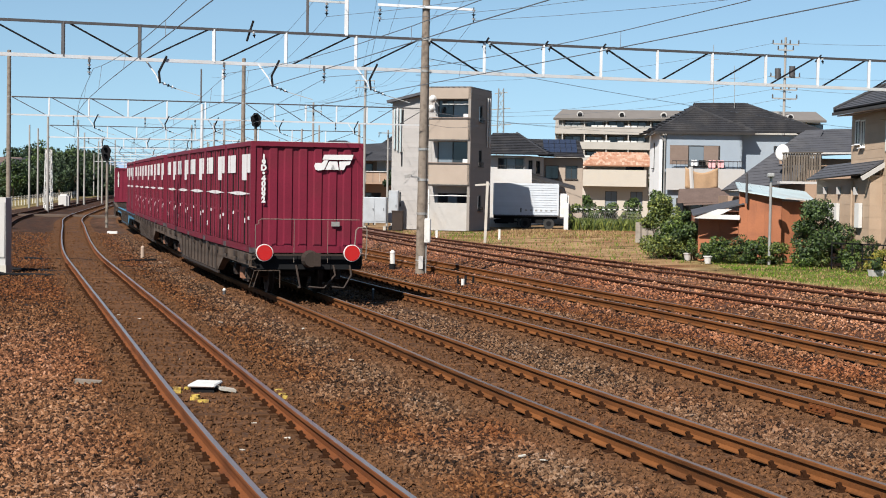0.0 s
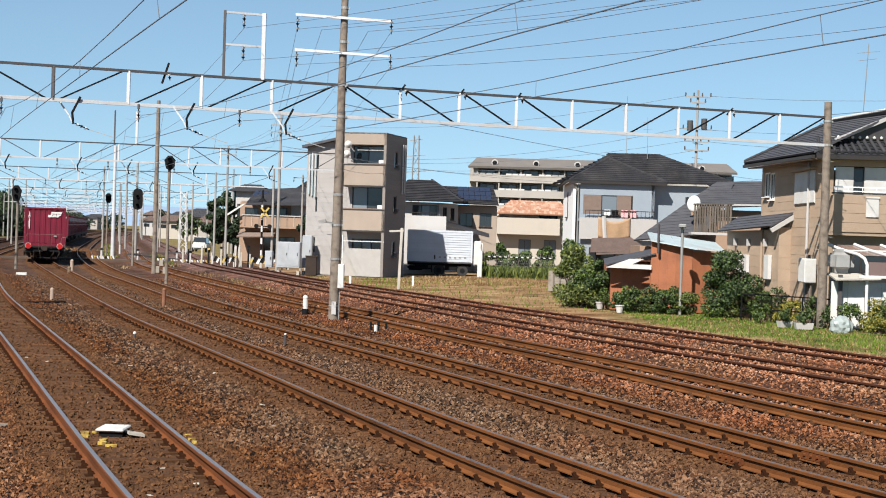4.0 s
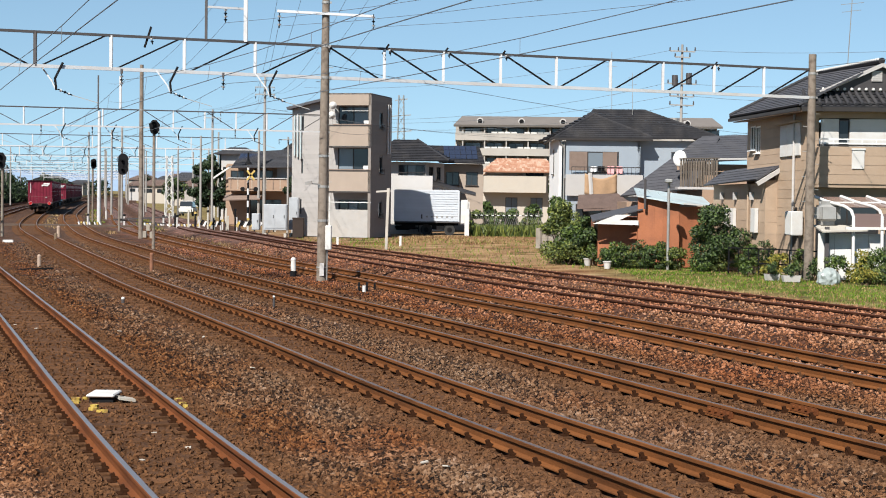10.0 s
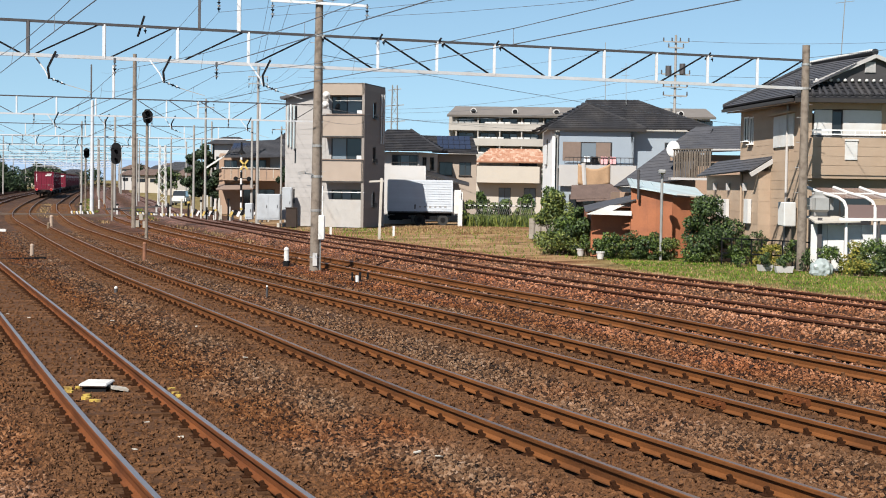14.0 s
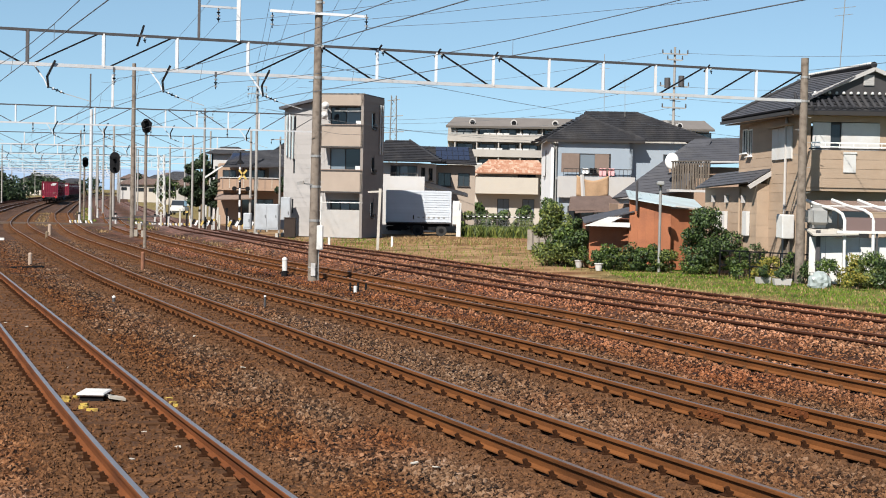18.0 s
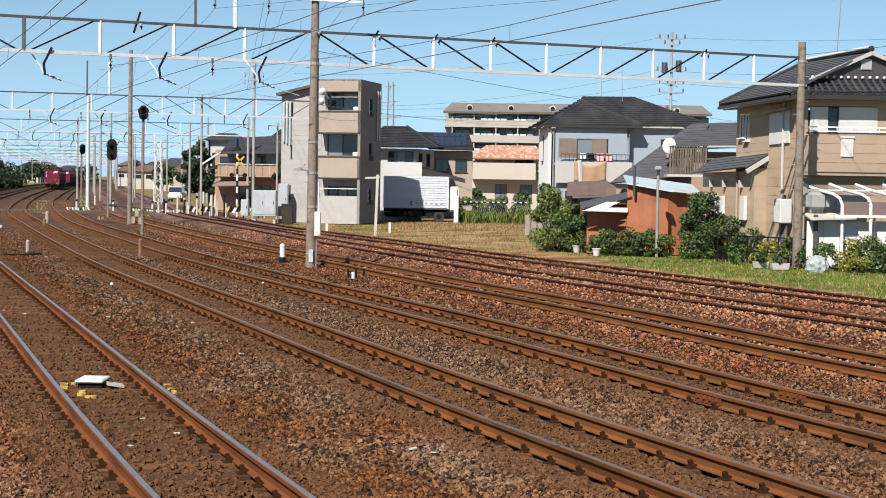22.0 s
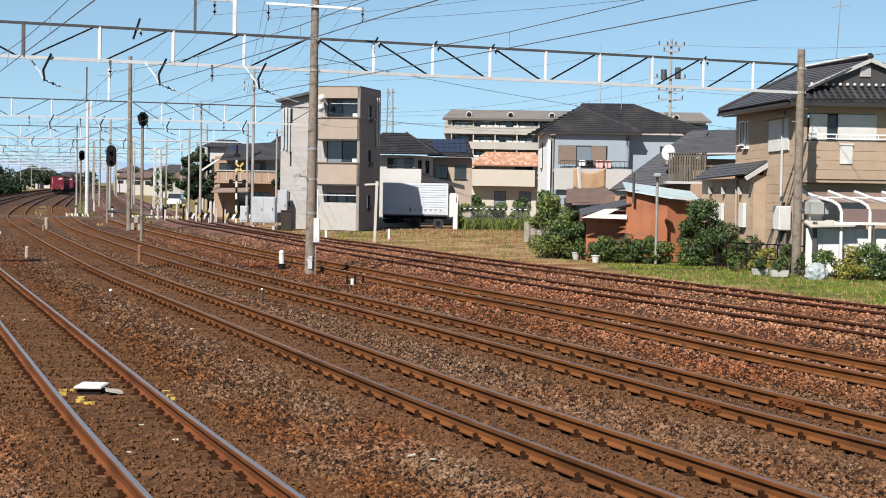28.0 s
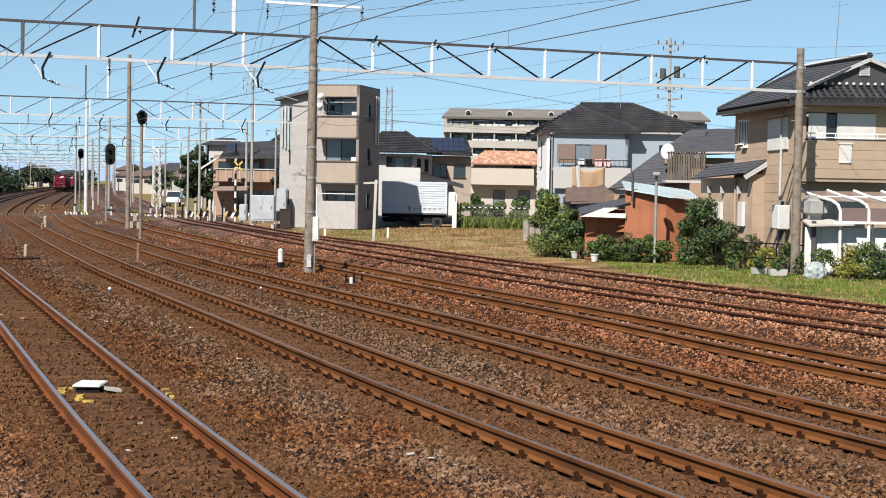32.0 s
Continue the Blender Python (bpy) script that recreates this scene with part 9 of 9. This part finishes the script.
# low hills on the horizon, the blue haze put into their colour
HILL = mat("hazy_hill", (0.2, 0.27, 0.37), 1.0, 0, 0.12, 0.004, 0.02, 0, spec=0.0)
bm = B()
rs = np.random.RandomState(61)
ph = rs.uniform(0, 6.28, 6)
low, mid_, high = [], [], []
for k in range(160):
    a = radians(62 + 62 * k / 159)
    w = sum(math.sin(a * f + ph[i]) / (i + 1.5) for i, f in enumerate((9, 17, 31, 53, 97, 171)))
    for row, rad, z in ((low, 4300, -1), (mid_, 4450, 30 + 8 * w), (high, 4700, 50 + 15 * w)):
        row.append(bm.verts.new((math.cos(a) * rad, math.sin(a) * rad, z)))
for p_, q_ in ((low, mid_), (mid_, high)):
    for k in range(159):
        bm.faces.new((p_[k + 1], p_[k], q_[k], q_[k + 1]))
tagged(part("hills", bm, HILL, None, smooth=True), "low hazy blue hills on the horizon", "hills", kind="structure")

# far town along the line
for k in range(26):
    rs = random.Random(k + 700)
    y = 380 + 22 * k + rs.uniform(-8, 8)
    u = (-0.17 + rs.uniform(-0.01, 0.09))
    plain_house(u * y, y, rs.uniform(8, 16), 10, rs.choice((3.6, 4.6, 5.4, 6.6)), rs.uniform(1.0, 1.6), rs.choice((OFFWHITE, CREAM, APT_WALL, OFFWHITE)), rs.choice((SLATE, TILE_DARK, TILE_BROWN)), "far house in the town along the line")
for k in range(36):
    rs = random.Random(k + 800)
    y = 520 + 5 * (k % 12)
    if 16 <= k <= 27 and k % 3:
        continue
    tree((-0.37 + 0.0085 * k + rs.uniform(-0.004, 0.004)) * y, y, rs.uniform(4.5, 7.5), rs.uniform(3.4, 5.5), 700, LEAF_WOOD, 800 + k, "far dark green tree along the line", (0.6, 1.1), "far trees")

for k in range(24):
    rs = random.Random(k + 870)
    y = 560 + 45 * (k % 7) + rs.uniform(-10, 10)
    x = (-0.262 + 0.0044 * k) * y
    if min(gap_to(np.array([[x, y]]), q)[0] for q in TRACKS) > 6:
        plain_house(x, y, rs.uniform(5, 11), 8, rs.choice((3.6, 4.4, 5.2, 6.4)), rs.uniform(1.0, 1.5), rs.choice((APT_WALL, OFFWHITE, CREAM, OFFWHITE, APT_WALL)), rs.choice((SLATE, TILE_DARK, TILE_BROWN)), "far house in the town beyond the level crossing")
for x, y, w, h, wm, rm in ((-92, 262, 9, 4.6, OFFWHITE, SLATE), (-99, 276, 8, 5.0, CREAM, TILE_BROWN), (-104, 300, 10, 5.2, APT_WALL, TILE_DARK), (-119, 330, 10, 5.5, OFFWHITE, TILE_DARK)):
    plain_house(x, y, w, 8, h, 1.5, wm, rm, "far house across the line beside the wood")

for k in range(26):
    rs = random.Random(k + 950)
    u = 0.264 + 0.075 * k / 25
    y = 318 - 1000 * min(0.07, u - 0.264) + rs.uniform(-3, 3)
    shrub("bush", "dark undergrowth bush at the edge of the wood", "bush", -u * y, y, rs.uniform(3.0, 4.6), rs.uniform(2.4, 3.2), 1100, LEAF_WOOD, 960 + k, 3, (0.35, 0.7), "undergrowth of the wood", low=0.05, n=14)


def line_weeds(name, label, pairs, count, height, material, seed):
    """Thin weeds that grow between neighbouring tracks; pairs name two tracks and a stretch in y."""
    rs = np.random.RandomState(seed)
    vs = []
    for a, b, y0, y1 in pairs:
        pa, pb = TRACKS[a].p, TRACKS[b].p
        centres = rs.uniform(y0, y1, count // 40)
        y = rs.choice(centres, count) + rs.normal(scale=1.6, size=count)
        u = 0.5 + rs.normal(scale=0.09, size=count)
        x = np.interp(y, pa[:, 1], pa[:, 0]) * (1 - u) + np.interp(y, pb[:, 1], pb[:, 0]) * u
        h, t = rs.uniform(*height, count), rs.uniform(0, 6.28, count)
        w = h * 0.16
        lx, ly = rs.normal(scale=0.35, size=(2, count)) * h
        z = np.full(count, -0.26)
        vs.append(np.stack([np.column_stack([x - np.cos(t) * w, y - np.sin(t) * w, z]), np.column_stack([x + np.cos(t) * w, y + np.sin(t) * w, z]), np.column_stack([x + lx, y + ly, z + h])], 1).reshape(-1, 3))
    v = np.concatenate(vs)
    me = bpy.data.meshes.new(name)
    me.from_pydata(v.tolist(), [], np.arange(len(v)).reshape(-1, 3).tolist())
    me.materials.append(material)
    return tagged(new(name, me), label, "weeds", kind="stuff")


line_weeds("track_weeds", "thin green weeds between the far tracks", [("track_c", "track_d", 125, 210), ("track_d", "track_e", 100, 150)], 520, (0.08, 0.26), GRASS_GREEN, 31)
line_weeds("dry_track_weeds", "dry yellow weeds between the far tracks", [("track_c", "track_d", 88, 210), ("track_d", "track_e", 70, 150), ("track_b", "track_c", 110, 170)], 700, (0.08, 0.24), GRASS_DRY, 32)

# scraps and pale stones lying on the ballast
rs_ = random.Random(77)
chip_bm = B()
bmesh.ops.create_cube(chip_bm, size=1.0)
for v in chip_bm.verts:
    v.co = Vector((v.co.x * (0.07 + 0.02 * v.co.y), v.co.y * 0.04, v.co.z * 0.012))
chip = part("pale_scrap", chip_bm, CONCRETE, None)
tagged(chip, "small pale scrap lying on the ballast", "scrap", "scraps on the ballast")
chip.matrix_basis = pose(-3.2, 17.4, -0.165, 0, 0, 20)
for k in range(12):
    y = rs_.uniform(14, 34)
    x = float(np.interp(y, TRACKS["track_a"].p[:, 1], TRACKS["track_a"].p[:, 0])) + (rs_.uniform(-0.4, 0.4) if k % 2 else rs_.uniform(0.8, 3.0))
    copy_thing(chip, pose(x, y, -0.166, rs_.uniform(-12, 12), rs_.uniform(-12, 12), rs_.uniform(0, 180)))

# clutter of short posts and guards round the level crossing
rs_ = random.Random(12)
for k in range(16):
    x, y, h = -19.2 + 0.46 * k + rs_.uniform(-0.15, 0.15), 110.6 + rs_.uniform(0, 2.0), rs_.uniform(0.35, 1.15)
    cb = thing("crossing_post", None, "short black post at the level crossing" if k % 3 == 0 else "pale concrete post at the level crossing", "post", "crossing posts")
    bars_part("shaft", [((x, y, -0.32), (x, y, h), 0.1)], BLACK if k % 3 == 0 else OFFWHITE if k % 3 == 1 else CONCRETE, cb)
    if k % 2:
        bm = B()
        box(bm, (x, y, h + 0.06), (0.17, 0.14, 0.14))
        part("head", bm, BLACK if k % 4 == 1 else YELLOW, cb)
for x, y in ((-26.6, 118.2), (-24.0, 118.4), (-21.6, 117.0), (-20.8, 116.4)):
    cb = thing("crossing_post", None, "short black-capped white post beside the far tracks", "post", "crossing posts")
    bars_part("shaft", [((x, y, -0.32), (x, y, 0.55), 0.12)], OFFWHITE, cb)
    bars_part("cap", [((x, y, 0.55), (x, y, 0.68), 0.16)], BLACK, cb)


# ---- what moves ----
TAIL = [(0.0, 34.5), (1.0, 51.3), (2.0, 69.4), (3.0, 85.8), (6.0, 123.0), (10.0, 168.5), (13.0, 204.0), (17.0, 243.0), (20.5, 269.0), (24.0, 293.0), (28.0, 316.0), (32.0, 334.0)]


def tail_at(t):
    """Distance along the track of the train's end: a smooth curve through the places in TAIL."""
    ts, ys = np.array([k[0] for k in TAIL]), np.array([TRACKS["track_b"].s_at_y(k[1]) for k in TAIL])
    v = np.gradient(ys, ts)
    i = min(max(int(np.searchsorted(ts, t, "right")) - 1, 0), len(ts) - 2)
    h = ts[i + 1] - ts[i]
    u = (t - ts[i]) / h
    return float((2 * u ** 3 - 3 * u ** 2 + 1) * ys[i] + (u ** 3 - 2 * u ** 2 + u) * h * v[i] + (3 * u ** 2 - 2 * u ** 3) * ys[i + 1] + (u ** 3 - u ** 2) * h * v[i + 1])


def motions():
    line = TRACKS["track_b"]
    for ob, ahead, half in train:
        rows = []
        for k in range(33):
            s = tail_at(k) + ahead
            a, b = line.at(s - half), line.at(s + half)
            m, d = (a + b) / 2, b - a
            rows.append((float(k), pose(m[0], m[1], 0, 0, 0, math.degrees(math.atan2(d[1], d[0])) - 90)))
        walk(ob, rows)
    # the last wagon's wheels roll, about 60 degrees from row to row
    turns = [(k / 100, (tail_at(k / 100) - tail_at(0)) / 0.43) for k in range(3201)]
    rolled = [turns[0]]
    for t, a in turns:
        if a - rolled[-1][1] > 1.0:
            rolled.append((t, a))
    rolled.append((32.0, turns[-1][1]) if rolled[-1][0] < 32.0 else rolled.pop())
    for ob in rear_wheels:
        y = ob.location.y
        walk(ob, [(t, Matrix.Translation((0, y, 0.43)) @ Matrix.Rotation(-a, 4, "X")) for t, a in rolled])


motions()
